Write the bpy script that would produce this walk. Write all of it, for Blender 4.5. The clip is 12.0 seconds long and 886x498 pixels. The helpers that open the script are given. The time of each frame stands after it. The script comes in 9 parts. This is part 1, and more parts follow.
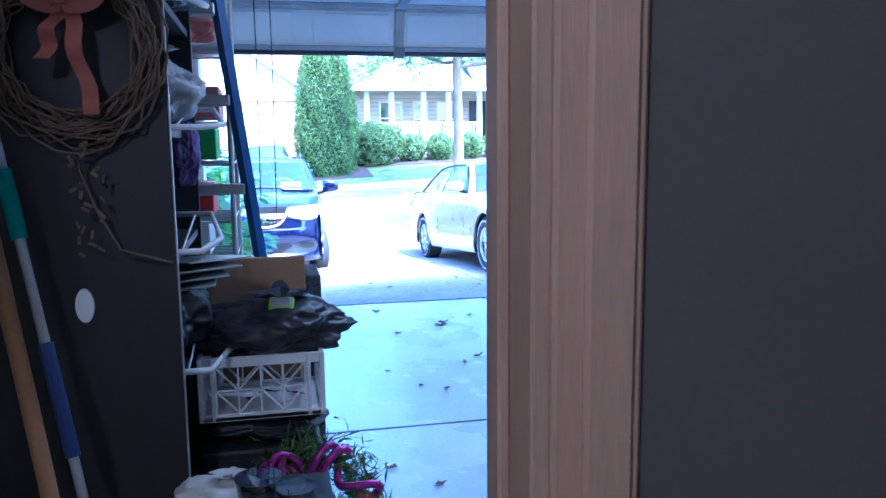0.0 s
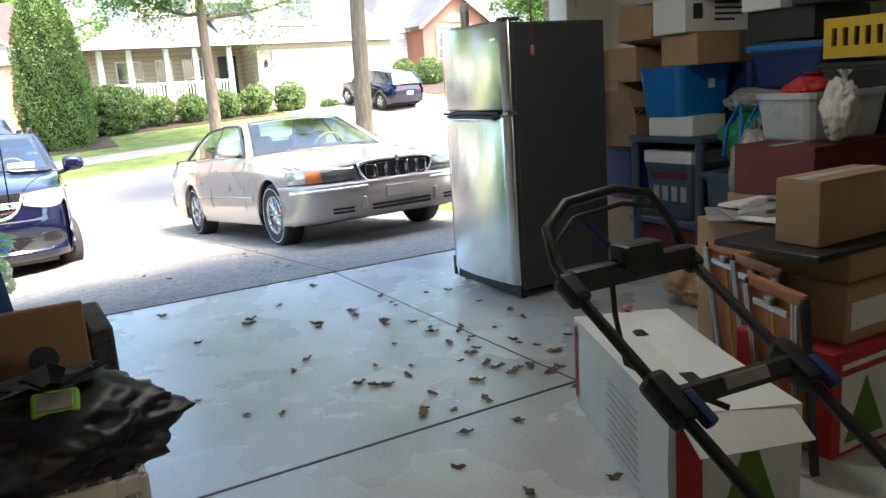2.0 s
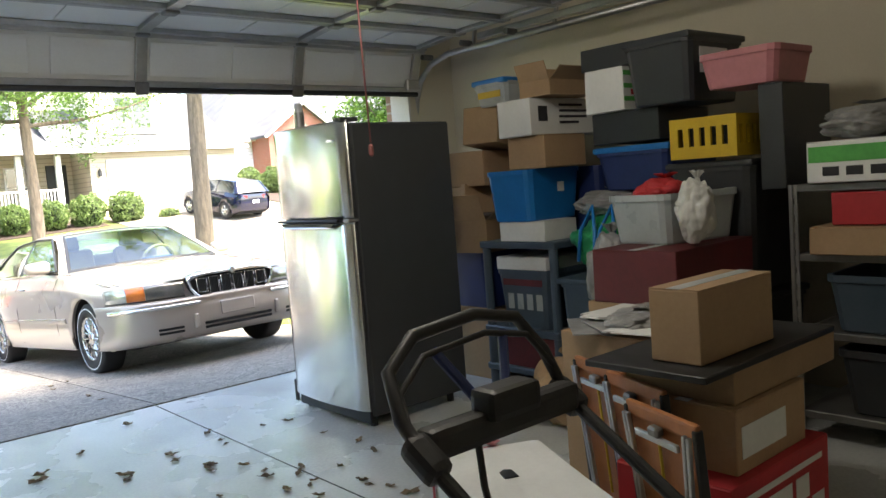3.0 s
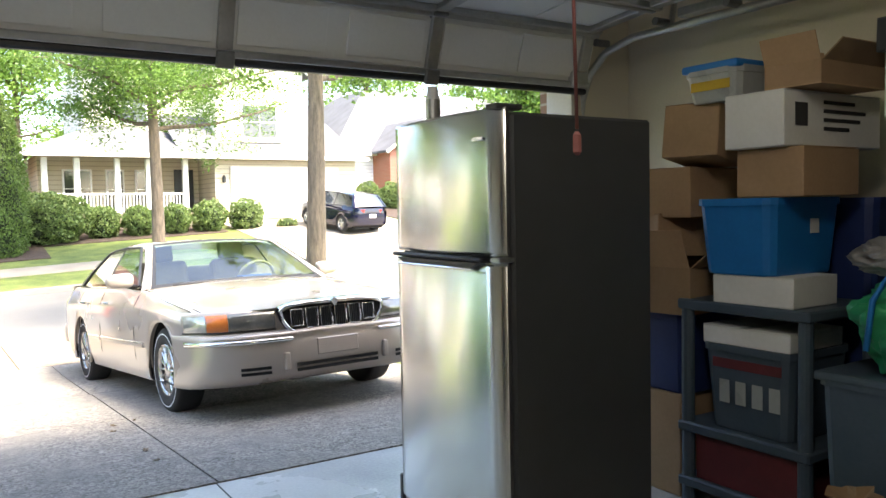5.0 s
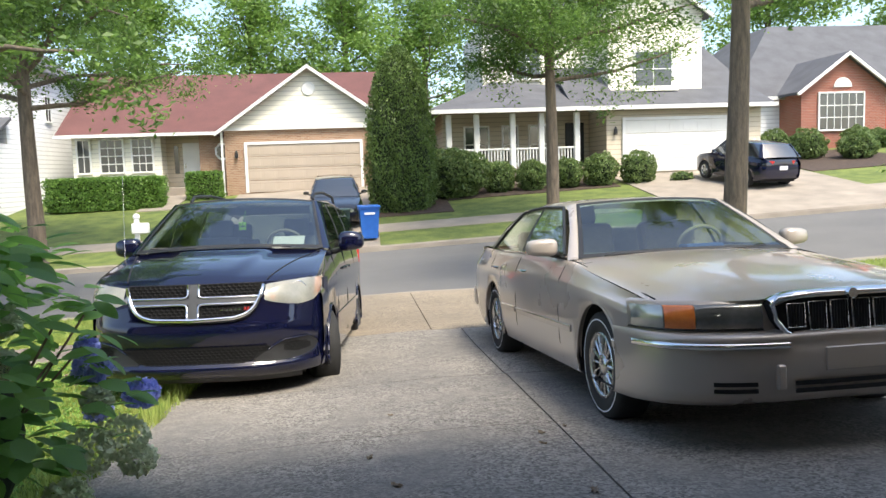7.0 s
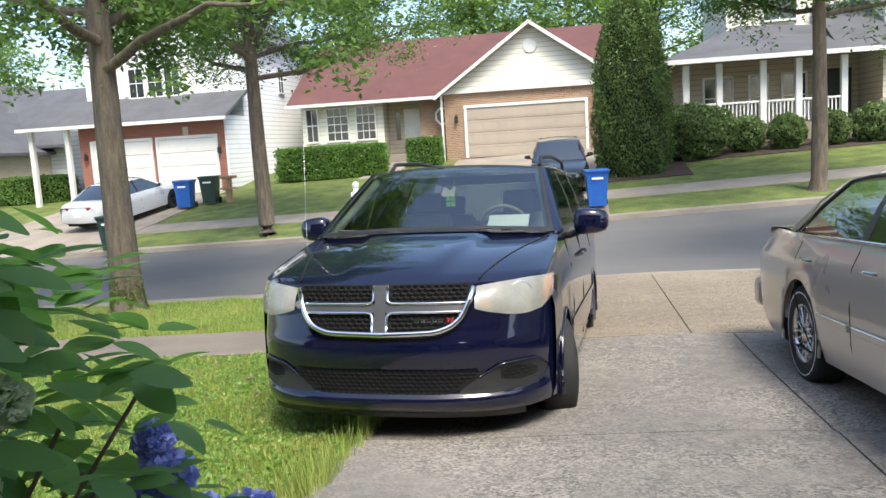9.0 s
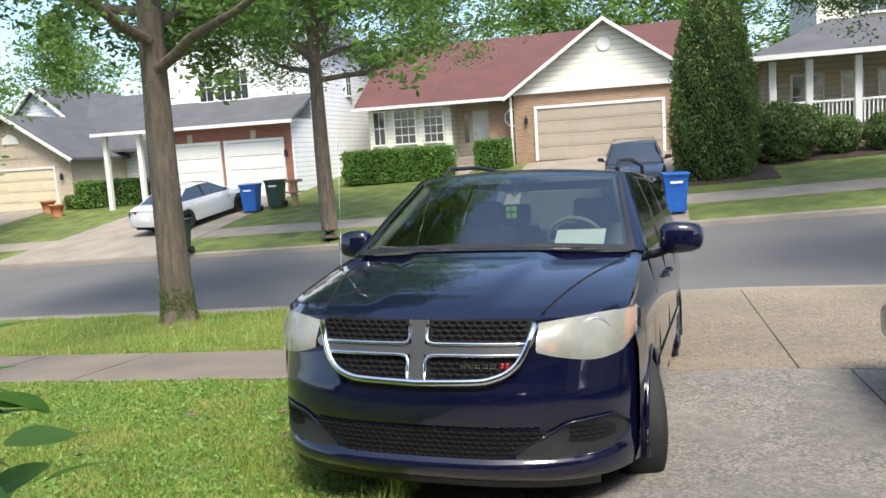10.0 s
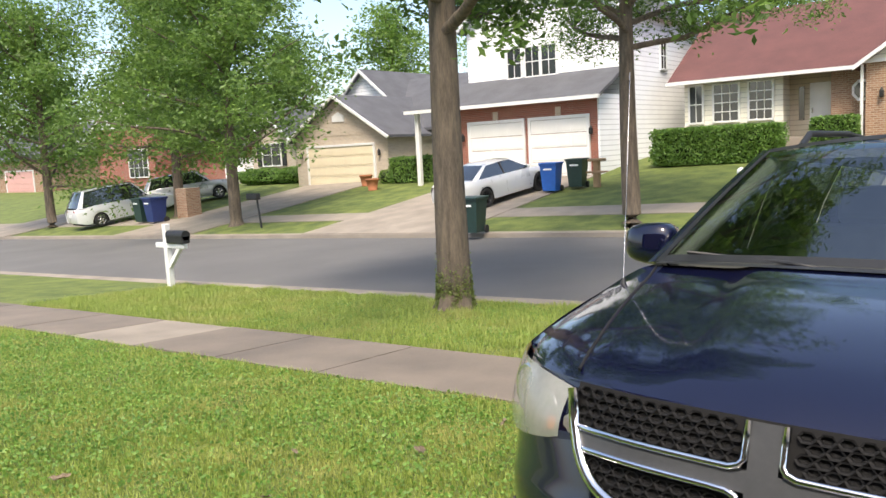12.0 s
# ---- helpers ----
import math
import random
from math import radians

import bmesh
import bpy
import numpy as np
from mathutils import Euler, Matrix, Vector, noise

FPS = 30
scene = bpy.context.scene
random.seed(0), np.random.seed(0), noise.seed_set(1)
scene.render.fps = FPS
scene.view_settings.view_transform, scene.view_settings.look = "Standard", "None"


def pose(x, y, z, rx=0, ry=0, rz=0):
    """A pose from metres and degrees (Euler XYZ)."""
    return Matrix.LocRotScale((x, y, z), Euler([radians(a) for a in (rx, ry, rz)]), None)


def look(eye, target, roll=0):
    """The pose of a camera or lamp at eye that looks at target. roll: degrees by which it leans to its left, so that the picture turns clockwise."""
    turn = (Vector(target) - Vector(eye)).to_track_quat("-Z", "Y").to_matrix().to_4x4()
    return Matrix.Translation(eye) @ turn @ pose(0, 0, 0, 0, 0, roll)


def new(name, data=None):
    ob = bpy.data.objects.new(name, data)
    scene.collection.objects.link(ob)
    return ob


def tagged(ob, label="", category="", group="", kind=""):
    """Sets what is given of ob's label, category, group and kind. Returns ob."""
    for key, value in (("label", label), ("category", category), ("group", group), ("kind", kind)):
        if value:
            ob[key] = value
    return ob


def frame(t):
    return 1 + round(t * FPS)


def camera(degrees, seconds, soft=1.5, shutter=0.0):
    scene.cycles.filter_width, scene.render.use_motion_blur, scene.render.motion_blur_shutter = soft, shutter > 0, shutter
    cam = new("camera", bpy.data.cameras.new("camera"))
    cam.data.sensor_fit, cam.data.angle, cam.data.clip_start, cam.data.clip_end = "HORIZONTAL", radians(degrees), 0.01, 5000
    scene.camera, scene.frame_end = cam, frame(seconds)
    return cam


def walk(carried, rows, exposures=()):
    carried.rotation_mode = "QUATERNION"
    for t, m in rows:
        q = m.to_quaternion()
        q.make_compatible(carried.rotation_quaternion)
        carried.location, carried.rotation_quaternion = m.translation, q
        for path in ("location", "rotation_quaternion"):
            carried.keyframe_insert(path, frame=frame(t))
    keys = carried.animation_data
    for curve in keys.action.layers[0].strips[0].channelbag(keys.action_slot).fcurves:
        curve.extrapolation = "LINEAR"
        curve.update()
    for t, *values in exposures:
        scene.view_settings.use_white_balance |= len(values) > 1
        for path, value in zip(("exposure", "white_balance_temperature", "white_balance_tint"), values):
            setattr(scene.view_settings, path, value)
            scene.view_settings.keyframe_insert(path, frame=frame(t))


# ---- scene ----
cam = camera(58.8, 12.0)
PATH = [
    (0, (0.079, -6.548, 1.387), (0.504, -4.613, 1.111), -0.6),
    (0.5, (-0.004, -6.363, 1.389), (0.362, -4.416, 1.121), -1.8),
    (0.7, (-0.005, -6.278, 1.361), (0.361, -4.332, 1.086), -1.8),
    (1, (0.002, -6.115, 1.361), (0.395, -4.181, 1.040), -1.6),
    (1.5, (0.053, -5.851, 1.358), (0.631, -3.975, 0.977), -3.1),
    (2, (0.071, -5.606, 1.386), (1.029, -3.900, 0.973), -4.0),
    (2.5, (0.146, -5.425, 1.376), (1.362, -3.868, 1.061), -4.4),
    (2.7, (0.233, -5.352, 1.365), (1.508, -3.829, 1.131), -4.5),
    (4.3, (1.009, -4.447, 1.354), (2.295, -2.919, 1.271), -3.0),
    (4.5, (1.039, -4.297, 1.349), (2.254, -2.711, 1.263), -2.6),
    (5, (1.130, -3.898, 1.372), (2.205, -2.214, 1.266), -1.1),
    (5.5, (1.193, -3.509, 1.380), (2.037, -1.697, 1.280), -0.5),
    (6, (1.161, -3.093, 1.377), (1.817, -1.208, 1.247), -2.0),
    (6.5, (1.204, -2.660, 1.393), (1.601, -0.707, 1.234), -1.5),
    (7, (1.167, -2.236, 1.370), (1.354, -0.254, 1.171), -1.8),
    (7.5, (1.127, -1.825, 1.363), (1.195, 0.161, 1.135), -2.0),
    (7.7, (1.142, -1.625, 1.365), (1.132, 0.361, 1.122), -1.5),
    (9.5, (0.919, 0.206, 1.319), (0.468, 2.136, 1.057), -4.1),
    (10, (0.889, 0.651, 1.313), (0.347, 2.561, 1.065), -3.6),
    (10.5, (0.815, 1.094, 1.279), (0.133, 2.958, 1.028), -3.4),
    (11, (0.693, 1.515, 1.260), (-0.125, 3.323, 1.016), -3.5),
    (11.5, (0.546, 1.949, 1.225), (-0.485, 3.646, 0.978), -2.2),
    (12, (0.254, 2.339, 1.177), (-0.965, 3.904, 0.927), -3.0),
]
EXPOSURES = [(0, 4.17, 3950, 16), (0.4, 3.82, 4000, 14), (0.8, 3.42, 4450, 12), (1.2, 3.27, 5300, 10), (1.6, 3.22, 6100, 10), (2.2, 3.27, 6900, 8), (2.7, 3.32, 7100, 8), (4.2, 4.07, 7400, 8), (4.6, 3.64, 7400, 8), (5.5, 2.62, 7200, 10), (6.5, 1.61, 6900, 6), (7.5, 1.46, 6700, 6), (9.5, 1.24, 6500, 6), (11, 1.14, 6500, 6), (12, 1.2, 7000, 10)]
walk(cam, [(t, look(eye, target, roll)) for t, eye, target, roll in PATH], EXPOSURES)

# ---- light ----
world = bpy.data.worlds.new("sky")
scene.world = world
world.use_nodes = True
wn = world.node_tree.nodes
wl = world.node_tree.links
sky = wn.new("ShaderNodeTexSky")
sky.sky_type = 'NISHITA'
sky.sun_disc = False
sky.sun_elevation, sky.sun_rotation = radians(58), radians(150)
sky.air_density, sky.dust_density, sky.ozone_density = 0.85, 2.3, 0.6
wl.new(sky.outputs[0], wn["Background"].inputs[0])
wn["Background"].inputs[1].default_value = 0.15

sun_data = bpy.data.lights.new("sun", 'SUN')
sun_data.energy, sun_data.angle, sun_data.color = 1.9, radians(18), (1.0, 0.93, 0.82)
sun_lamp = new("sun", sun_data)
sun_lamp.matrix_world = look((0, 0, 30), (0 - math.sin(radians(150)) * math.cos(radians(58)), 0 - math.cos(radians(150)) * math.cos(radians(58)), 30 - math.sin(radians(58))))


def lamp_at(name, kind, place, watts, colour, size):
    d = bpy.data.lights.new(name, kind)
    d.energy, d.color, d.shadow_soft_size = watts, colour, size
    o = new(name, d)
    o.location = place
    return o


# added fill lamp that brightens the garage, and the room's lamp; both unseen
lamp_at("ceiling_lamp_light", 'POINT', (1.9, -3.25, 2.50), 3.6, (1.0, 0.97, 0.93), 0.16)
lamp_at("room_lamp_light", 'POINT', (-0.6, -7.4, 2.45), 3.3, (1.0, 0.78, 0.58), 0.12)


# ---- materials ----
def surf(name, a, b=None, scale=6.0, rough=0.6, metal=0.0, bump=0.0, fine=40.0, coat=0.0, detail=5.0, aniso=(1, 1, 1), spread=0.5, tint=0.0, rough_var=0.1):
    """A procedural surface: two colours mixed by coarse and fine noise, with relief and uneven gloss."""
    m = bpy.data.materials.new(name)
    m.use_nodes = True
    nt = m.node_tree
    n, l = nt.nodes, nt.links
    bs = n["Principled BSDF"]
    b = b or tuple(c * 0.75 for c in a)
    tc = n.new("ShaderNodeTexCoord")
    mp = n.new("ShaderNodeMapping")
    mp.inputs["Scale"].default_value = aniso
    l.new(tc.outputs["Object"], mp.inputs[0])
    big = n.new("ShaderNodeTexNoise")
    big.inputs["Scale"].default_value, big.inputs["Detail"].default_value = scale, detail
    l.new(mp.outputs[0], big.inputs["Vector"])
    small = n.new("ShaderNodeTexNoise")
    small.inputs["Scale"].default_value, small.inputs["Detail"].default_value = fine, 3
    l.new(mp.outputs[0], small.inputs["Vector"])
    add = n.new("ShaderNodeMath")
    add.operation = 'MULTIPLY_ADD'
    l.new(small.outputs["Fac"], add.inputs[0])
    add.inputs[1].default_value = 0.45
    l.new(big.outputs["Fac"], add.inputs[2])
    ramp = n.new("ShaderNodeMapRange")
    ramp.inputs["From Min"].default_value, ramp.inputs["From Max"].default_value = 0.725 - spread / 2, 0.725 + spread / 2
    l.new(add.outputs[0], ramp.inputs["Value"])
    mix = n.new("ShaderNodeMix")
    mix.data_type = 'RGBA'
    mix.inputs[6].default_value, mix.inputs[7].default_value = (*b, 1), (*a, 1)
    l.new(ramp.outputs[0], mix.inputs[0])
    colour = mix.outputs[2]
    if tint:
        info = n.new("ShaderNodeObjectInfo")
        hv = n.new("ShaderNodeHueSaturation")
        mr = n.new("ShaderNodeMapRange")
        mr.inputs["To Min"].default_value, mr.inputs["To Max"].default_value = 1 - tint, 1 + tint
        l.new(info.outputs["Random"], mr.inputs["Value"])
        l.new(mr.outputs[0], hv.inputs["Value"])
        l.new(colour, hv.inputs["Color"])
        colour = hv.outputs[0]
    l.new(colour, bs.inputs["Base Color"])
    rr = n.new("ShaderNodeMapRange")
    rr.inputs["To Min"].default_value, rr.inputs["To Max"].default_value = max(0.02, rough - rough_var), min(1, rough + rough_var)
    l.new(big.outputs["Fac"], rr.inputs["Value"])
    l.new(rr.outputs[0], bs.inputs["Roughness"])
    bs.inputs["Metallic"].default_value = metal
    bs.inputs["Coat Weight"].default_value = coat
    bs.inputs["Coat Roughness"].default_value = 0.05
    if bump:
        bp = n.new("ShaderNodeBump")
        bp.inputs["Strength"].default_value, bp.inputs["Distance"].default_value = bump, 0.01
        l.new(add.outputs[0], bp.inputs["Height"])
        l.new(bp.outputs[0], bs.inputs["Normal"])
    return m


def glass(name, tint=(1, 1, 1), rough=0.0):
    m = bpy.data.materials.new(name)
    m.use_nodes = True
    bs = m.node_tree.nodes["Principled BSDF"]
    bs.inputs["Base Color"].default_value = (*tint, 1)
    bs.inputs["Roughness"].default_value = rough
    bs.inputs["Transmission Weight"].default_value = 1.0
    bs.inputs["IOR"].default_value = 1.45
    return m


def lined(name, a, b, step, depth=0.3, rough=0.6, axis=2, groove=0.12):
    """Lapped boards: relief, and a darker line painted in for the shade, at every step along one axis."""
    m = surf(name, a, b, 1.5, rough, 0, 0, 30)
    nt = m.node_tree
    n, l = nt.nodes, nt.links
    bs = n["Principled BSDF"]
    tc = n.new("ShaderNodeTexCoord")
    sp = n.new("ShaderNodeSeparateXYZ")
    l.new(tc.outputs["Object"], sp.inputs[0])
    dv = n.new("ShaderNodeMath")
    dv.operation = 'DIVIDE'
    l.new(sp.outputs[axis], dv.inputs[0])
    dv.inputs[1].default_value = step
    fr = n.new("ShaderNodeMath")
    fr.operation = 'FRACT'
    l.new(dv.outputs[0], fr.inputs[0])
    bp = n.new("ShaderNodeBump")
    bp.inputs["Strength"].default_value, bp.inputs["Distance"].default_value = depth, step * 0.35
    bp.invert = True
    l.new(fr.outputs[0], bp.inputs["Height"])
    l.new(bp.outputs[0], bs.inputs["Normal"])
    lt = n.new("ShaderNodeMath")
    lt.operation = 'LESS_THAN'
    l.new(fr.outputs[0], lt.inputs[0])
    lt.inputs[1].default_value = groove
    mx = n.new("ShaderNodeMix")
    mx.data_type = 'RGBA'
    src = bs.inputs["Base Color"].links[0].from_socket
    l.new(lt.outputs[0], mx.inputs[0])
    l.new(src, mx.inputs[6])
    mx.inputs[7].default_value = (*[c * 0.72 for c in b], 1)
    l.new(mx.outputs[2], bs.inputs["Base Color"])
    return m


def bricks(name, a, b, mortar, width=0.21, height=0.075):
    m = bpy.data.materials.new(name)
    m.use_nodes = True
    nt = m.node_tree
    n, l = nt.nodes, nt.links
    bs = n["Principled BSDF"]
    tc = n.new("ShaderNodeTexCoord")
    sp = n.new("ShaderNodeSeparateXYZ")
    l.new(tc.outputs["Object"], sp.inputs[0])
    sm = n.new("ShaderNodeMath")
    l.new(sp.outputs[0], sm.inputs[0])
    l.new(sp.outputs[1], sm.inputs[1])
    cb = n.new("ShaderNodeCombineXYZ")
    l.new(sm.outputs[0], cb.inputs[0])
    l.new(sp.outputs[2], cb.inputs[1])
    br = n.new("ShaderNodeTexBrick")
    br.inputs["Scale"].default_value = 1.0
    br.inputs["Brick Width"].default_value, br.inputs["Row Height"].default_value = width, height
    br.inputs["Mortar Size"].default_value = 0.008
    br.inputs["Color1"].default_value, br.inputs["Color2"].default_value, br.inputs["Mortar"].default_value = (*a, 1), (*b, 1), (*mortar, 1)
    l.new(cb.outputs[0], br.inputs["Vector"])
    nz = n.new("ShaderNodeTexNoise")
    nz.inputs["Scale"].default_value = 5
    l.new(tc.outputs["Object"], nz.inputs["Vector"])
    mx = n.new("ShaderNodeMix")
    mx.data_type, mx.blend_type = 'RGBA', 'MULTIPLY'
    mx.inputs[0].default_value = 0.5
    l.new(br.outputs["Color"], mx.inputs[6])
    l.new(nz.outputs["Color"], mx.inputs[7])
    l.new(br.outputs["Color"], bs.inputs["Base Color"])
    bp = n.new("ShaderNodeBump")
    bp.inputs["Strength"].default_value, bp.inputs["Distance"].default_value = 0.5, 0.01
    bp.invert = True
    l.new(br.outputs["Fac"], bp.inputs["Height"])
    l.new(bp.outputs[0], bs.inputs["Normal"])
    bs.inputs["Roughness"].default_value = 0.85
    return m


M_FLOOR = surf("painted_concrete", (0.62, 0.63, 0.62), (0.40, 0.415, 0.42), 1.6, 0.27, 0, 0.08, 60, detail=8, rough_var=0.14)

def aggregate(name, a, b):
    """Worn concrete with exposed stones: broad stains, blotches, and light and dark grains with relief."""
    m = surf(name, a, b, 0.45, 0.9, 0, 0, 9, detail=9, spread=0.45)
    n, l = m.node_tree.nodes, m.node_tree.links
    bs = n["Principled BSDF"]
    tc = n.new("ShaderNodeTexCoord")
    vo = n.new("ShaderNodeTexVoronoi")
    vo.inputs["Scale"].default_value = 70
    l.new(tc.outputs["Object"], vo.inputs["Vector"])
    nz = n.new("ShaderNodeTexNoise")
    nz.inputs["Scale"].default_value, nz.inputs["Detail"].default_value = 1.7, 6
    l.new(tc.outputs["Object"], nz.inputs["Vector"])
    sep = n.new("ShaderNodeSeparateColor")
    l.new(vo.outputs["Color"], sep.inputs[0])
    mr = n.new("ShaderNodeMapRange")
    mr.inputs["To Min"].default_value, mr.inputs["To Max"].default_value = 0.45, 1.5
    l.new(sep.outputs[0], mr.inputs["Value"])
    hv = n.new("ShaderNodeHueSaturation")
    l.new(bs.inputs["Base Color"].links[0].from_socket, hv.inputs["Color"])
    l.new(mr.outputs[0], hv.inputs["Value"])
    mf = n.new("ShaderNodeMapRange")
    mf.inputs["From Min"].default_value, mf.inputs["From Max"].default_value = 0.35, 0.6
    mf.inputs["To Min"].default_value, mf.inputs["To Max"].default_value = 0.25, 1.0
    l.new(nz.outputs["Fac"], mf.inputs["Value"])
    l.new(mf.outputs[0], hv.inputs["Fac"])
    l.new(hv.outputs[0], bs.inputs["Base Color"])
    bp = n.new("ShaderNodeBump")
    bp.inputs["Strength"].default_value, bp.inputs["Distance"].default_value = 0.6, 0.006
    l.new(vo.outputs["Distance"], bp.inputs["Height"])
    l.new(bp.outputs[0], bs.inputs["Normal"])
    return m


M_WALKNEAR = surf("worn_walk_concrete", (0.24, 0.20, 0.165), (0.14, 0.118, 0.10), 1.2, 0.9, 0, 0.3, 80, detail=8)
M_DRIVE = aggregate("driveway_concrete", (0.285, 0.258, 0.225), (0.14, 0.132, 0.125))
M_DRIVE_TAN = aggregate("tan_driveway_concrete", (0.30, 0.245, 0.18), (0.17, 0.142, 0.11))
M_WALK = surf("walk_concrete", (0.36, 0.31, 0.255), (0.22, 0.19, 0.16), 1.2, 0.9, 0, 0.3, 80, detail=8)
M_ASPHALT = surf("asphalt", (0.16, 0.155, 0.15), (0.11, 0.107, 0.105), 0.5, 0.85, 0, 0.3, 120, detail=8)
# kept dark to carry the shade between grass blades in its colour
M_GRASS = surf("lawn_with_blade_shade", (0.19, 0.23, 0.055), (0.055, 0.085, 0.018), 1.6, 0.95, 0, 1.0, 22, detail=8)
M_MULCH = surf("mulch", (0.09, 0.06, 0.045), (0.035, 0.025, 0.02), 6, 0.95, 0, 0.8, 60)
M_WALL = surf("beige_drywall", (0.66, 0.60, 0.48), (0.58, 0.53, 0.42), 1.5, 0.9, 0, 0.05, 90)
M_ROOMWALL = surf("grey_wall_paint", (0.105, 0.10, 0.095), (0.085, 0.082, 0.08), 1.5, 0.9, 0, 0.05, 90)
M_CEIL = surf("ceiling_paint", (0.74, 0.72, 0.66), None, 1.5, 0.9, 0, 0.05, 90)
M_TRIM = surf("painted_trim", (0.72, 0.70, 0.66), (0.6, 0.57, 0.53), 2, 0.45, 0, 0.03, 60)
M_CASING = surf("stained_casing", (0.46, 0.33, 0.24), (0.34, 0.24, 0.17), 3, 0.5, 0, 0.1, 50, aniso=(8, 8, 0.6))
M_STEEL = surf("brushed_steel", (0.80, 0.79, 0.75), (0.70, 0.69, 0.65), 1.5, 0.21, 1.0, 0.0, 30, aniso=(1, 2.5, 0.05), rough_var=0.015)
# vertical blur of the reflections, from the horizontal brushing
sn, sl = M_STEEL.node_tree.nodes, M_STEEL.node_tree.links
upv = sn.new("ShaderNodeCombineXYZ")
upv.inputs[2].default_value = 1.0
sl.new(upv.outputs[0], sn["Principled BSDF"].inputs["Tangent"])
sn["Principled BSDF"].inputs["Anisotropic"].default_value = 0.93
M_BLACK = surf("black_plastic", (0.025, 0.026, 0.028), (0.012, 0.012, 0.013), 8, 0.5, 0, 0.1, 80)
M_FRIDGE = surf("textured_black_paint", (0.052, 0.056, 0.060), (0.042, 0.045, 0.048), 8, 0.5, 0, 0.25, 220)
M_GALV = surf("galvanised_steel", (0.55, 0.56, 0.56), (0.4, 0.41, 0.42), 6, 0.4, 0.9, 0.05, 50)
M_DOORWHITE = surf("white_steel_panel", (0.80, 0.80, 0.78), (0.72, 0.72, 0.70), 2, 0.5, 0, 0.04, 60)
M_CARDBOARD = surf("cardboard", (0.42, 0.28, 0.165), (0.34, 0.22, 0.125), 4, 0.8, 0, 0.1, 60, tint=0.18)
M_BARK = surf("bark", (0.20, 0.155, 0.115), (0.065, 0.053, 0.042), 5, 0.95, 0, 1.0, 30, aniso=(3, 3, 0.5))
M_WHITE = surf("white_paint", (0.8, 0.8, 0.79), (0.7, 0.7, 0.69), 2, 0.5, 0, 0.03, 60)
M_RUBBER = surf("tyre_rubber", (0.025, 0.025, 0.026), (0.015, 0.015, 0.015), 10, 0.8, 0, 0.2, 60)
M_CHROME = surf("chrome", (0.85, 0.86, 0.87), (0.75, 0.76, 0.77), 5, 0.1, 1.0)
M_BLUECAR = surf("dark_blue_metallic_paint", (0.0045, 0.006, 0.026), (0.0038, 0.005, 0.022), 2, 0.07, 0.0, 0, 300, coat=0.6, rough_var=0.02)
M_TANCAR = surf("champagne_metallic_paint", (0.43, 0.38, 0.335), (0.40, 0.35, 0.305), 2, 0.30, 0.15, 0, 300, coat=1.0)
M_DARKGLASS = surf("dark_tinted_glass", (0.02, 0.024, 0.026), None, 2, 0.04, 0, 0, 10, coat=1.0, rough_var=0.0)
M_DARKGLASS.node_tree.nodes["Principled BSDF"].inputs["IOR"].default_value = 2.2
M_BLACKCAR = surf("black_car_paint", (0.012, 0.012, 0.014), (0.009, 0.009, 0.01), 2, 0.1, 0, 0, 200, coat=0.8)


# ---- builders ----
def part(name, bm, material, parent=None, label="", smooth=False):
    """Links a bmesh as one mesh object, under a thing or part if given."""
    me = bpy.data.meshes.new(name)
    bm.to_mesh(me)
    bm.free()
    for m in (material if isinstance(material, (list, tuple)) else [material]):
        me.materials.append(m)
    if smooth:
        for p in me.polygons:
            p.use_smooth = True
    ob = new(name, me)
    if parent is not None:
        ob.parent = parent
    if label:
        ob["label"] = label
    return ob


def thing(name, label, category, m=None, group="", kind=""):
    ob = new(name)
    ob.empty_display_size = 0.1
    if m is not None:
        ob.matrix_world = m
    return tagged(ob, label, category, group, kind)


def add_box(bm, size, at=(0, 0, 0), m=None, bevel=0.0, seg=1, mat=0):
    """A box of that size centred on at (in the frame m), bevelled."""
    t = (m or Matrix()) @ Matrix.Translation(at)
    r = bmesh.ops.create_cube(bm, size=1.0, matrix=t @ Matrix.Diagonal((*size, 1)))
    vs = r["verts"]
    fs = list({f for v in vs for f in v.link_faces})
    for f in fs:
        f.material_index = mat
    if bevel:
        es = list({e for v in vs for e in v.link_edges})
        bmesh.ops.bevel(bm, geom=es, offset=min(bevel, min(size) * 0.45), segments=seg, affect='EDGES', profile=0.6, material=mat)
    return bm


def box_bm(size, at=(0, 0, 0), m=None, bevel=0.0, seg=1):
    return add_box(bmesh.new(), size, at, m, bevel, seg)


def span(bm, lo, hi, bevel=0.0, mat=0, seg=1):
    """A box from corner lo to corner hi."""
    return add_box(bm, [hi[i] - lo[i] for i in range(3)], [(hi[i] + lo[i]) / 2 for i in range(3)], None, bevel, seg, mat)


def span_bm(lo, hi, bevel=0.0):
    return span(bmesh.new(), lo, hi, bevel)


def add_rod(bm, a, b, r, r2=None, sides=10, mat=0):
    a, b = Vector(a), Vector(b)
    d = b - a
    t = Matrix.Translation((a + b) / 2) @ d.to_track_quat('Z', 'Y').to_matrix().to_4x4()
    r_ = bmesh.ops.create_cone(bm, cap_ends=True, segments=sides, radius1=r, radius2=r if r2 is None else r2, depth=d.length, matrix=t)
    for f in {f for v in r_["verts"] for f in v.link_faces}:
        f.material_index = mat
    return bm


def rod_bm(a, b, r, r2=None, sides=10):
    return add_rod(bmesh.new(), a, b, r, r2, sides)


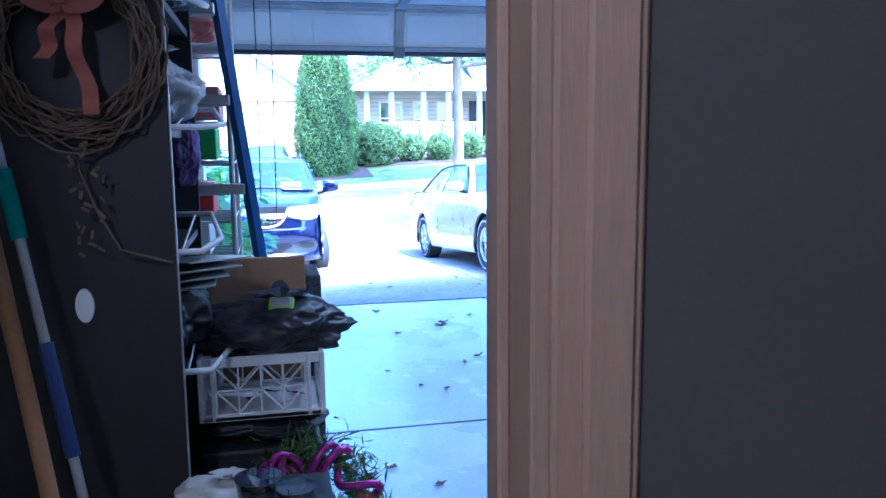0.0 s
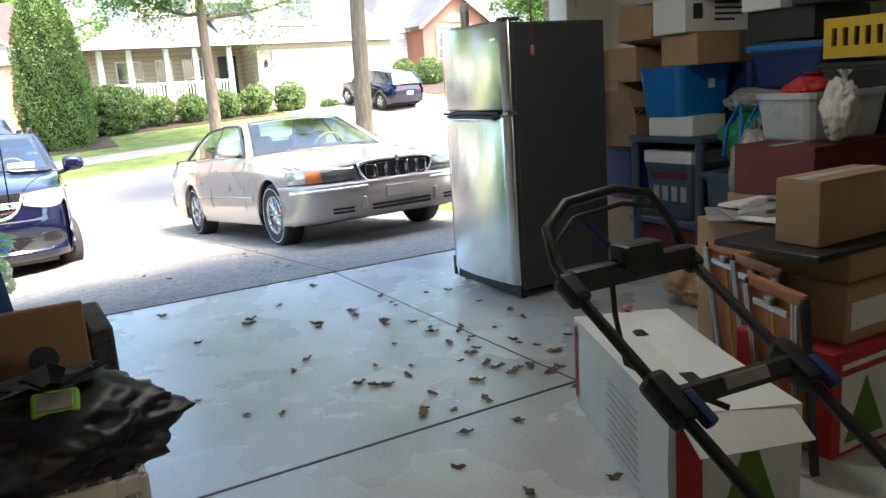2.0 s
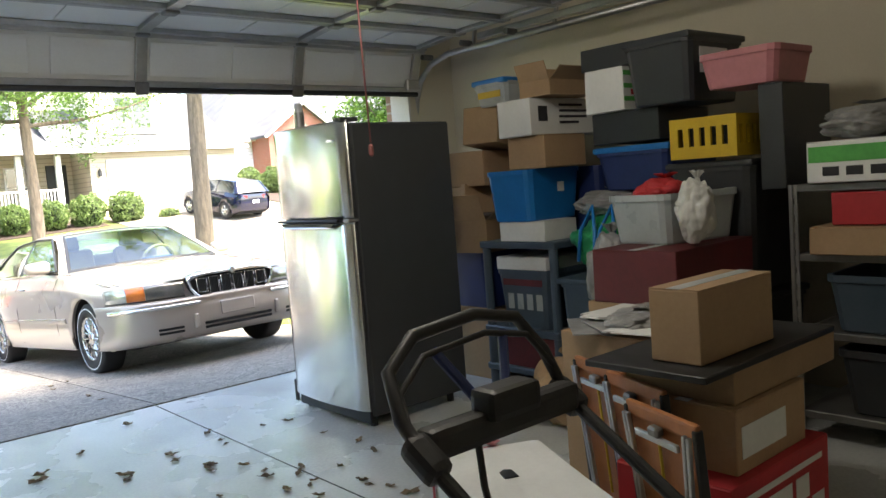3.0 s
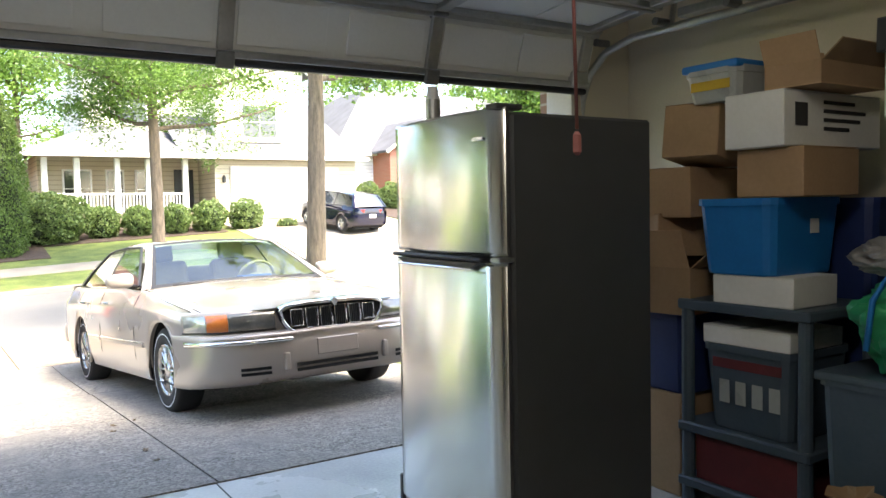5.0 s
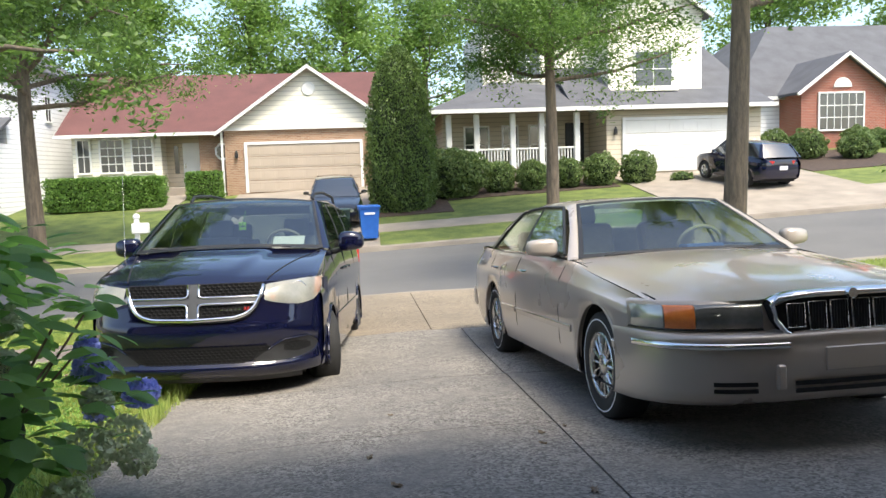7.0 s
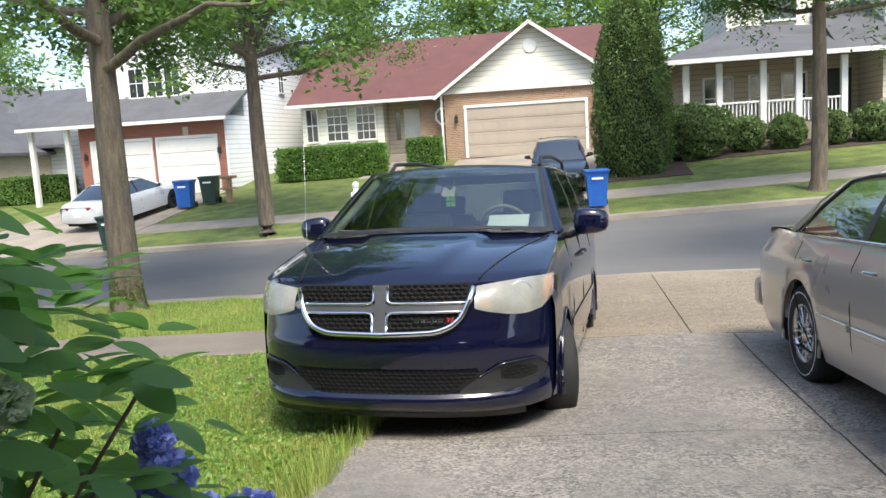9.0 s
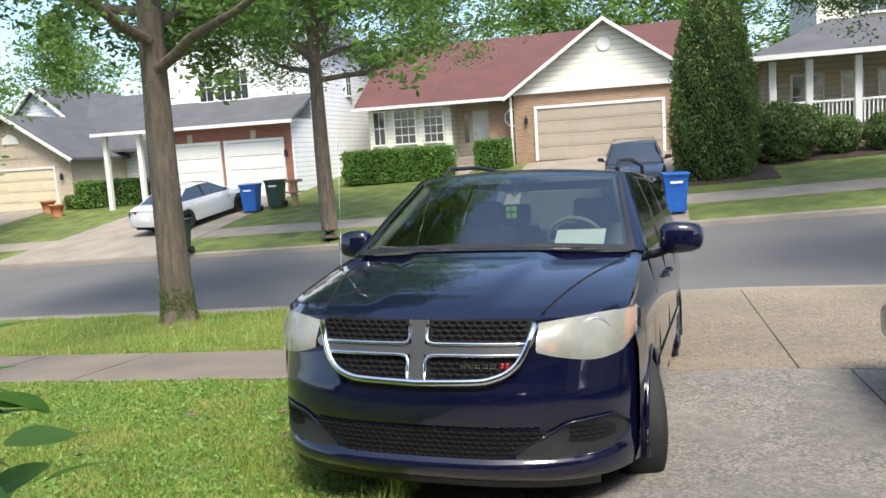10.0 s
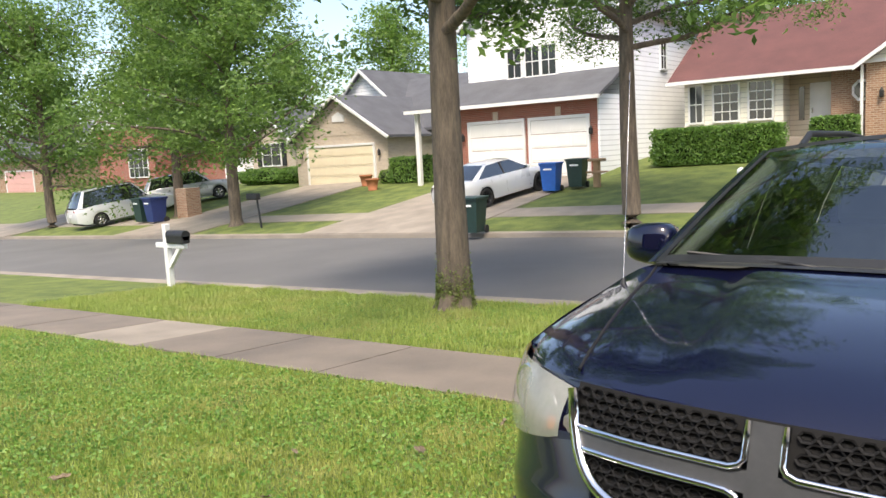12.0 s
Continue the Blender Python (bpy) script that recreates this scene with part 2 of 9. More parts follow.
def tube(bm, pts, r, sides=8, mat=0, radii=None):
    """A round tube along points."""
    pts = [Vector(p) for p in pts]
    rings = []
    up = Vector((0, 0, 1))
    for i, p in enumerate(pts):
        d = (pts[min(i + 1, len(pts) - 1)] - pts[max(i - 1, 0)]).normalized()
        x = d.cross(up)
        if x.length < 0.05:
            x = d.cross(Vector((0, 1, 0)))
        x.normalize()
        y = d.cross(x)
        rr = radii[i] if radii else r
        rings.append([bm.verts.new(p + (x * math.cos(k * math.tau / sides) + y * math.sin(k * math.tau / sides)) * rr) for k in range(sides)])
    for a, b in zip(rings, rings[1:]):
        for k in range(sides):
            f = bm.faces.new((a[k], a[(k + 1) % sides], b[(k + 1) % sides], b[k]))
            f.material_index = mat
            f.smooth = True
    for ring in (rings[0], rings[-1]):
        bm.faces.new(ring).material_index = mat
    return bm


def extrude_poly(bm, pts, axis, lo, hi, mat=0):
    """A prism: the polygon pts in the two other axes, from lo to hi along axis."""
    def put(p, v):
        c = list(p)
        c.insert(axis, v)
        return bm.verts.new(c)
    a = [put(p, lo) for p in pts]
    b = [put(p, hi) for p in pts]
    k = len(pts)
    fs = [bm.faces.new(a), bm.faces.new(b[::-1])]
    for i in range(k):
        fs.append(bm.faces.new((a[i], b[i], b[(i + 1) % k], a[(i + 1) % k])))
    for f in fs:
        f.material_index = mat
    bmesh.ops.recalc_face_normals(bm, faces=fs)
    return bm


# ---- ground ----
def lerp_knots(x, ks):
    if x <= ks[0][0]:
        return ks[0][1]
    for (a, va), (b, vb) in zip(ks, ks[1:]):
        if x <= b:
            return va + (vb - va) * (x - a) / (b - a)
    return ks[-1][1]


ROAD_NEAR, ROAD_FAR = 12.0, 20.5
PROFILE = [(-30, 0.0), (0, -0.02), (6, -0.51), (12, -0.87), (16, -0.80), (20.5, -0.84), (24, -0.42), (33, 0.70), (45, 1.7), (60, 2.0)]


def ground_z(x, y):
    """Height of the ground: the near lots fall to the street, the far ones rise from it, and all falls to the west."""
    near = 0.03 * min(x + 0.4, 0) + 0.045 * max(x - 5.2, 0)
    near -= 0.08 * min(1, max(0, (1.7 - x) / 1.7))
    if y < 1.0:
        near *= max(0, y)
    far = 0.03 * min(x, 0) + 0.045 * max(x, 0)
    w = min(1, max(0, (y - 10) / 10))
    w = w * w * (3 - 2 * w)
    c = near * (1 - w) + far * w
    c = max(-2.2, min(1.6, c))
    return lerp_knots(y, PROFILE) + c


def sheet(name, xs, ys, dz, material, label, category="", kerb=None, kind="structure"):
    """A piece of ground between those lines, dz above the height of the ground; with a skirt of that depth."""
    bm = bmesh.new()
    g = [[bm.verts.new((x, y, ground_z(x, y) + dz)) for x in xs] for y in ys]
    for j in range(len(ys) - 1):
        for i in range(len(xs) - 1):
            bm.faces.new((g[j][i], g[j][i + 1], g[j + 1][i + 1], g[j + 1][i]))
    if kerb:
        edges = [e for e in bm.edges if e.is_boundary]
        r = bmesh.ops.extrude_edge_only(bm, edges=edges)
        for v in [v for v in r["geom"] if isinstance(v, bmesh.types.BMVert)]:
            v.co.z -= kerb
    bmesh.ops.recalc_face_normals(bm, faces=bm.faces)
    ob = part(name, bm, material)
    return tagged(ob, label, category or name, "", kind)


def steps(a, b, n):
    return [a + (b - a) * i / n for i in range(n + 1)]


GX = sorted(set([-400, -200, -120, -90] + steps(-80, -12, 34) + steps(-12, 12, 24) + steps(12, 60, 24) + [90, 150, 300, 400]))
# soil under everything, a little below the road and the slabs
sheet("ground", GX, [-300, -100, -40, -12, -7, -3, -0.3, 0.0, 0.6] + steps(1.2, 11.7, 14) + [12.0], 0.0, M_GRASS, "lawn of mown green grass sloping to the street", "lawn")
sheet("ground", GX, [ROAD_FAR + 0.1] + steps(21, 45, 16) + [60, 90, 150, 300, 900], 0.0, M_GRASS, "front lawns across the street rising to the houses", "lawn")
sheet("road", GX, [11.9, 12.3] + steps(13, 20, 7) + [20.6], -0.12, M_ASPHALT, "grey asphalt street with worn tyre lanes", "road")
sheet("kerb", GX, [11.85, 12.0, 12.25], 0.006, M_WALK, "pale concrete kerb along the street", "kerb", 0.25)
sheet("kerb", GX, [20.3, 20.5, 20.65], 0.006, M_WALK, "pale concrete kerb on the far side of the street", "kerb", 0.25)
sheet("pavement", [x for x in GX if -90 <= x <= 90], [7.1, 7.8, 8.5], 0.0, M_MULCH, "soil bed under the pavement slabs", "pavement", 0.2)

walkway = tagged(new("pavement"), "brown-grey concrete pavement slabs along the lawn", "pavement", kind="structure")
PAVE = [-0.45 - 1.52 * i for i in range(15)] + [5.12 + 1.52 * i for i in range(9)]
for i, x in enumerate(PAVE):
    x0, x1 = (x - 1.51, x) if x < 0 else (x, x + 1.51)
    if i in (14, 23):
        x0, x1 = (-90, x) if x < 0 else (x, 90)
    o = sheet("slab", steps(x0, x1, 4 if x1 - x0 < 5 else 40), [7.1, 7.8, 8.5], 0.02 + 0.004 * math.sin(i * 2.1), M_WALK if i == 5 else M_WALKNEAR, "", "slab", 0.05)
    for key in ("label", "category", "kind"):
        if key in o:
            del o[key]
    o.parent = walkway
sheet("pavement", [x for x in GX if -90 <= x <= 90], [22.6, 23.2, 23.9], 0.02, M_WALK, "pale concrete pavement before the far lawns", "pavement", 0.2)
sheet("driveway_base", [-0.42, 0.0, 0.5, 1.1, 1.7, 2.26, 3.7, 5.1], [0.02] + steps(1, 12, 11), 0.004, M_MULCH, "packed soil under the driveway slabs", "ground", 0.3)
drive = tagged(new("driveway"), "worn exposed-aggregate concrete driveway in large slabs", "driveway", kind="structure")
for y0, y1, xm in ((0.022, 2.37, 2.257), (2.378, 4.08, 2.257), (4.092, 7.14, 2.245), (7.155, 12.0, 1.88)):
    for x0, x1 in ((-0.42, xm - 0.006), (xm + 0.006, 5.1)):
        o = sheet("slab", steps(x0, x1, 5), steps(y0, y1, 6), 0.03, M_DRIVE_TAN if y0 > 7 else M_DRIVE, "", "slab", 0.05)
        for key in ("label", "category", "kind"):
            if key in o:
                del o[key]
        o.parent = drive
tagged(part("floor", span_bm((-0.95, -5.84, -0.15), (4.95, 0.02, 0.0)), M_FLOOR), "painted blue-grey concrete garage floor", "floor", kind="structure")

# ---- garage shell ----
def structure(name, bm, material, label):
    return tagged(part(name, bm, material), label, name.split("_")[0], kind="structure")

WL, WR, BACK, CEIL = -0.95, 4.95, -5.84, 2.75
structure("wall_west", span_bm((WL - 0.12, BACK, 0), (WL, 0.0, CEIL)), M_WALL, "beige painted garage side wall")
structure("wall_east", span_bm((WR, BACK, 0), (WR + 0.12, 0.0, CEIL)), M_WALL, "beige painted drywall behind the stacked boxes")
bm = span_bm((WL, BACK - 0.11, 0), (-0.53, BACK, CEIL))
span(bm, (0.300, BACK - 0.11, 0), (WR, BACK, CEIL))
span(bm, (-0.53, BACK - 0.11, 2.05), (0.300, BACK, CEIL))
structure("wall_south", bm, M_WALL, "beige back wall of the garage with a doorway")
bm = span_bm((WL, -0.2, 0), (-0.43, 0, CEIL))
span(bm, (4.47, -0.2, 0), (WR, 0, CEIL))
span(bm, (-0.43, -0.2, 2.13), (4.47, 0, CEIL))
structure("wall_north", bm, M_WALL, "front wall of the garage around the wide opening")
structure("ceiling", span_bm((WL - 0.12, BACK, CEIL), (WR + 0.12, 0, CEIL + 0.12)), M_CEIL, "pale painted garage ceiling")


# ---- vehicles ----
def pane_mat(name, tint, gloss=2.2):
    """Thin window glass: clear with a mirror gloss that grows at grazing angles."""
    m = bpy.data.materials.new(name)
    m.use_nodes = True
    n, l = m.node_tree.nodes, m.node_tree.links
    n.remove(n["Principled BSDF"])
    tr = n.new("ShaderNodeBsdfTransparent")
    tr.inputs[0].default_value = (*tint, 1)
    gl = n.new("ShaderNodeBsdfGlossy")
    gl.inputs["Roughness"].default_value = 0.02
    fr = n.new("ShaderNodeFresnel")
    fr.inputs[0].default_value = gloss
    mx = n.new("ShaderNodeMixShader")
    l.new(fr.outputs[0], mx.inputs[0])
    l.new(tr.outputs[0], mx.inputs[1])
    l.new(gl.outputs[0], mx.inputs[2])
    l.new(mx.outputs[0], n["Material Output"].inputs[0])
    return m


M_PANE = pane_mat("clear_pane", (0.56, 0.72, 0.58), 2.5)
M_SIDEPANE = pane_mat("tinted_pane", (0.30, 0.35, 0.33))
M_VANPANE = pane_mat("green_tinted_windscreen", (0.42, 0.53, 0.49), 2.9)
M_SEAT = surf("beige_upholstery", (0.32, 0.29, 0.24), (0.24, 0.22, 0.18), 6, 0.8, 0, 0.2, 60)
M_DASH = surf("grey_dash_vinyl", (0.13, 0.135, 0.13), (0.09, 0.094, 0.09), 6, 0.7, 0, 0.2, 90)
M_AMBER = surf("amber_lens", (0.75, 0.22, 0.04), (0.6, 0.15, 0.03), 10, 0.2, 0, 0.1, 60, coat=0.8)
M_RED = surf("red_lens", (0.45, 0.02, 0.02), None, 10, 0.2, 0, 0.1, 60, coat=0.8)
M_ALLOY = surf("alloy_rim", (0.66, 0.66, 0.66), (0.55, 0.55, 0.55), 8, 0.25, 0.9, 0, 40)
# black for linings and gaps; its darkness stands in for shade in recesses
M_VOID = surf("black_liner_and_shade", (0.008, 0.008, 0.009), (0.005, 0.005, 0.005), 8, 0.9, 0, 0, 40)
M_PAPER = surf("white_paper", (0.82, 0.83, 0.84), (0.74, 0.75, 0.77), 4, 0.8, 0, 0.05, 50)
M_GREEN = surf("green_plastic", (0.30, 0.62, 0.05), (0.2, 0.45, 0.03), 12, 0.5, 0, 0, 40)


def lathe(bm, profile, centre, sides=28, mat=0, axis=0):
    """Turns the profile (radius, offset along the axis) round the x axis at centre."""
    cx, cy, cz = centre
    rings = []
    for r, o in profile:
        rings.append([bm.verts.new((cx + o, cy + r * math.cos(k * math.tau / sides), cz + r * math.sin(k * math.tau / sides))) for k in range(sides)])
    for a, b in zip(rings, rings[1:]):
        for k in range(sides):
            f = bm.faces.new((a[k], a[(k + 1) % sides], b[(k + 1) % sides], b[k]))
            f.smooth = True
            f.material_index = mat
    return rings


def wheel(car, side, y, r, w, half, spokes, rim_mat=None, steer=0.0):
    """A wheel on the side (-1 or 1), with its tyre and rim as parts."""
    s = side
    x = s * half
    hub = new("wheel")
    hub.parent = car
    bm = bmesh.new()
    lathe(bm, [(r * 0.60, -s * w), (r * 0.9, -s * w), (r * 0.985, -s * w * 0.92), (r, -s * w * 0.75), (r, -s * w * 0.25), (r * 0.985, -s * 0.018), (r * 0.93, 0), (r * 0.78, s * 0.006), (r * 0.62, -s * 0.006), (r * 0.60, -s * 0.03)], (x, y, r), 36)
    bmesh.ops.recalc_face_normals(bm, faces=bm.faces)
    part("tyre", bm, M_RUBBER, hub)
    bm = bmesh.new()
    lathe(bm, [(r * 0.61, -s * 0.005), (r * 0.585, -s * 0.0), (r * 0.55, -s * 0.03), (r * 0.53, -s * 0.09), (0.0001, -s * 0.09)], (x, y, r), 36, 1)
    lathe(bm, [(r * 0.615, -s * 0.02), (r * 0.605, s * 0.002), (r * 0.56, -s * 0.006), (r * 0.55, -s * 0.04)], (x, y, r), 36, 0)
    lathe(bm, [(r * 0.22, -s * 0.05), (r * 0.20, -s * 0.012), (r * 0.10, -s * 0.004), (0.0001, 0)], (x, y, r), 20, 0)
    for i in range(spokes):
        a = i * math.tau / spokes
        m = Matrix.Translation((x - s * 0.028, y, r)) @ Matrix.Rotation(a, 4, 'X')
        wide = min(0.09, 1.5 * r / spokes) * (0.62 if spokes > 8 else 0.8)
        add_box(bm, (0.03, wide, r * 0.40), (0, 0, r * 0.37), m, 0.008, 1, 0)
    bmesh.ops.recalc_face_normals(bm, faces=bm.faces)
    part("rim", bm, [rim_mat or M_ALLOY, M_BLACK], hub, "bright spoked alloy rim")
    if steer:
        c = Vector((x - s * w / 2, y, r))
        hub.matrix_basis = Matrix.Translation(c) @ Matrix.Rotation(radians(steer), 4, 'Z') @ Matrix.Translation(-c)
    return hub


def quad_bm(pts, thick=0.0, sub=0):
    bm = bmesh.new()
    vs = [bm.verts.new(p) for p in pts]
    bm.faces.new(vs)
    if thick:
        bmesh.ops.solidify(bm, geom=bm.faces[:], thickness=thick)
    return bm


def curved_pane(a, b, c, d, bulge, n=10):
    """A pane bowed along its width: a-b the lower edge, d-c the upper; bulge a vector."""
    bm = bmesh.new()
    a, b, c, d, bulge = (Vector(v) for v in (a, b, c, d, bulge))
    g = []
    for j in range(5):
        v = j / 4
        g.append([])
        for i in range(n + 1):
            u = i / n
            p = (a.lerp(b, u)).lerp(d.lerp(c, u), v) + bulge * (1 - (2 * u - 1) ** 2) + bulge.normalized() * 0.02 * math.sin(v * math.pi)
            g[-1].append(bm.verts.new(p))
    for j in range(4):
        for i in range(n):
            bm.faces.new((g[j][i], g[j][i + 1], g[j + 1][i + 1], g[j + 1][i])).smooth = True
    return bm


def dense(a, b, step):
    n = max(1, round((b - a) / step))
    return [a + (b - a) * i / n for i in range(n)]


def seat(car, x, y, z, material=None):
    s = new("car_seat")
    s.parent = car
    m = material or M_SEAT
    part("seat_back", box_bm((0.5, 0.16, 0.62), (0, 0, 0), pose(x, y, z + 0.3, -14), 0.06, 3), m, s)
    part("headrest", box_bm((0.27, 0.1, 0.2), (0, 0, 0), pose(x, y + 0.13, z + 0.70, -14), 0.045, 3), m, s)
    return s


def steering(car, x, y, z, tilt=-62):
    bm = bmesh.new()
    m = pose(x, y, z, tilt)
    pts = [m @ Vector((0.19 * math.cos(a), 0.19 * math.sin(a), 0)) for a in steps(0, math.tau, 24)]
    tube(bm, pts, 0.016, 8)
    add_box(bm, (0.34, 0.05, 0.02), (0, 0, 0), m, 0.008)
    add_box(bm, (0.13, 0.12, 0.04), (0, 0, 0), m, 0.015)
    return part("steering_wheel", bm, M_SEAT, car)


def strip(bm, pts, size, mat=0):
    """Square bar along points."""
    for a, b in zip(pts, pts[1:]):
        a, b = Vector(a), Vector(b)
        d = b - a
        t = Matrix.Translation((a + b) / 2) @ d.to_track_quat('Z', 'Y').to_matrix().to_4x4()
        add_box(bm, (size, size, d.length + size * 0.6), (0, 0, 0), t, 0, 1, mat)
    return bm


def flow(ks):
    """A smooth curve through knots (position, value), level past its ends."""
    xs = [k[0] for k in ks]
    vs = [k[1] for k in ks]
    n = len(ks)
    sl = [(vs[i + 1] - vs[i]) / (xs[i + 1] - xs[i]) for i in range(n - 1)]
    mt = [sl[0]] + [0.0 if sl[i - 1] * sl[i] <= 0 else 2 * sl[i - 1] * sl[i] / (sl[i - 1] + sl[i]) for i in range(1, n - 1)] + [sl[-1]]

    def at(x):
        if x <= xs[0]:
            return vs[0]
        for i in range(n - 1):
            if x <= xs[i + 1]:
                w = xs[i + 1] - xs[i]
                t = (x - xs[i]) / w
                return vs[i] * (2 * t ** 3 - 3 * t * t + 1) + mt[i] * w * (t ** 3 - 2 * t * t + t) + vs[i + 1] * (3 * t * t - 2 * t ** 3) + mt[i + 1] * w * (t ** 3 - t * t)
        return vs[-1]
    return at


def skin(rows, smooth=True):
    """A sheet through rows of points."""
    bm = bmesh.new()
    g = [[bm.verts.new(p) for p in r] for r in rows]
    for a, b in zip(g, g[1:]):
        for i in range(len(a) - 1):
            bm.faces.new((a[i], a[i + 1], b[i + 1], b[i])).smooth = smooth
    bmesh.ops.recalc_face_normals(bm, faces=bm.faces)
    return bm


def flank(s, stations, arches, low, edge_x, edge_z, half, belt):
    """One side of a car body, from the sill to the shoulder, with its wheel arches."""
    rows = []
    for y in stations:
        zl = low(y)
        for yc, rr, zc in arches:
            d = rr * rr - (y - yc) ** 2
            if d > 0:
                zl = max(zl, zc + math.sqrt(d))
        zt, xt, w = edge_z(y), edge_x(y), half(y)
        zb = belt(y)
        prof = [(w * 0.955, low(y)), (w * 0.985, low(y) + 0.10), (w * 0.997, low(y) + 0.22), (w, (zb + low(y) + 0.22) / 2), (w * 0.998, zb - 0.03), (w * 0.988, zb + 0.02), (w * 0.982, zb + 0.25 * (zt - zb)), (w * 0.5 * 0.965 + xt * 0.5, zb + 0.72 * (zt - zb)), (xt * 0.6 + w * 0.4 * 0.95, zb + 0.9 * (zt - zb)), (xt, zt)]
        rows.append([(s * x, y, max(z, zl)) for x, z in prof])
    return skin(rows)


def wheel_well(car, s, yc, rr, zc, x):
    """The dark lining of a wheel arch, open below."""
    bm = bmesh.new()
    lathe(bm, [(rr + 0.004, s * x), (rr, s * 0.5), (0.01, s * 0.5)], (0, yc, zc), 28)
    for v in bm.verts:
        v.co.z = max(v.co.z, 0.235)
    return part("wheel_well", bm, M_VOID, car)


def arch_lip(s, yc, rr, zc, x, low):
    """The rolled edge of a wheel arch."""
    a0 = math.asin(max(-1, min(1, (low - zc) / rr)))
    return tube(bmesh.new(), [(s * (x - 0.012), yc + rr * math.cos(a), zc + rr * math.sin(a)) for a in steps(a0, math.pi - a0, 22)], 0.013, 6)


def tube_path(car, name, pts, r, mat, label=""):
    return part(name, tube(bmesh.new(), pts, r, 6), mat, car, label)


def round_mirror(car, s, x, y, z, size, mat):
    """A door mirror: a rounded shell, its glass and its foot."""
    bm = bmesh.new()
    bmesh.ops.create_uvsphere(bm, u_segments=20, v_segments=12, radius=1.0)
    for v in bm.verts:
        p = v.co.copy()
        q = Vector([math.copysign(abs(c) ** 0.62, c) for c in p])
        v.co = Vector((x * s + q.x * size[0] / 2, y + min(q.y * size[1] / 2, size[1] * 0.30) + 0.03 * abs(q.x) * (1 if s * q.x > 0 else 0), z + q.z * size[2] / 2 * (1.0 - 0.12 * s * q.x)))
    for f in bm.faces:
        f.smooth = True
    ob = part("door_mirror", bm, mat, car)
    part("mirror_glass", box_bm((size[0] * 0.84, 0.004, size[2] * 0.8), (s * x, y + size[1] * 0.31 + 0.004, z), None, 0.001), M_CHROME, ob)
    part("mirror_foot", tube(bmesh.new(), [(s * (x - size[0] * 0.3), y, z - size[2] * 0.36), (s * (x - size[0] * 0.62), y + 0.02, z - size[2] * 0.52), (s * (x - size[0] * 0.8), y + 0.04, z - size[2] * 0.55)], 0.026, 8), M_BLACK, ob)
    return ob


def screen_band(car, a, b, c, d, bulge, w, n=16):
    """The dark band round a bowed windscreen."""
    a, b, c, d, bulge = (Vector(v) for v in (a, b, c, d, bulge))

    def at(u, v):
        return (a.lerp(b, u)).lerp(d.lerp(c, u), v) + bulge * (1 - (2 * u - 1) ** 2) + bulge.normalized() * (0.02 * math.sin(v * math.pi) + 0.004)
    us = steps(0, 1, n)
    for name, f in (("lower", lambda u, k: at(u, k * w * 1.3)), ("upper", lambda u, k: at(u, 1 - k * w)), ("side", lambda u, k: at(k * w * 0.45, u)), ("side", lambda u, k: at(1 - k * w * 0.45, u))):
        part("windscreen_band", skin([[f(u, k) for u in us] for k in (0, 1)]), M_BLACK, car)


def lamp_lens(name):
    """Clouded clear plastic: half of the light passes, the rest scatters."""
    m = surf(name, (0.50, 0.50, 0.43), (0.36, 0.36, 0.31), 7, 0.18, 0, 0, 40, coat=1.0)
    n, l = m.node_tree.nodes, m.node_tree.links
    tr = n.new("ShaderNodeBsdfTransparent")
    mx = n.new("ShaderNodeMixShader")
    mx.inputs[0].default_value = 0.60
    l.new(tr.outputs[0], mx.inputs[1])
    l.new(n["Principled BSDF"].outputs[0], mx.inputs[2])
    l.new(mx.outputs[0], n["Material Output"].inputs[0])
    return m


M_HAZE = lamp_lens("yellowed_lamp_plastic")
M_HOUSING = surf("lamp_housing", (0.62, 0.62, 0.60), (0.5, 0.5, 0.48), 6, 0.25, 0.6)
M_SMOKE = surf("smoky_lamp_plastic", (0.16, 0.165, 0.155), (0.085, 0.09, 0.085), 9, 0.1, 0.2, 0, 30, coat=1.0)
M_CLEARLAMP = surf("pale_corner_lens", (0.50, 0.52, 0.50), (0.36, 0.38, 0.37), 9, 0.12, 0.4, 0, 30, coat=1.0)
M_TRIMGREY = surf("gunmetal_plastic", (0.085, 0.088, 0.095), (0.065, 0.068, 0.073), 6, 0.4, 0.2, 0, 60)
M_FASCIA = surf("grained_grey_plastic", (0.022, 0.023, 0.025), (0.014, 0.0145, 0.016), 10, 0.55, 0, 0.2, 120)
M_MESH = surf("black_mesh_plastic", (0.010, 0.010, 0.011), (0.007, 0.007, 0.0075), 10, 0.75, 0, 0.1, 120)
M_MESH.node_tree.nodes["Principled BSDF"].inputs["Specular IOR Level"].default_value = 0.25
M_GREYSEAT = surf("pale_grey_upholstery", (0.34, 0.35, 0.33), (0.26, 0.27, 0.255), 6, 0.8, 0, 0.2, 60)


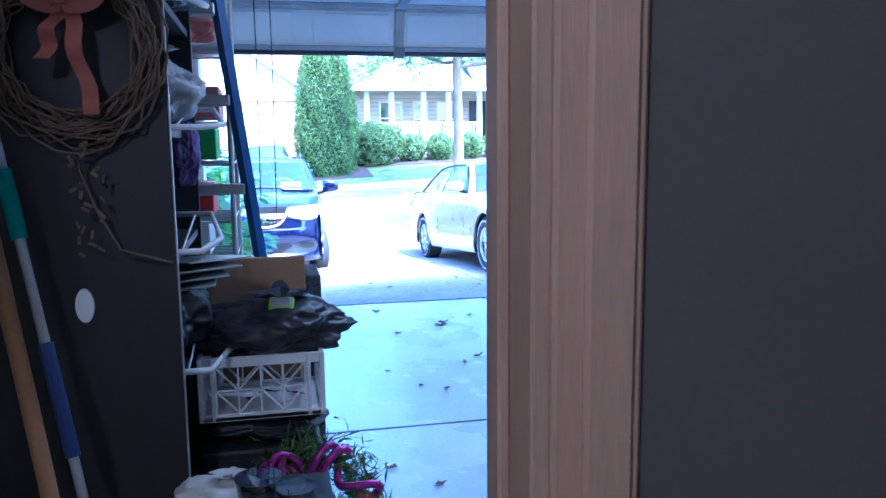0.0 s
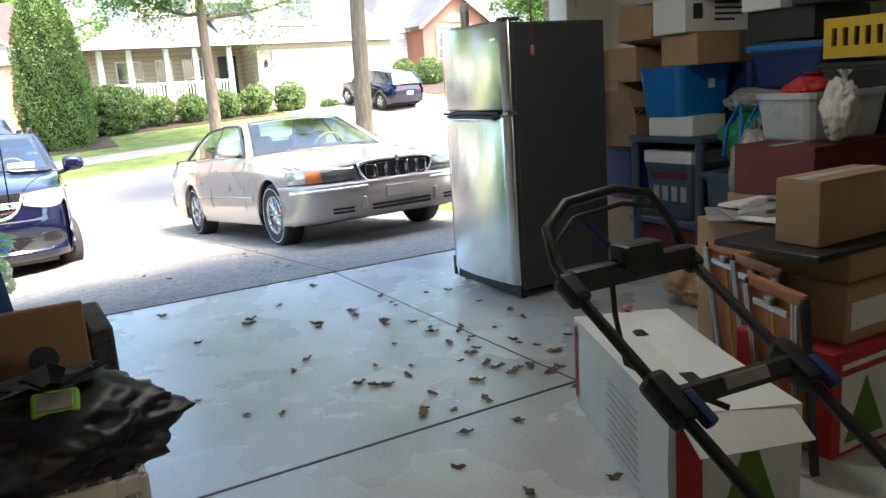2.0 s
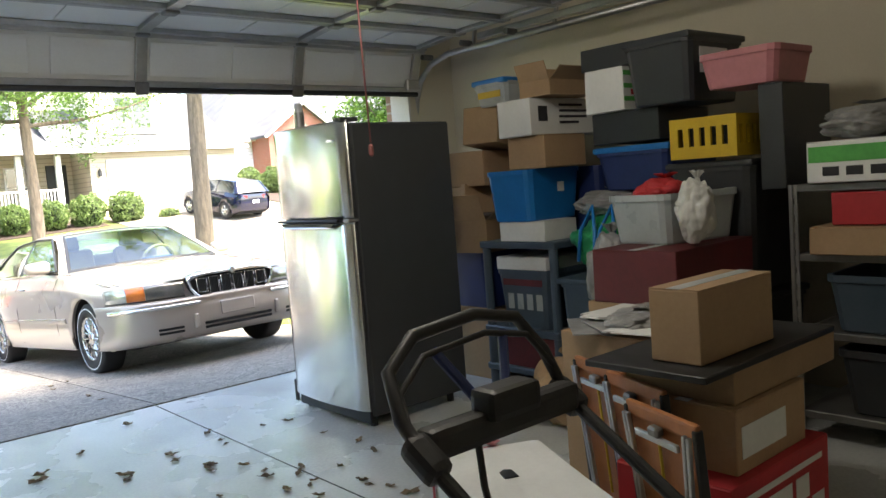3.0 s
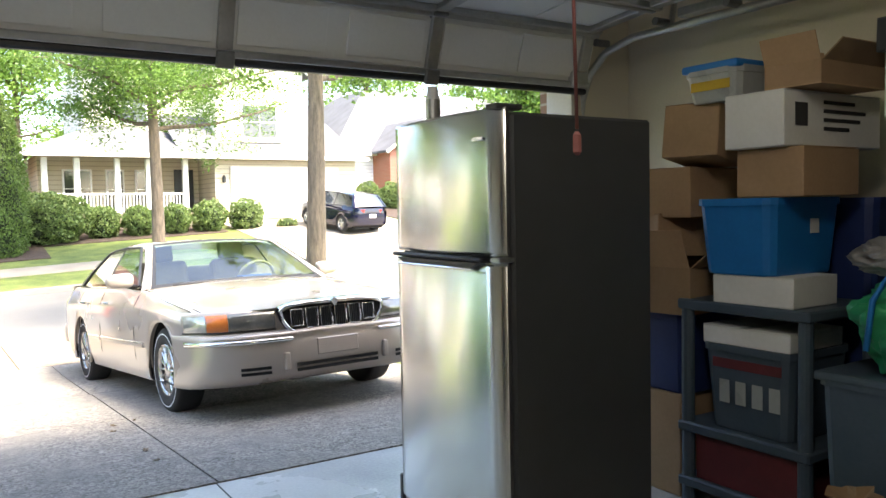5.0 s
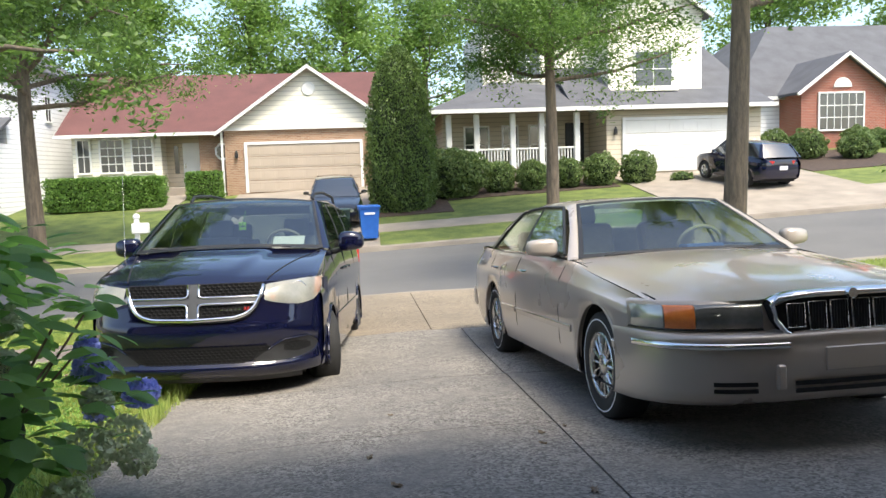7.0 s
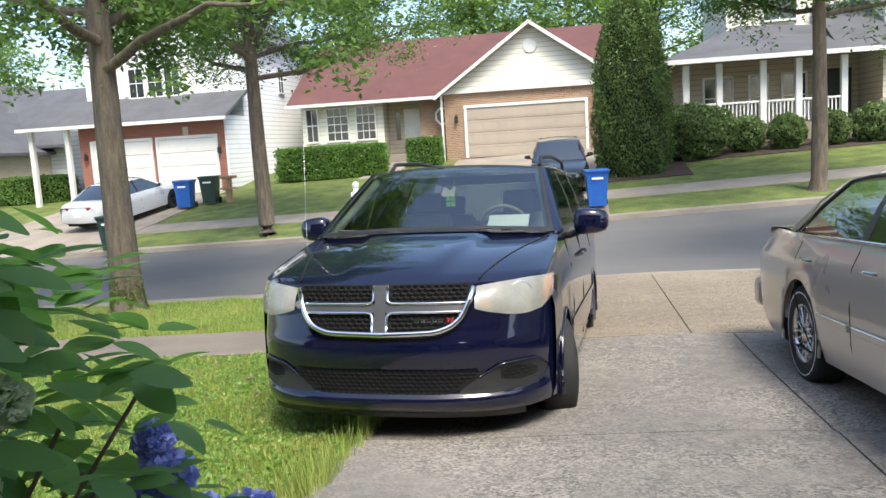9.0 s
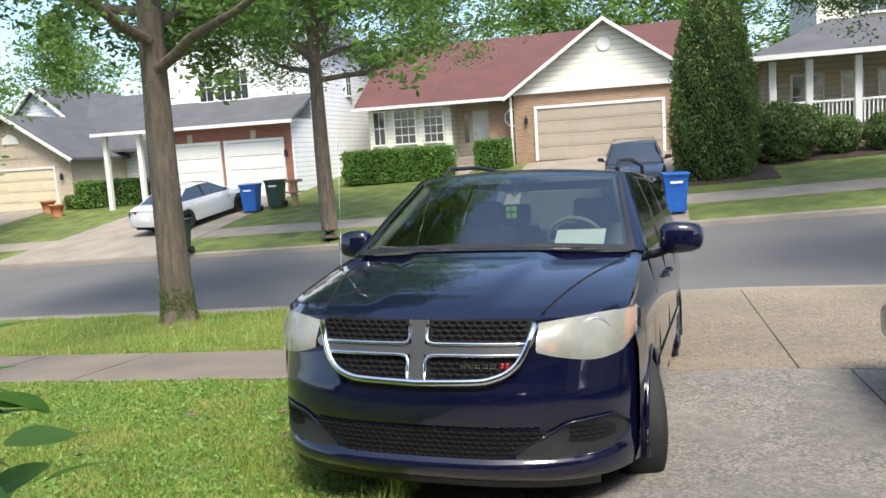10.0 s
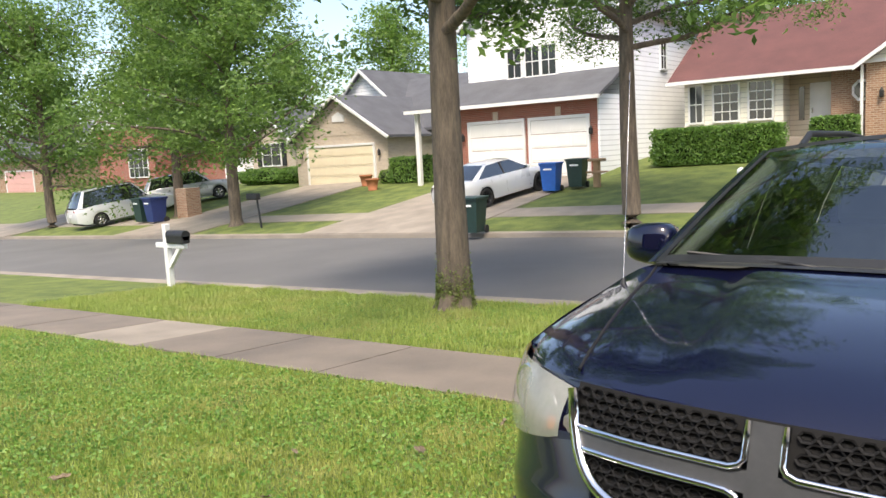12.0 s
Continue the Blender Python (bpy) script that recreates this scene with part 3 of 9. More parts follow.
def hex_mesh(inside, x0, x1, z0, z1, at, r):
    """Thin six-sided rings wherever inside(x, z) holds, laid on the surface at(x, z, depth)."""
    bm = bmesh.new()
    dx, dz = r * 1.9, r * 1.1
    for j in range(int((z1 - z0) / dz) + 1):
        for i in range(int((x1 - x0) / dx) + 1):
            x, z = x0 + (i + (0.5 if j % 2 else 0)) * dx, z0 + j * dz
            if not inside(x, z):
                continue
            ang = [k * math.tau / 6 for k in range(6)]
            vo = [bm.verts.new(at(x + r * math.cos(a), z + r * 0.70 * math.sin(a), 0.0)) for a in ang]
            vi = [bm.verts.new(at(x + r * 0.74 * math.cos(a), z + r * 0.44 * math.sin(a), 0.002)) for a in ang]
            vb = [bm.verts.new(at(x + r * 0.70 * math.cos(a), z + r * 0.40 * math.sin(a), 0.022)) for a in ang]
            for k in range(6):
                q = (k + 1) % 6
                bm.faces.new((vo[k], vo[q], vi[q], vi[k]))
                bm.faces.new((vi[k], vi[q], vb[q], vb[k]))
    return bm


def sedan(m, label):
    """A full-size four-door saloon; front at y = 0, tyres on z = 0."""
    car = thing("sedan_car", label, "car", m)
    P_ = M_TANCAR
    plan = flow([(0, 0.0), (0.42, 0.02), (0.60, 0.055), (0.75, 0.12), (0.86, 0.22), (0.93, 0.35), (0.965, 0.50), (0.975, 0.62)])
    half = flow([(0.3, 0.955), (0.8, 0.98), (1.6, 0.99), (3.6, 0.99), (4.6, 0.955), (5.1, 0.91), (5.36, 0.82)])
    low = flow([(0.3, 0.24), (0.6, 0.22), (4.7, 0.22), (5.1, 0.27), (5.36, 0.34)])
    belt = flow([(0.3, 0.70), (1.0, 0.76), (2.0, 0.80), (4.0, 0.82), (5.36, 0.80)])
    edge_z = flow([(0.30, 0.772), (0.6, 0.815), (1.2, 0.89), (1.76, 0.965), (2.2, 0.985), (3.6, 1.0), (4.3, 1.02), (4.7, 1.03), (5.15, 1.0), (5.36, 0.93)])
    edge_x = flow([(0.30, 0.90), (0.7, 0.915), (1.76, 0.90), (2.6, 0.905), (3.9, 0.895), (4.7, 0.85), (5.36, 0.72)])
    arches = [(1.0, 0.392, 0.335), (3.92, 0.385, 0.335)]
    st = dense(0.50, 1.44, 0.03) + dense(1.44, 3.48, 0.15) + dense(3.48, 4.36, 0.03) + dense(4.36, 5.3, 0.1) + [5.3, 5.36]
    for s in (-1, 1):
        part("body_side", flank(s, st, arches, low, edge_x, edge_z, half, belt), P_, car)
        for yc, rr, zc in arches:
            part("wheel_arch", arch_lip(s, yc, rr, zc, half(yc), 0.24), P_, car)
            wheel_well(car, s, yc, rr, zc, 0.965)
        for y in (1.0, 3.92):
            w_ = wheel(car, s, y, 0.335, 0.215, 0.955, 16)
            part("white_line", (lambda b: (lathe(b, [(0.335 * 0.86, s * 0.0065), (0.335 * 0.835, s * 0.0068)], (s * 0.955, y, 0.335), 40), b)[1])(bmesh.new()), M_PAPER, w_)
    part("underbody", span_bm((-0.80, 0.32, 0.22), (0.80, 5.1, 0.50)), M_VOID, car)
    # bonnet
    fy = flow([(0, -0.005), (0.40, 0.02), (0.62, 0.085), (0.80, 0.19), (0.90, 0.32)])
    rows = []
    for v in steps(0, 1, 16):
        row = []
        for u in steps(-1, 1, 28):
            a = abs(u)
            x0, x1 = 0.90 * u, 0.90 * u
            y0, y1 = fy(0.90 * a), 1.76 - 0.13 * (1 - a * a)
            y = y0 + (y1 - y0) * v
            ez = edge_z(max(0.30, y)) if a > 0.98 else None
            z = 0.772 + 0.028 * (1 - a ** 4) + (0.965 + 0.035 * (1 - a * a) - 0.772 - 0.028 * (1 - a ** 4)) * (v ** 0.86)
            z += 0.018 * math.sin(math.pi * v) * (1 - a ** 6)
            dome = max(0.0, 1 - (abs(0.9 * u) / (0.44 + 0.22 * v)) ** 6)
            z += 0.020 * dome * (1 - 0.7 * v)
            if v == 0:
                z -= 0.012
            if ez:
                z = ez
            row.append((x0, y, z))
        rows.append(row)
    part("bonnet", skin(rows), P_, car)
    # front panel behind lamps and grille, then the bumper below
    zs = [(0.58, 0.0), (0.66, 0.0), (0.74, 0.004), (0.782, 0.012)]
    xs = [math.copysign(0.965 * abs(t) ** 0.85, t) for t in steps(-1, 1, 40)]
    part("front_panel", skin([[(x, plan(abs(x)) + o + 0.012, z) for x in xs] for z, o in zs] + [[(x * 0.93, plan(abs(x)) + 0.075, 0.793) for x in xs]]), P_, car)
    prof = [(0.235, 0.16), (0.245, 0.03), (0.275, -0.045), (0.33, -0.075), (0.45, -0.09), (0.53, -0.088), (0.565, -0.075), (0.59, -0.085), (0.612, -0.062), (0.622, -0.01), (0.626, 0.06)]
    bx = [math.copysign(1.0 * abs(t) ** 0.8, t) for t in steps(-1, 1, 46)]
    bplan = flow([(0, 0.0), (0.35, 0.006), (0.60, 0.045), (0.76, 0.115), (0.87, 0.215), (0.945, 0.35), (0.985, 0.52), (1.0, 0.66)])
    bump = part("bumper", skin([[(x, bplan(abs(x)) + o * (1 - 0.75 * abs(x) ** 6), z + 0.01 * (1 - abs(x))) for x in bx] for z, o in prof]), P_, car)
    for s in (-1, 1):
        sx = [s * v for v in steps(0.36, 0.985, 20)]
        part("bumper_strip", skin([[(x, bplan(abs(x)) + o, z) for x in sx] for z, o in ((0.548, -0.086), (0.553, -0.100), (0.575, -0.100), (0.580, -0.082))]), M_CHROME, bump, "bright rubbing strip")
        # flat black strips, the slots' inner shade put into the colour
        for z in (0.338, 0.372):
            ax = [s * v for v in steps(0.52, 0.72, 8)]
            part("air_slot", skin([[(x, bplan(abs(x)) - 0.083 * (1 - 0.75 * abs(x) ** 6), zz) for x in ax] for zz in (z - 0.011, z + 0.011)]), M_VOID, bump)
        part("bumper_guard", box_bm((0.045, 0.05, 0.13), (s * 0.41, bplan(0.41) - 0.085, 0.405), None, 0.018, 3), P_, bump)
    for z in (0.335, 0.372):
        ax = steps(-0.34, 0.34, 14)
        part("air_slot", skin([[(x, bplan(abs(x)) - 0.094, zz) for x in ax] for zz in (z - 0.012, z + 0.012)]), M_VOID, bump)
    part("plate_recess", box_bm((0.34, 0.012, 0.12), (0, -0.09, 0.485), None, 0.005), P_, bump)
    # grille
    grille = new("grille")
    grille.parent = car
    top_, bot_ = 0.795, 0.602
    ring = [(-0.30, bot_), (0.30, bot_), (0.355, 0.622), (0.40, 0.685), (0.425, 0.765), (0.395, top_), (0.2, top_ + 0.014), (-0.2, top_ + 0.014), (-0.395, top_), (-0.425, 0.765), (-0.40, 0.685), (-0.355, 0.622)]
    part("grille_back", extrude_poly(bmesh.new(), ring, 1, -0.035, 0.05), M_VOID, grille)
    part("grille_surround", tube(bmesh.new(), [(x, -0.05 + 0.05 * x * x, z) for x, z in ring + ring[:1]], 0.015, 8), M_CHROME, grille, "chrome grille surround")
    part("grille_brow", skin([[(x, -0.055 + 0.06 * x * x + o, top_ + 0.012 - 0.045 * (abs(x) / 0.43) ** 6 + h_) for x in steps(-0.43, 0.43, 20)] for o, h_ in ((-0.008, -0.012), (-0.004, 0.012), (0.03, 0.026), (0.07, 0.024))]), M_CHROME, grille, "wide chrome brow over the grille")
    for k in range(6):
        c = -0.30 + k * 0.12
        e = 0.048
        zt_, zb_ = top_ - 0.022 - 0.02 * (abs(c) / 0.4) ** 3, bot_ + 0.022 + 0.03 * (abs(c) / 0.32) ** 4
        part("grille_section", tube(bmesh.new(), [(c - e, -0.055, zb_), (c + e, -0.055, zb_), (c + e, -0.047, zt_), (c - e, -0.047, zt_), (c - e, -0.055, zb_)], 0.0045, 6), M_ALLOY, grille)
        for j in range(5):
            x = c - 0.032 + j * 0.016
            part("grille_bar", box_bm((0.008, 0.022, zt_ - zb_), (x, -0.042, (zt_ + zb_) / 2), None, 0.003), M_BLACK, grille)
    bm = bmesh.new()
    bmesh.ops.create_cone(bm, cap_ends=True, segments=18, radius1=0.032, radius2=0.026, depth=0.02, matrix=pose(0, -0.07, top_ + 0.01, 90))
    part("badge", bm, M_CHROME, grille)
    # lamps follow the plan
    for s in (-1, 1):
        lamp = new("headlamp")
        lamp.parent = car
        for nm, a, b, mt, lb in (("lens", 0.445, 0.755, M_SMOKE, "smoky clouded headlamp lens"), ("indicator", 0.758, 0.875, M_AMBER, "amber indicator lens"), ("marker", 0.878, 0.962, M_CLEARLAMP, "clear corner lens")):
            xs_ = [s * v for v in steps(a, b, 10)]
            zb = lambda x: 0.637 + 0.006 * abs(x)
            zt = lambda x: 0.776 - 0.012 * abs(x)
            rows = [[(x, plan(abs(x)) + o, zb(x) + (zt(x) - zb(x)) * f) for x in xs_] for f, o in ((0, 0.01), (0.04, -0.012), (0.5, -0.012), (0.93, 0.0), (1, 0.02))]
            part(nm, skin(rows), mt, lamp, lb)
        part("lamp_rim", tube(bmesh.new(), [(s * x, plan(x) - 0.004, 0.634 + 0.006 * x) for x in steps(0.44, 0.965, 14)], 0.006, 6), M_BLACK, lamp)
        part("tail_lamp", box_bm((0.45, 0.06, 0.17), (s * 0.56, 5.34, 0.82), None, 0.02), M_RED, car)
    # boot and rear end
    rows = []
    for y, z, w in ((4.42, 1.035, 0.86), (4.7, 1.045, 0.85), (5.1, 1.03, 0.81), (5.28, 1.0, 0.77), (5.36, 0.94, 0.73), (5.38, 0.7, 0.75), (5.36, 0.35, 0.76)):
        rows.append([(w * u, y, z + 0.02 * (1 - u * u)) for u in steps(-1, 1, 12)])
    part("boot", skin(rows), P_, car)
    part("rear_bumper", box_bm((1.78, 0.24, 0.26), (0, 5.32, 0.47), None, 0.09, 4), P_, car)
    # roof
    rows = []
    for y, z, w in ((2.40, 1.385, 0.60), (2.46, 1.405, 0.62), (2.62, 1.428, 0.645), (2.9, 1.445, 0.655), (3.2, 1.448, 0.655), (3.5, 1.435, 0.645), (3.75, 1.405, 0.62), (3.84, 1.38, 0.60)):
        rows.append([(w * u, y, z - 0.035 * abs(u) ** 3.5 + (0.0 if abs(u) < 1 else -0.018)) for u in (-1.045, -1, -0.92, -0.8, -0.55, -0.28, 0, 0.28, 0.55, 0.8, 0.92, 1, 1.045)])
    part("roof", skin(rows), P_, car)
    for s in (-1, 1):
        part("pillar", skin([[(s * 0.905, 1.74, 0.965), (s * 0.76, 2.10, 1.185), (s * 0.655, 2.44, 1.375)], [(s * 0.88, 1.70, 0.972), (s * 0.745, 2.06, 1.195), (s * 0.615, 2.40, 1.392)], [(s * 0.83, 1.72, 0.972), (s * 0.70, 2.08, 1.19), (s * 0.58, 2.41, 1.385)]]), P_, car)
        part("pillar", skin([[(s * 0.895, 4.12, 1.015), (s * 0.80, 3.92, 1.23), (s * 0.68, 3.72, 1.37)], [(s * 0.87, 4.40, 1.03), (s * 0.765, 4.08, 1.24), (s * 0.645, 3.80, 1.39)], [(s * 0.80, 4.52, 1.035), (s * 0.70, 4.16, 1.235), (s * 0.57, 3.84, 1.385)]]), P_, car)
        part("pillar", skin([[(s * 0.905, 2.94, 1.0), (s * 0.80, 2.97, 1.2), (s * 0.683, 3.0, 1.375)], [(s * 0.905, 3.04, 1.0), (s * 0.80, 3.05, 1.2), (s * 0.683, 3.06, 1.375)]]), M_BLACK, car)
        tube_path(car, "window_frame", [(s * 0.893, 1.84, 1.0), (s * 0.79, 2.14, 1.19), (s * 0.685, 2.46, 1.365), (s * 0.69, 2.9, 1.385), (s * 0.688, 3.4, 1.38), (s * 0.68, 3.72, 1.36), (s * 0.79, 3.95, 1.2), (s * 0.885, 4.16, 1.03)], 0.013, M_BLACK)
        tube_path(car, "window_trim", [(s * 0.90, 1.80, 0.990), (s * 0.912, 2.6, 1.003), (s * 0.907, 3.6, 1.012), (s * 0.89, 4.2, 1.025)], 0.011, M_CHROME)
        part("side_window", skin([[(s * 0.888, 1.84, 0.99), (s * 0.78, 2.16, 1.19), (s * 0.675, 2.47, 1.37)], [(s * 0.90, 2.96, 1.0), (s * 0.80, 2.98, 1.2), (s * 0.68, 3.0, 1.38)]]), M_PANE, car).visible_shadow = False
        part("side_window", skin([[(s * 0.90, 3.02, 1.0), (s * 0.80, 3.03, 1.2), (s * 0.68, 3.04, 1.38)], [(s * 0.885, 4.16, 1.02), (s * 0.785, 3.95, 1.21), (s * 0.67, 3.72, 1.37)]]), M_PANE, car).visible_shadow = False
        for y in (1.74, 2.98, 3.98):
            zt_ = edge_z(y)
            part("door_seam", tube(bmesh.new(), [(s * (edge_x(y) + 0.006), y, zt_ - 0.01), (s * (half(y) * 0.983), y, belt(y) + 0.04), (s * (half(y) + 0.0005), y, 0.62), (s * (half(y) * 0.995), y + (0.0 if y < 3.5 else -0.1), 0.42), (s * half(y) * 0.97, y + (0.0 if y < 3.5 else -0.22), 0.28)], 0.0045, 5), M_VOID, car)
        for y in (2.70, 3.70):
            hd = part("door_handle", tube(bmesh.new(), [(s * 0.978, y - 0.085, 0.855), (s * 1.004, y - 0.06, 0.858), (s * 1.004, y + 0.06, 0.86), (s * 0.978, y + 0.085, 0.858)], 0.012, 8), M_CHROME, car)
        for y0, y1 in ((0.62, 0.72), (1.46, 2.94), (3.0, 3.5)):
            part("side_moulding", box_bm((0.018, y1 - y0, 0.05), (s * (half((y0 + y1) / 2) + 0.002), (y0 + y1) / 2, 0.515), None, 0.008, 2), P_, car)
            part("moulding_line", box_bm((0.006, y1 - y0, 0.009), (s * (half((y0 + y1) / 2) + 0.011), (y0 + y1) / 2, 0.53), None, 0.002), M_CHROME, car)
        round_mirror(car, s, 1.02, 1.98, 1.06, (0.23, 0.14, 0.13), P_)
        part("bonnet_seam", tube(bmesh.new(), [(s * 0.872, y, edge_z(y) + 0.004 + 0.008 * (y < 0.5)) for y in steps(0.34, 1.72, 12)], 0.004, 5), M_VOID, car)
    ws = ((-0.82, 1.74, 0.975), (0.82, 1.74, 0.975), (0.60, 2.41, 1.388), (-0.60, 2.41, 1.388), (0, -0.13, 0.022))
    part("windscreen", curved_pane(*ws, 16), M_PANE, car).visible_shadow = False
    screen_band(car, *ws, 0.045)
    part("rear_window", curved_pane((-0.80, 4.48, 1.03), (0.80, 4.48, 1.03), (0.60, 3.82, 1.385), (-0.60, 3.82, 1.385), (0, 0.08, 0.02)), M_PANE, car).visible_shadow = False
    part("dashboard", box_bm((1.56, 0.50, 0.06), (0, 2.02, 0.965), None, 0.025), M_DASH, car)
    part("cabin_floor", box_bm((1.66, 2.2, 0.02), (0, 3.15, 0.90)), M_SEAT, car)
    for x in (-0.38, 0.38):
        seat(car, x, 2.85, 0.62)
    part("rear_seat", box_bm((1.35, 0.18, 0.5), (0, 0, 0), pose(0, 3.95, 0.94, -18), 0.06, 3), M_SEAT, car)
    part("parcel_shelf", box_bm((1.45, 0.45, 0.02), (0, 4.25, 1.0)), M_SEAT, car)
    steering(car, 0.38, 2.30, 1.0)
    part("folded_cloth", box_bm((0.30, 0.16, 0.05), (0.18, 1.86, 1.015), None, 0.02, 2), M_LADDERCLOTH, car, "blue cloth on the dashboard")
    for s in (-1, 1):
        part("wiper", tube(bmesh.new(), [(s * 0.32 - 0.34, 1.64, 0.992), (s * 0.32, 1.63, 1.003), (s * 0.32 + 0.26, 1.66, 1.012)], 0.007, 6), M_BLACK, car)
    return car


M_LADDERCLOTH = surf("blue_cloth", (0.04, 0.10, 0.34), (0.03, 0.07, 0.24), 12, 0.8, 0, 0.3, 60)


def minivan(m, label):
    """A people carrier with a cross-bar grille; front at y = 0, tyres on z = 0."""
    car = thing("minivan", label, "car", m)
    P_ = M_BLUECAR
    plan = flow([(0, 0.0), (0.28, 0.012), (0.525, 0.060), (0.68, 0.125), (0.80, 0.215), (0.89, 0.34), (0.945, 0.48), (0.975, 0.60), (0.99, 0.72)])
    half = flow([(0.4, 0.965), (0.8, 0.99), (1.5, 1.0), (4.3, 1.0), (4.8, 0.97), (5.14, 0.90)])
    low = flow([(0.4, 0.24), (0.7, 0.23), (4.6, 0.24), (5.14, 0.34)])
    belt = flow([(0.4, 0.84), (1.0, 0.93), (2.0, 0.98), (5.14, 1.0)])
    edge_z = flow([(0.44, 1.02), (0.6, 1.065), (0.9, 1.14), (1.3, 1.228), (1.8, 1.245), (5.14, 1.26)])
    edge_x = flow([(0.44, 0.925), (0.7, 0.94), (1.3, 0.925), (2.0, 0.945), (4.5, 0.945), (5.14, 0.88)])
    arches = [(0.99, 0.40, 0.345), (4.07, 0.395, 0.345)]
    st = dense(0.46, 1.46, 0.03) + dense(1.46, 3.6, 0.15) + dense(3.6, 4.54, 0.03) + dense(4.54, 5.1, 0.1) + [5.1, 5.14]
    for s in (-1, 1):
        part("body_side", flank(s, st, arches, low, edge_x, edge_z, half, belt), P_, car)
        for yc, rr, zc in arches:
            part("wheel_arch", arch_lip(s, yc, rr, zc, half(yc) + 0.004, 0.25), P_, car)
            wheel_well(car, s, yc, rr, zc, 0.975)
            wheel(car, s, yc, 0.345, 0.23, 0.985, 10, M_TRIMGREY, 18 if yc < 2 else 0)
    part("underbody", span_bm((-0.80, 0.40, 0.22), (0.80, 4.9, 0.55)), M_VOID, car)
    # bonnet, with a crease on each side
    fy = flow([(0, 0.085), (0.30, 0.10), (0.53, 0.14), (0.70, 0.235), (0.82, 0.34), (0.925, 0.47)])
    fz = flow([(0, 1.022), (0.53, 1.016), (0.75, 1.018), (0.925, 1.024)])

    def bonnet_at(u, v, up=0.0):
        a = abs(u)
        x = 0.925 * u
        y0, y1 = fy(abs(x)), 1.31 - 0.22 * (1 - a * a)
        y = y0 + (y1 - y0) * v
        if a > 0.99:
            return (x, y, edge_z(max(0.44, y)))
        z0, z1 = fz(abs(x)), 1.232 + 0.03 * (1 - a * a)
        z = z0 + (z1 - z0) * (v ** 0.9) + 0.022 * math.sin(math.pi * min(1, v * 1.15 + 0.02)) * (1 - a ** 8)
        d = (abs(x) - 0.27 - 0.17 * v) / 0.020
        z += 0.020 / (1 + math.exp(max(-30, min(30, d)))) * min(1, 6 * v)
        return (x, y - (0.008 if v == 0 else 0), z - (0.02 if v == 0 else 0) + up)
    part("bonnet", skin([[bonnet_at(math.copysign(abs(t) ** 0.9, t), v) for t in steps(-1, 1, 64)] for v in steps(0, 1, 20)]), P_, car)
    for s in (-1, 1):
        part("bonnet_seam", tube(bmesh.new(), [bonnet_at(s * (0.60 + 0.34 * v), v, 0.001) for v in steps(0.02, 0.97, 22)], 0.005, 5), M_VOID, car)
    # front skin: one plan curve, leaning back with height
    lean = flow([(0.25, 0.05), (0.285, 0.0), (0.335, -0.022), (0.375, 0.012), (0.50, 0.018), (0.545, -0.008), (0.66, -0.022), (0.705, -0.006), (0.80, 0.020), (1.01, 0.085)])

    def front(x, z, out=0.0):
        k = 1 - 0.6 * min(1, abs(x) / 0.97) ** 4
        return plan(abs(x)) + lean(z) * k - out
    xs = [math.copysign(0.985 * abs(t) ** 0.8, t) for t in steps(-1, 1, 52)]
    zs = [0.25, 0.262, 0.285, 0.31, 0.335, 0.355, 0.375, 0.43, 0.50, 0.525, 0.545, 0.60, 0.66, 0.69, 0.705, 0.74, 0.80, 0.85, 0.90, 0.96, 1.005]
    bump = part("bumper", skin([[(x, front(x, z), z + (0.02 * abs(x) ** 3 if z < 0.6 else 0)) for x in xs] for z in zs]), P_, car)
    part("chin", skin([[(x, front(x, 0.25) + o, z) for x in xs[6:-6]] for z, o in ((0.262, 0.0), (0.215, 0.03), (0.205, 0.10))]), M_FASCIA, bump)
    # lower intake and pockets, dark panels on the bumper; black insets carry recess shade
    def strip_panel(x0, x1, zlo, zhi, out, n=22):
        rows = []
        for f in steps(0, 1, 5):
            row = []
            for i in range(n + 1):
                x = x0 + (x1 - x0) * i / n
                z = zlo(x) + (zhi(x) - zlo(x)) * f
                row.append((x, front(x, z) - out, z))
            rows.append(row)
        return skin(rows)
    part("air_intake", strip_panel(-0.60, 0.60, lambda x: 0.375 + 0.10 * max(0, abs(x) - 0.42) / 0.18 * 0.9, lambda x: 0.502 - 0.012 * (abs(x) / 0.6) ** 4, 0.004), M_VOID, bump)
    part("intake_mesh", hex_mesh(lambda x, z: 0.383 + 0.10 * max(0, abs(x) - 0.40) / 0.18 < z < 0.497 and abs(x) < 0.57, -0.58, 0.58, 0.385, 0.5, lambda x, z, d: (x, front(x, z) - 0.012 + d * 0.3, z), 0.020), M_MESH, bump)
    for s in (-1, 1):
        lo_ = flow([(0.44, 0.372), (0.60, 0.366), (0.80, 0.378), (0.90, 0.42), (0.925, 0.47)])
        hi_ = flow([(0.44, 0.378), (0.60, 0.485), (0.70, 0.535), (0.86, 0.548), (0.925, 0.475)])
        a_, b_ = s * 0.45, s * 0.92
        part("fog_pocket", strip_panel(a_, b_, lambda x: lo_(abs(x)), lambda x: hi_(abs(x)), 0.006), M_FASCIA, bump)
        pk_ = part("pocket_inset", strip_panel(s * 0.68, s * 0.87, lambda x: 0.43 + 0.02 * abs(abs(x) - 0.775) / 0.1, lambda x: 0.518 - 0.03 * abs(abs(x) - 0.775) / 0.1, 0.0085, 12), M_VOID, bump)
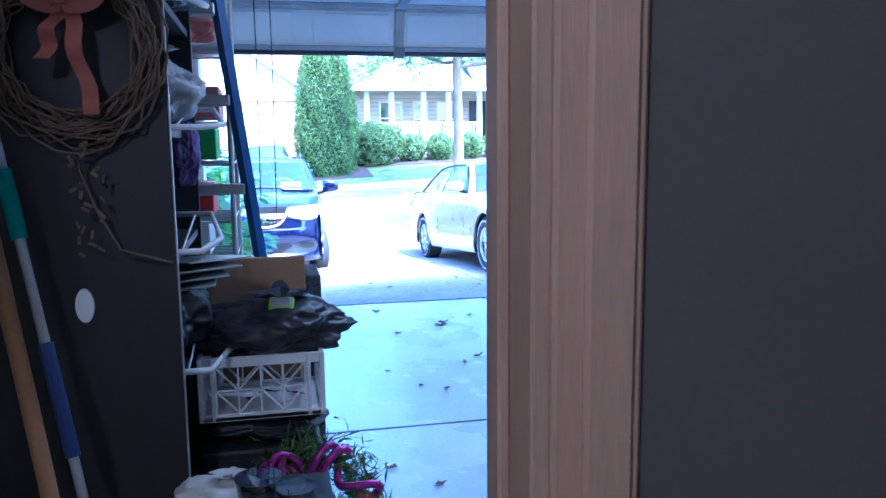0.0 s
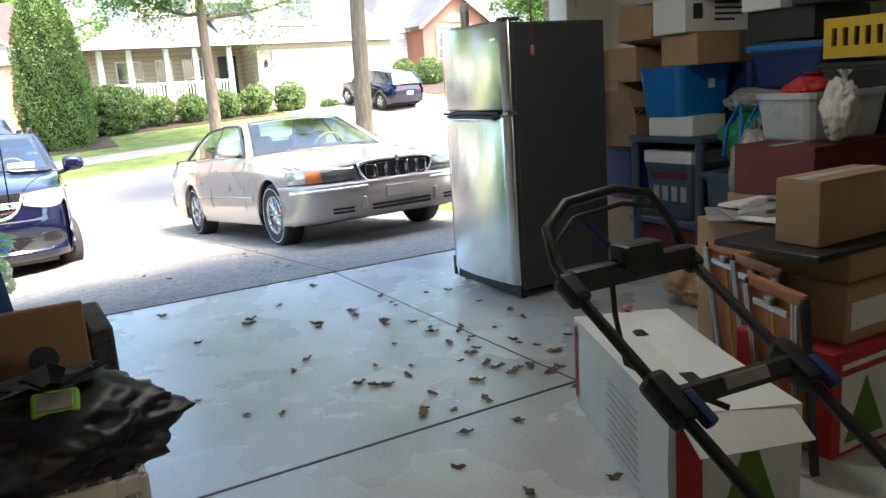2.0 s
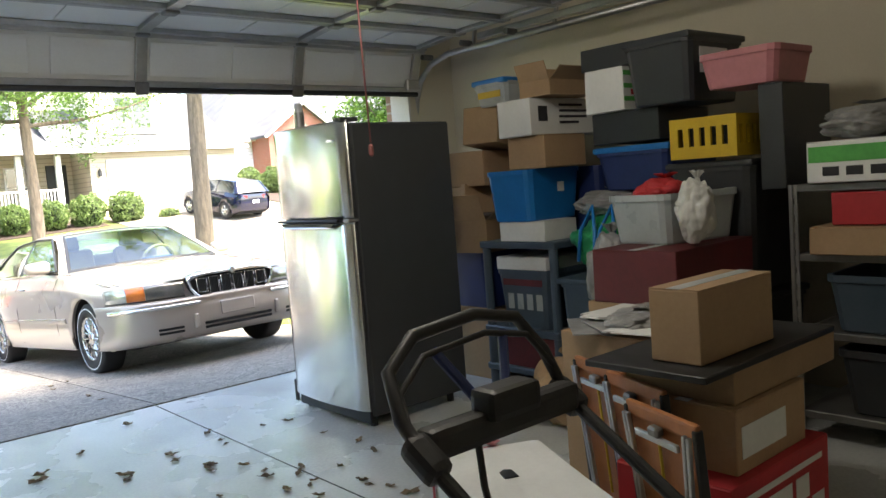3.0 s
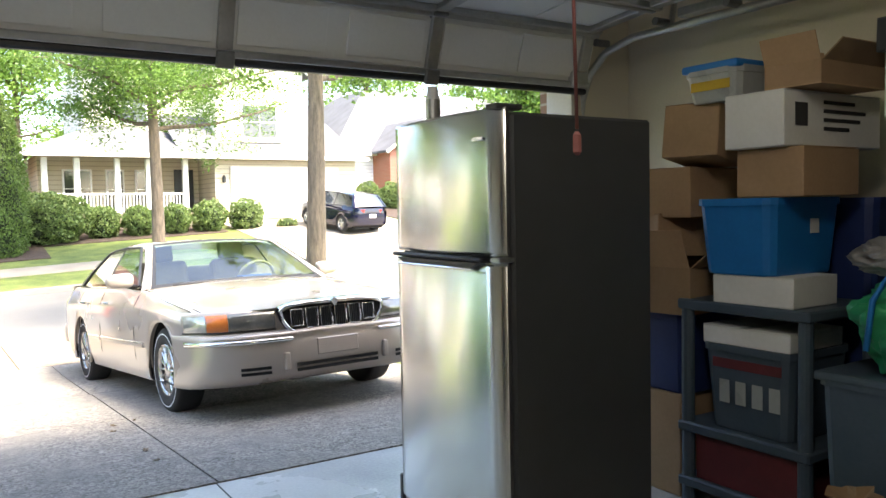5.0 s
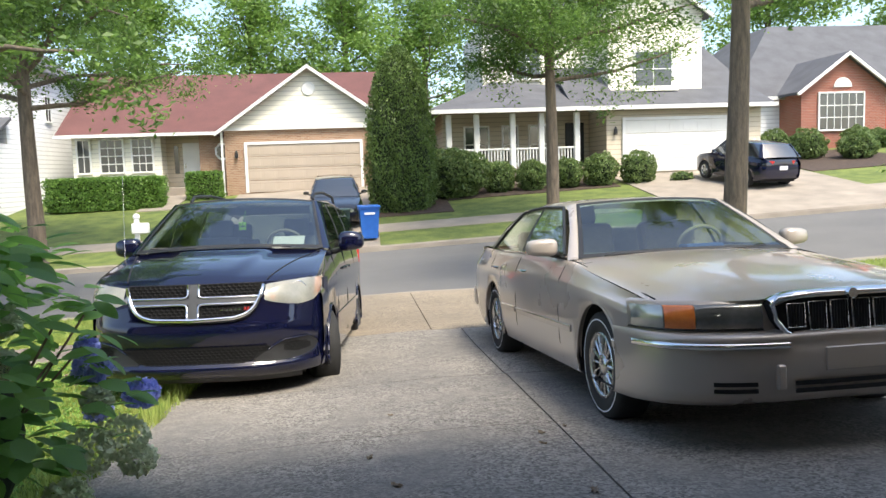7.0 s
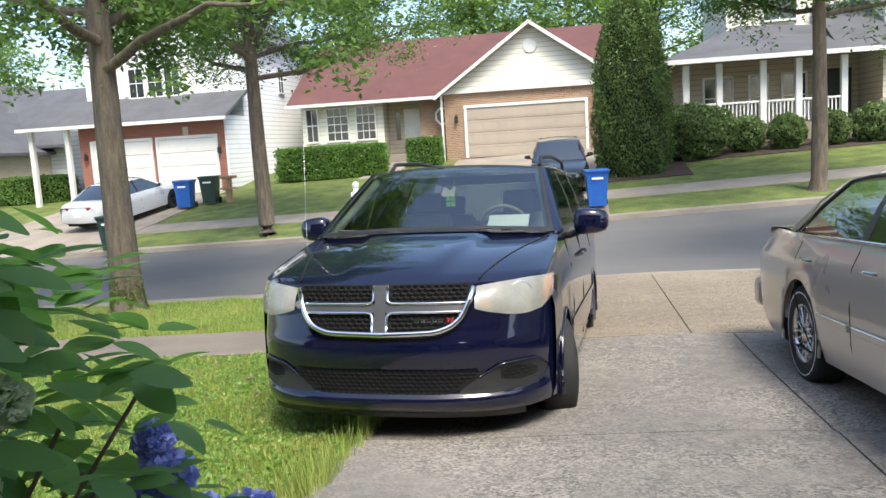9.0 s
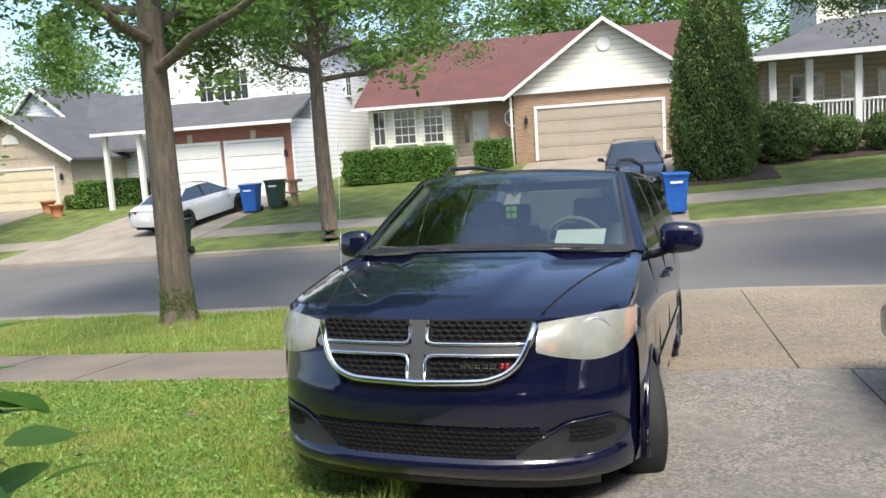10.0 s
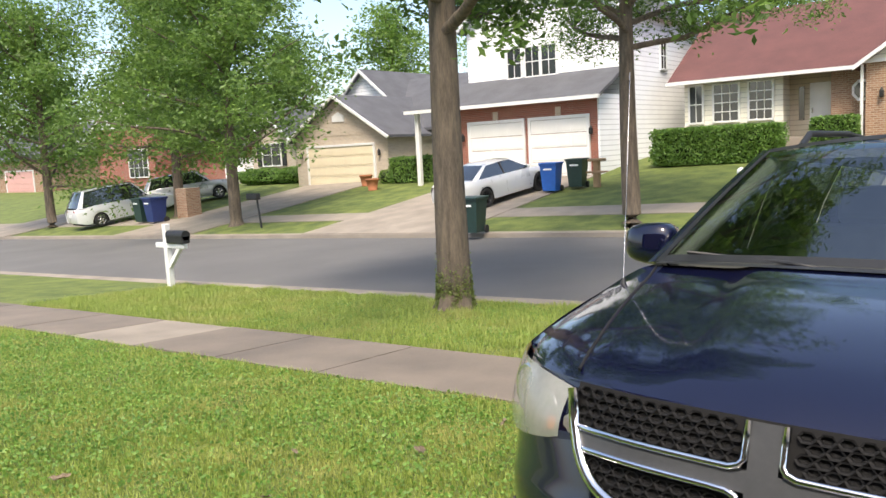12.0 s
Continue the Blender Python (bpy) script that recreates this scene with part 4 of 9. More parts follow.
        part("pocket_mesh", hex_mesh(lambda x, z: 0.44 < z < 0.51 and 0.69 < abs(x) < 0.86, min(s * 0.68, s * 0.87), max(s * 0.68, s * 0.87), 0.44, 0.51, lambda x, z, d: (x, front(x, z) - 0.014 + d * 0.2, z), 0.018), M_MESH, bump)
        part("pocket_rim", tube(bmesh.new(), [(s * x, front(x, hi_(x)) - 0.008, hi_(x)) for x in steps(0.56, 0.922, 18)] + [(s * x, front(x, lo_(x)) - 0.008, lo_(x)) for x in (0.915, 0.90, 0.86, 0.80, 0.70)], 0.006, 6), P_, bump)
    # grille
    grille = new("grille")
    grille.parent = car
    under = flow([(0, 0.722), (0.30, 0.732), (0.40, 0.757), (0.47, 0.81), (0.515, 0.90), (0.545, 1.004)])
    top_ = 1.004
    at = lambda x, z, d=0.0: (x, front(x, z) - 0.020 + d, z)
    part("grille_back", skin([[at(x, under(abs(x)) + (top_ - under(abs(x))) * f, 0.012) for x in steps(-0.535, 0.535, 30)] for f in steps(0, 1, 5)]), M_VOID, grille)
    out = [(-x, under(x)) for x in steps(0.54, 0.0, 22)] + [(x, under(x)) for x in steps(0.02, 0.54, 22)]
    part("grille_surround", tube(bmesh.new(), [at(x, z, -0.006) for x, z in out], 0.0185, 8), M_CHROME, grille, "chrome grille surround")
    cz = 0.872
    part("grille_bar", skin([[at(x, z, -0.010) for z in steps(under(0) + 0.01, top_, 8)] for x in (-0.034, -0.012, 0.012, 0.034)]), M_TRIMGREY, grille)
    for s in (-1, 1):
        part("grille_bar", skin([[at(s * x, cz + h_, -0.008) for x in steps(0.03, 0.50, 14)] for h_ in (-0.024, -0.008, 0.008, 0.024)]), M_TRIMGREY, grille)
        part("grille_trim", tube(bmesh.new(), [at(s * 0.043, z, -0.012) for z in (0.735, 0.78, 0.82)] + [at(s * 0.052, 0.838, -0.012), at(s * 0.075, 0.846, -0.012)] + [at(s * x, 0.847, -0.010) for x in steps(0.12, 0.492, 8)], 0.0095, 8), M_CHROME, grille)
        part("grille_trim", tube(bmesh.new(), [at(s * 0.043, z, -0.012) for z in (top_, 0.96, 0.92)] + [at(s * 0.052, 0.905, -0.012), at(s * 0.075, 0.898, -0.012)] + [at(s * x, 0.897, -0.010) for x in steps(0.12, 0.515, 8)], 0.0095, 8), M_CHROME, grille)
        part("grille_mesh", hex_mesh(lambda x, z: 0.07 < abs(x) < 0.505 and 0.905 < z < 1.0 and z > under(abs(x)) + 0.02, min(s * 0.06, s * 0.52), max(s * 0.06, s * 0.52), 0.915, 1.0, at, 0.0215), M_MESH, grille)
        part("grille_mesh", hex_mesh(lambda x, z: 0.07 < abs(x) < 0.48 and z < 0.84 and z > under(abs(x)) + 0.018, min(s * 0.06, s * 0.50), max(s * 0.06, s * 0.50), 0.745, 0.84, at, 0.0215), M_MESH, grille)
    for i in range(5):
        x = 0.225 + i * 0.034
        part("badge", box_bm((0.027, 0.01, 0.018), at(x, 0.80, -0.006), None, 0.005, 2), M_CHROME, grille)
    for i in range(2):
        part("badge", box_bm((0.014, 0.01, 0.026), (0, 0, 0), pose(*at(0.402 + 0.022 * i, 0.802, -0.006), 0, 22), 0.003), M_RED, grille, "red slashed badge")
    # lamps, swept back over the corners
    for s in (-1, 1):
        lamp = new("headlamp")
        lamp.parent = car
        lo_ = flow([(0.555, 0.862), (0.62, 0.842), (0.80, 0.815), (0.90, 0.835), (0.955, 0.90)])
        hi_ = flow([(0.555, 0.985), (0.70, 1.005), (0.85, 1.018), (0.955, 1.022)])
        py = flow([(0.545, 0.07), (0.68, 0.13), (0.80, 0.215), (0.89, 0.32), (0.935, 0.42), (0.96, 0.53)])

        def face(x, f, back=0.0):
            z = lo_(x) + (hi_(x) - lo_(x)) * f
            return (s * (x - back * 0.3), py(x) - 0.020 + 0.075 * f * f + back, z)
        cols = steps(0.556, 0.958, 16)
        part("housing", skin([[face(x, f, 0.045) for x in cols] for f in steps(0.02, 0.98, 6)]), M_HOUSING, lamp)
        for x, r_, f in ((0.655, 0.052, 0.42), (0.80, 0.078, 0.52)):
            c = Vector(face(x, f, 0.036))
            mm = Matrix.Translation(c) @ Matrix.Rotation(s * 0.55, 4, 'Z') @ Matrix.Rotation(math.pi / 2, 4, 'X')
            bm = bmesh.new()
            rings = [[bm.verts.new(mm @ Vector((q * r_ * math.cos(k * math.tau / 24), q * r_ * math.sin(k * math.tau / 24), h_))) for k in range(24)] for q, h_ in ((1.06, 0.0), (1.0, 0.008), (0.88, 0.002), (0.55, -0.004), (0.15, -0.006))]
            for a, b in zip(rings, rings[1:]):
                for k in range(24):
                    bm.faces.new((a[k], a[(k + 1) % 24], b[(k + 1) % 24], b[k])).smooth = True
            part("reflector", bm, M_ALLOY, lamp)
        part("indicator", skin([[face(x, f, 0.012) for x in steps(0.915, 0.956, 4)] for f in steps(0.05, 0.95, 5)]), M_AMBER, lamp, "amber side indicator")
        part("indicator", skin([[face(x, f, 0.020) for x in steps(0.60, 0.635, 3)] for f in steps(0.12, 0.36, 3)]), M_AMBER, lamp, "small amber bulb cover")
        part("lens", skin([[face(x, f) for x in cols] for f in (0, 0.03, 0.2, 0.4, 0.6, 0.8, 0.95, 1)]), M_HAZE, lamp, "yellowed cloudy headlamp lens").visible_shadow = False
        part("tail_lamp", box_bm((0.14, 0.14, 0.5), (s * 0.88, 5.07, 1.05), None, 0.03), M_RED, car)
    # roof, pillars and glass
    rows = []
    for y, z, w in ((2.10, 1.735, 0.70), (2.16, 1.758, 0.715), (2.35, 1.778, 0.735), (2.9, 1.80, 0.75), (3.8, 1.80, 0.75), (4.5, 1.78, 0.74), (4.9, 1.75, 0.72), (5.0, 1.72, 0.70)):
        rows.append([(w * u, y, z - 0.03 * abs(u) ** 3.5 + (0 if abs(u) <= 1 else -0.035)) for u in (-1.055, -1, -0.93, -0.8, -0.55, -0.28, 0, 0.28, 0.55, 0.8, 0.93, 1, 1.055)])
    part("roof", skin(rows), P_, car)
    part("headliner", skin([[(0.66 * u, y, 1.70) for u in (-1, 0, 1)] for y in (2.2, 3.5, 4.85)]), M_GREYSEAT, car)
    for s in (-1, 1):
        part("pillar", skin([[(s * 0.945, 1.40, 1.235), (s * 0.865, 1.78, 1.475), (s * 0.775, 2.16, 1.715)], [(s * 0.925, 1.31, 1.245), (s * 0.84, 1.71, 1.50), (s * 0.742, 2.11, 1.742)], [(s * 0.875, 1.30, 1.25), (s * 0.79, 1.70, 1.505), (s * 0.69, 2.11, 1.748)]]), P_, car)
        part("inner_pillar", tube(bmesh.new(), [(s * 0.85, 1.40, 1.24), (s * 0.775, 1.76, 1.46), (s * 0.69, 2.12, 1.68)], 0.035, 8), M_GREYSEAT, car)
        for y in (2.45, 3.55, 4.82):
            part("pillar", skin([[(s * 0.952, y - 0.06, 1.24), (s * 0.875, y - 0.04, 1.50), (s * 0.782, y - 0.02, 1.72)], [(s * 0.952, y + 0.06, 1.24), (s * 0.875, y + 0.07, 1.50), (s * 0.782, y + 0.08, 1.72)]]), M_BLACK if y < 4 else P_, car)
        for y0, y1, t0, t1 in ((1.42, 2.40, 2.14, 2.43), (2.50, 3.50, 2.50, 3.53), (3.60, 4.77, 3.61, 4.79)):
            part("side_window", skin([[(s * 0.944, y0, 1.24), (s * 0.868, (y0 + t0) / 2, 1.49), (s * 0.775, t0, 1.715)], [(s * 0.947, y1, 1.245), (s * 0.87, (y1 + t1) / 2, 1.50), (s * 0.777, t1, 1.72)]]), M_SIDEPANE if y0 > 2 else M_PANE, car).visible_shadow = False
        for y in (1.46, 2.45, 3.62):
            part("door_seam", tube(bmesh.new(), [(s * (edge_x(y) + 0.004), y, edge_z(y) - 0.01), (s * half(y) * 0.984, y, belt(y) + 0.04), (s * (half(y) + 0.0005), y, 0.7), (s * half(y) * 0.985, y, 0.34)], 0.0045, 5), M_VOID, car)
        for y in (2.25, 2.65):
            part("door_handle", tube(bmesh.new(), [(s * 0.982, y - 0.10, 1.02), (s * 1.012, y - 0.07, 1.025), (s * 1.012, y + 0.07, 1.027), (s * 0.982, y + 0.10, 1.025)], 0.014, 8), P_, car)
        part("side_moulding", box_bm((0.016, 2.5, 0.045), (s * 1.001, 2.55, 0.60), None, 0.007, 2), P_, car)
        part("roof_rail", tube(bmesh.new(), [(s * 0.66, 2.42, 1.775), (s * 0.66, 2.55, 1.845), (s * 0.67, 3.3, 1.892), (s * 0.67, 4.3, 1.885), (s * 0.66, 4.6, 1.775)], 0.017, 8), M_BLACK, car)
        round_mirror(car, s, 1.13 if s > 0 else 1.075, 1.58 if s > 0 else 1.64, 1.305, (0.255, 0.17, 0.19), P_)
    ws = ((-0.885, 1.30, 1.25), (0.885, 1.30, 1.25), (0.715, 2.12, 1.745), (-0.715, 2.12, 1.745), (0, -0.20, 0.035))
    part("windscreen", curved_pane(*ws, 18), M_VANPANE, car).visible_shadow = False
    screen_band(car, *ws, 0.04)
    part("rear_window", quad_bm([(-0.8, 5.1, 1.26), (0.8, 5.1, 1.26), (0.66, 4.98, 1.70), (-0.66, 4.98, 1.70)]), M_SIDEPANE, car).visible_shadow = False
    part("tailgate", skin([[(0.9 * u, y, z) for u in steps(-1, 1, 6)] for y, z in ((5.06, 0.34), (5.16, 0.5), (5.16, 1.1), (5.11, 1.27))]), P_, car)
    part("cowl", skin([[(0.86 * u, 1.29 - 0.215 * (1 - u * u) + o, 1.246 + 0.028 * (1 - u * u) + h_) for u in steps(-1, 1, 16)] for o, h_ in ((-0.05, 0.002), (0.0, 0.008), (0.05, 0.004))]), M_BLACK, car)
    part("dashboard", box_bm((1.66, 0.62, 0.08), (0, 1.60, 1.20), None, 0.03, 2), M_DASH, car)
    part("cabin_floor", box_bm((1.7, 3.4, 0.02), (0, 3.3, 0.95)), M_DASH, car)
    for x in (-0.42, 0.42):
        seat(car, x, 2.60, 0.78, M_GREYSEAT)
        seat(car, x, 3.6, 0.76, M_GREYSEAT)
    steering(car, 0.42, 1.98, 1.27)
    # dash paper, hanging charm, aerial, wipers
    part("paper", box_bm((0.30, 0.20, 0.004), (0, 0, 0), pose(0.54, 1.42, 1.315, 34)), M_PAPER, car, "white sheet on the dashboard")
    bm = bmesh.new()
    for a in range(4):
        add_box(bm, (0.034, 0.006, 0.036), ((a % 2 - 0.5) * 0.04, 0, (a // 2 - 0.5) * 0.045), pose(0.02, 1.80, 1.49), 0.012)
    add_rod(bm, (0.02, 1.80, 1.53), (0.02, 1.98, 1.66), 0.002, None, 5)
    part("charm", bm, M_GREEN, car, "green hanging charm")
    part("aerial_base", rod_bm((-0.885, 1.02, 1.155), (-0.888, 1.03, 1.20), 0.014, 0.009, 10), M_BLACK, car)
    part("aerial", tube(bmesh.new(), [(-0.888, 1.03, 1.19), (-0.892, 1.05, 1.5), (-0.897, 1.07, 2.0)], 0.0018, 5), M_ALLOY, car)
    for x0, x1 in ((-0.74, -0.16), (-0.02, 0.60)):
        yw = lambda x: 1.30 - 0.20 * (1 - (x / 0.885) ** 2)
        part("wiper", tube(bmesh.new(), [(x0, yw(x0) + 0.05, 1.295), (x1 - 0.14, yw(x1 - 0.14) + 0.0, 1.285), (x1, yw(x1) - 0.01, 1.272)], 0.008, 6), M_BLACK, car)
    return car


def far_car(m, label, material, length=4.6, high=1.45, suv=False, name="parked_car", rim=None):
    """A parked car seen from a distance: body, roof, windows, lamps, wheels."""
    car = thing(name, label, "car", m)
    k = length / 4.6
    hood = 1.0 if suv else 0.90
    half = flow([(0, 0.70), (0.12, 0.78), (0.5, 0.87), (1.2, 0.90), (3.6 * k, 0.90), (4.3 * k, 0.84), (length, 0.72)])
    low = flow([(0, 0.30), (0.5, 0.22), (length - 0.5, 0.23), (length, 0.36)])
    belt = flow([(0, hood - 0.26), (1.0, hood - 0.16), (length, hood - 0.12)])
    edge_z = flow([(0, hood - 0.20), (0.12, hood - 0.13), (0.5, hood - 0.06), (1.25 * k, hood + 0.02), (3.2 * k, hood + 0.07), (4.2 * k, hood + 0.09), (length - 0.1, hood + 0.05), (length, hood - 0.02)])
    edge_x = flow([(0, 0.60), (0.3, 0.74), (1.2, 0.82), (3.6 * k, 0.82), (length, 0.62)])
    arches = [(0.88 * k, 0.375, 0.335), (3.62 * k, 0.375, 0.335)]
    st = [0, 0.04] + dense(0.1, 1.3 * k, 0.05) + dense(1.3 * k, 3.2 * k, 0.2) + dense(3.2 * k, 4.05 * k, 0.05) + dense(4.05 * k, length, 0.1) + [length]
    for s in (-1, 1):
        part("body_side", flank(s, st, arches, low, edge_x, edge_z, half, belt), material, car)
    part("bonnet", skin([[(edge_x(y) * u, y, edge_z(y) + 0.03 * (1 - u * u)) for u in steps(-1, 1, 10)] for y in steps(0, 1.35 * k, 10)]), material, car)
    part("nose", skin([[(x_ * u, 0.08 * u * u - 0.03 * f, z_) for u in steps(-1, 1, 10)] for x_, z_, f in ((0.70, 0.30, 0), (0.72, 0.45, 1), (0.69, hood - 0.30, 0.6), (0.60, hood - 0.17, -1))]), material, car)
    part("tail", skin([[(x_ * u, length - 0.07 * u * u + 0.03 * f, z_) for u in steps(-1, 1, 10)] for x_, z_, f in ((0.72, 0.34, -1), (0.74, 0.5, 1), (0.70, hood - 0.1, 0), (0.62, hood + 0.02, -1))]), material, car)
    part("underbody", span_bm((-0.72, 0.25, 0.2), (0.72, length - 0.25, 0.5)), M_VOID, car)
    b0, r0 = 1.22 * k, (1.85 if suv else 2.02) * k
    r1, b1 = (4.05 if suv else 3.25) * k, (4.45 if suv else 4.02) * k
    if not suv:
        part("boot", skin([[(edge_x(y) * u, y, edge_z(y) + 0.02 * (1 - u * u)) for u in steps(-1, 1, 10)] for y in steps(b1 - 0.1, length, 8)]), material, car)
    zr = high - 0.03
    zb = hood + 0.05
    rows = [(r0 - 0.04, zr - 0.03, 0.58), (r0 + 0.12, zr + 0.005, 0.60), ((r0 + r1) / 2, zr + 0.03, 0.62), (r1 - 0.15, zr + 0.005, 0.60), (r1 + 0.05, zr - 0.035, 0.57)]
    part("roof", skin([[(w * u, y, z - 0.03 * abs(u) ** 3) for u in (-1.06, -1, -0.8, -0.4, 0, 0.4, 0.8, 1, 1.06)] for y, z, w in rows]), material, car)
    part("windscreen", curved_pane((-0.78, b0, zb - 0.02), (0.78, b0, zb - 0.02), (0.58, r0, zr - 0.02), (-0.58, r0, zr - 0.02), (0, -0.10, 0.02)), M_DARKGLASS, car)
    part("rear_window", curved_pane((-0.74, b1, zb + 0.02), (0.74, b1, zb + 0.02), (0.57, r1, zr - 0.03), (-0.57, r1, zr - 0.03), (0, 0.07, 0.02)), M_DARKGLASS, car)
    mid = (r0 + r1) / 2 - 0.05
    for s in (-1, 1):
        lo_ = lambda y: (s * 0.815, y, zb + 0.01)
        hi_ = lambda y: (s * 0.622, y, zr - 0.035)
        for a, b, c, d in ((b0 + 0.10, mid - 0.04, r0 + 0.06, mid - 0.04), (mid + 0.04, b1 - 0.16, mid + 0.04, r1 - 0.03)):
            part("side_window", skin([[lo_(a), hi_(c)], [lo_(b), hi_(d)]]), M_DARKGLASS, car)
        part("pillar", tube(bmesh.new(), [(s * 0.80, b0 + 0.02, zb - 0.02), (s * 0.61, r0 + 0.01, zr - 0.02)], 0.035, 6), material, car)
        part("pillar", tube(bmesh.new(), [lo_(mid), hi_(mid)], 0.035, 6), M_BLACK, car)
        part("pillar", skin([[lo_(b1 - 0.16), hi_(r1 - 0.03)], [(s * 0.79, b1 + 0.04, zb + 0.02), (s * 0.585, r1 + 0.04, zr - 0.02)], [(s * 0.72, b1 + 0.05, zb + 0.02), (s * 0.55, r1 + 0.05, zr - 0.02)]]), material, car)
        for yc, rr, zc in arches:
            wheel_well(car, s, yc, rr, zc, 0.87)
            wheel(car, s, yc, 0.335, 0.21, 0.885, 5, rim)
        for y in (b0 + 0.2, mid, b1 - 0.25):
            part("door_seam", tube(bmesh.new(), [(s * (edge_x(y) + 0.01), y, edge_z(y) - 0.02), (s * (half(y) + 0.001), y, belt(y) - 0.05), (s * half(y) * 0.99, y, 0.36)], 0.005, 5), M_VOID, car)
        round_mirror(car, s, 0.97, b0 + 0.35, hood + 0.13, (0.19, 0.13, 0.12), material)
        part("headlamp", skin([[(s * x, 0.28 * ((x - 0.4) / 0.34) ** 2 - 0.02, z) for x in steps(0.40, 0.74, 6)] for z in (hood - 0.30, hood - 0.24, hood - 0.18)]), M_CLEARLAMP, car)
        part("tail_lamp", skin([[(s * x, length - 0.02 - 0.25 * ((x - 0.4) / 0.36) ** 2, z) for x in steps(0.36, 0.765, 6)] for z in (hood - 0.17, hood - 0.10, hood - 0.03)]), M_RED, car)
    part("grille", box_bm((0.78, 0.04, 0.20), (0, -0.02, hood - 0.30), None, 0.02), M_BLACK, car)
    part("grille_bar", tube(bmesh.new(), [(-0.40, -0.045, hood - 0.20), (0.40, -0.045, hood - 0.20)], 0.012, 6), M_CHROME, car)
    part("lower_intake", box_bm((1.0, 0.04, 0.12), (0, 0.0, 0.36), None, 0.02), M_VOID, car)
    part("number_plate", box_bm((0.32, 0.02, 0.14), (0, length + 0.03, hood - 0.28), None, 0.004), M_WHITE, car)
    return car


TILT_DRIVE = -math.degrees(math.atan(0.083))
sedan(pose(3.588, 1.484, -0.117, TILT_DRIVE, 0, 3.5), "champagne four-door saloon parked nose-in on the driveway")
minivan(pose(-0.239, 3.98, -0.467, TILT_DRIVE, 0, -3.5), "dark blue people carrier parked nose-in beside the lawn")


# ---- houses ----
M_SHINGLE_RED = surf("maroon_shingles", (0.15, 0.066, 0.061), (0.10, 0.043, 0.041), 1.2, 0.9, 0, 0.5, 25)
M_SHINGLE_GREY = surf("grey_shingles", (0.125, 0.127, 0.14), (0.08, 0.081, 0.09), 1.2, 0.9, 0, 0.5, 25)
M_SIDE_CREAM = lined("cream_siding", (0.80, 0.77, 0.66), (0.72, 0.69, 0.59), 0.2, 0.6, 0.6, 2, 0.16)
M_SIDE_WHITE = lined("white_siding", (0.80, 0.81, 0.82), (0.72, 0.73, 0.75), 0.2, 0.6, 0.6, 2, 0.16)
M_SIDE_TAN = lined("tan_siding", (0.60, 0.52, 0.40), (0.53, 0.46, 0.35), 0.2, 0.6, 0.6, 2, 0.16)
M_BRICK_TAN = bricks("tan_brick", (0.37, 0.22, 0.14), (0.25, 0.14, 0.085), (0.44, 0.37, 0.29))
M_BRICK_RED = bricks("red_brick", (0.34, 0.105, 0.07), (0.25, 0.075, 0.05), (0.36, 0.27, 0.22))
M_BRICK_PALE = bricks("pale_brick", (0.55, 0.46, 0.36), (0.46, 0.38, 0.30), (0.55, 0.5, 0.44))
M_DOOR_TAN = lined("tan_garage_door", (0.42, 0.35, 0.285), (0.37, 0.31, 0.25), 0.53, 0.2, 0.5, 2, 0.03)
M_DOOR_WHITE = lined("white_garage_door", (0.80, 0.79, 0.76), (0.74, 0.73, 0.70), 0.53, 0.2, 0.5, 2, 0.03)
M_DOOR_CREAM = lined("cream_garage_door", (0.72, 0.64, 0.47), (0.66, 0.58, 0.43), 0.53, 0.2, 0.5, 2, 0.03)
M_WINDOW = surf("window_glass", (0.03, 0.035, 0.04), (0.05, 0.055, 0.06), 0.8, 0.06, 0, 0, 10, coat=1.0, rough_var=0.0)
M_DOORPINK = lined("pink_garage_door", (0.62, 0.36, 0.32), (0.55, 0.31, 0.28), 0.53, 0.2, 0.5, 2, 0.03)


def window(h, x0, x1, y, z0, z1, nx=2, nz=2, name="window"):
    """A window on a wall that faces -y: frame, pane and bars."""
    w = new(name)
    w.parent = h
    bm = bmesh.new()
    for lo, hi in (((x0 - 0.08, y - 0.06, z0 - 0.08), (x0, y + 0.02, z1 + 0.08)), ((x1, y - 0.06, z0 - 0.08), (x1 + 0.08, y + 0.02, z1 + 0.08)), ((x0, y - 0.06, z1), (x1, y + 0.02, z1 + 0.08)), ((x0, y - 0.08, z0 - 0.08), (x1, y + 0.02, z0))):
        span(bm, lo, hi, 0.008)
    part("window_frame", bm, M_WHITE, w)
    part("pane", span_bm((x0, y - 0.025, z0), (x1, y + 0.01, z1)), M_WINDOW, w)
    bm = bmesh.new()
    for i in range(1, nx):
        x = x0 + (x1 - x0) * i / nx
        span(bm, (x - 0.015, y - 0.045, z0), (x + 0.015, y - 0.027, z1))
    for j in range(1, nz):
        z = z0 + (z1 - z0) * j / nz
        span(bm, (x0, y - 0.05, z - 0.02), (x1, y - 0.047, z + 0.02))
    part("glazing_bar", bm, M_WHITE, w)
    return w


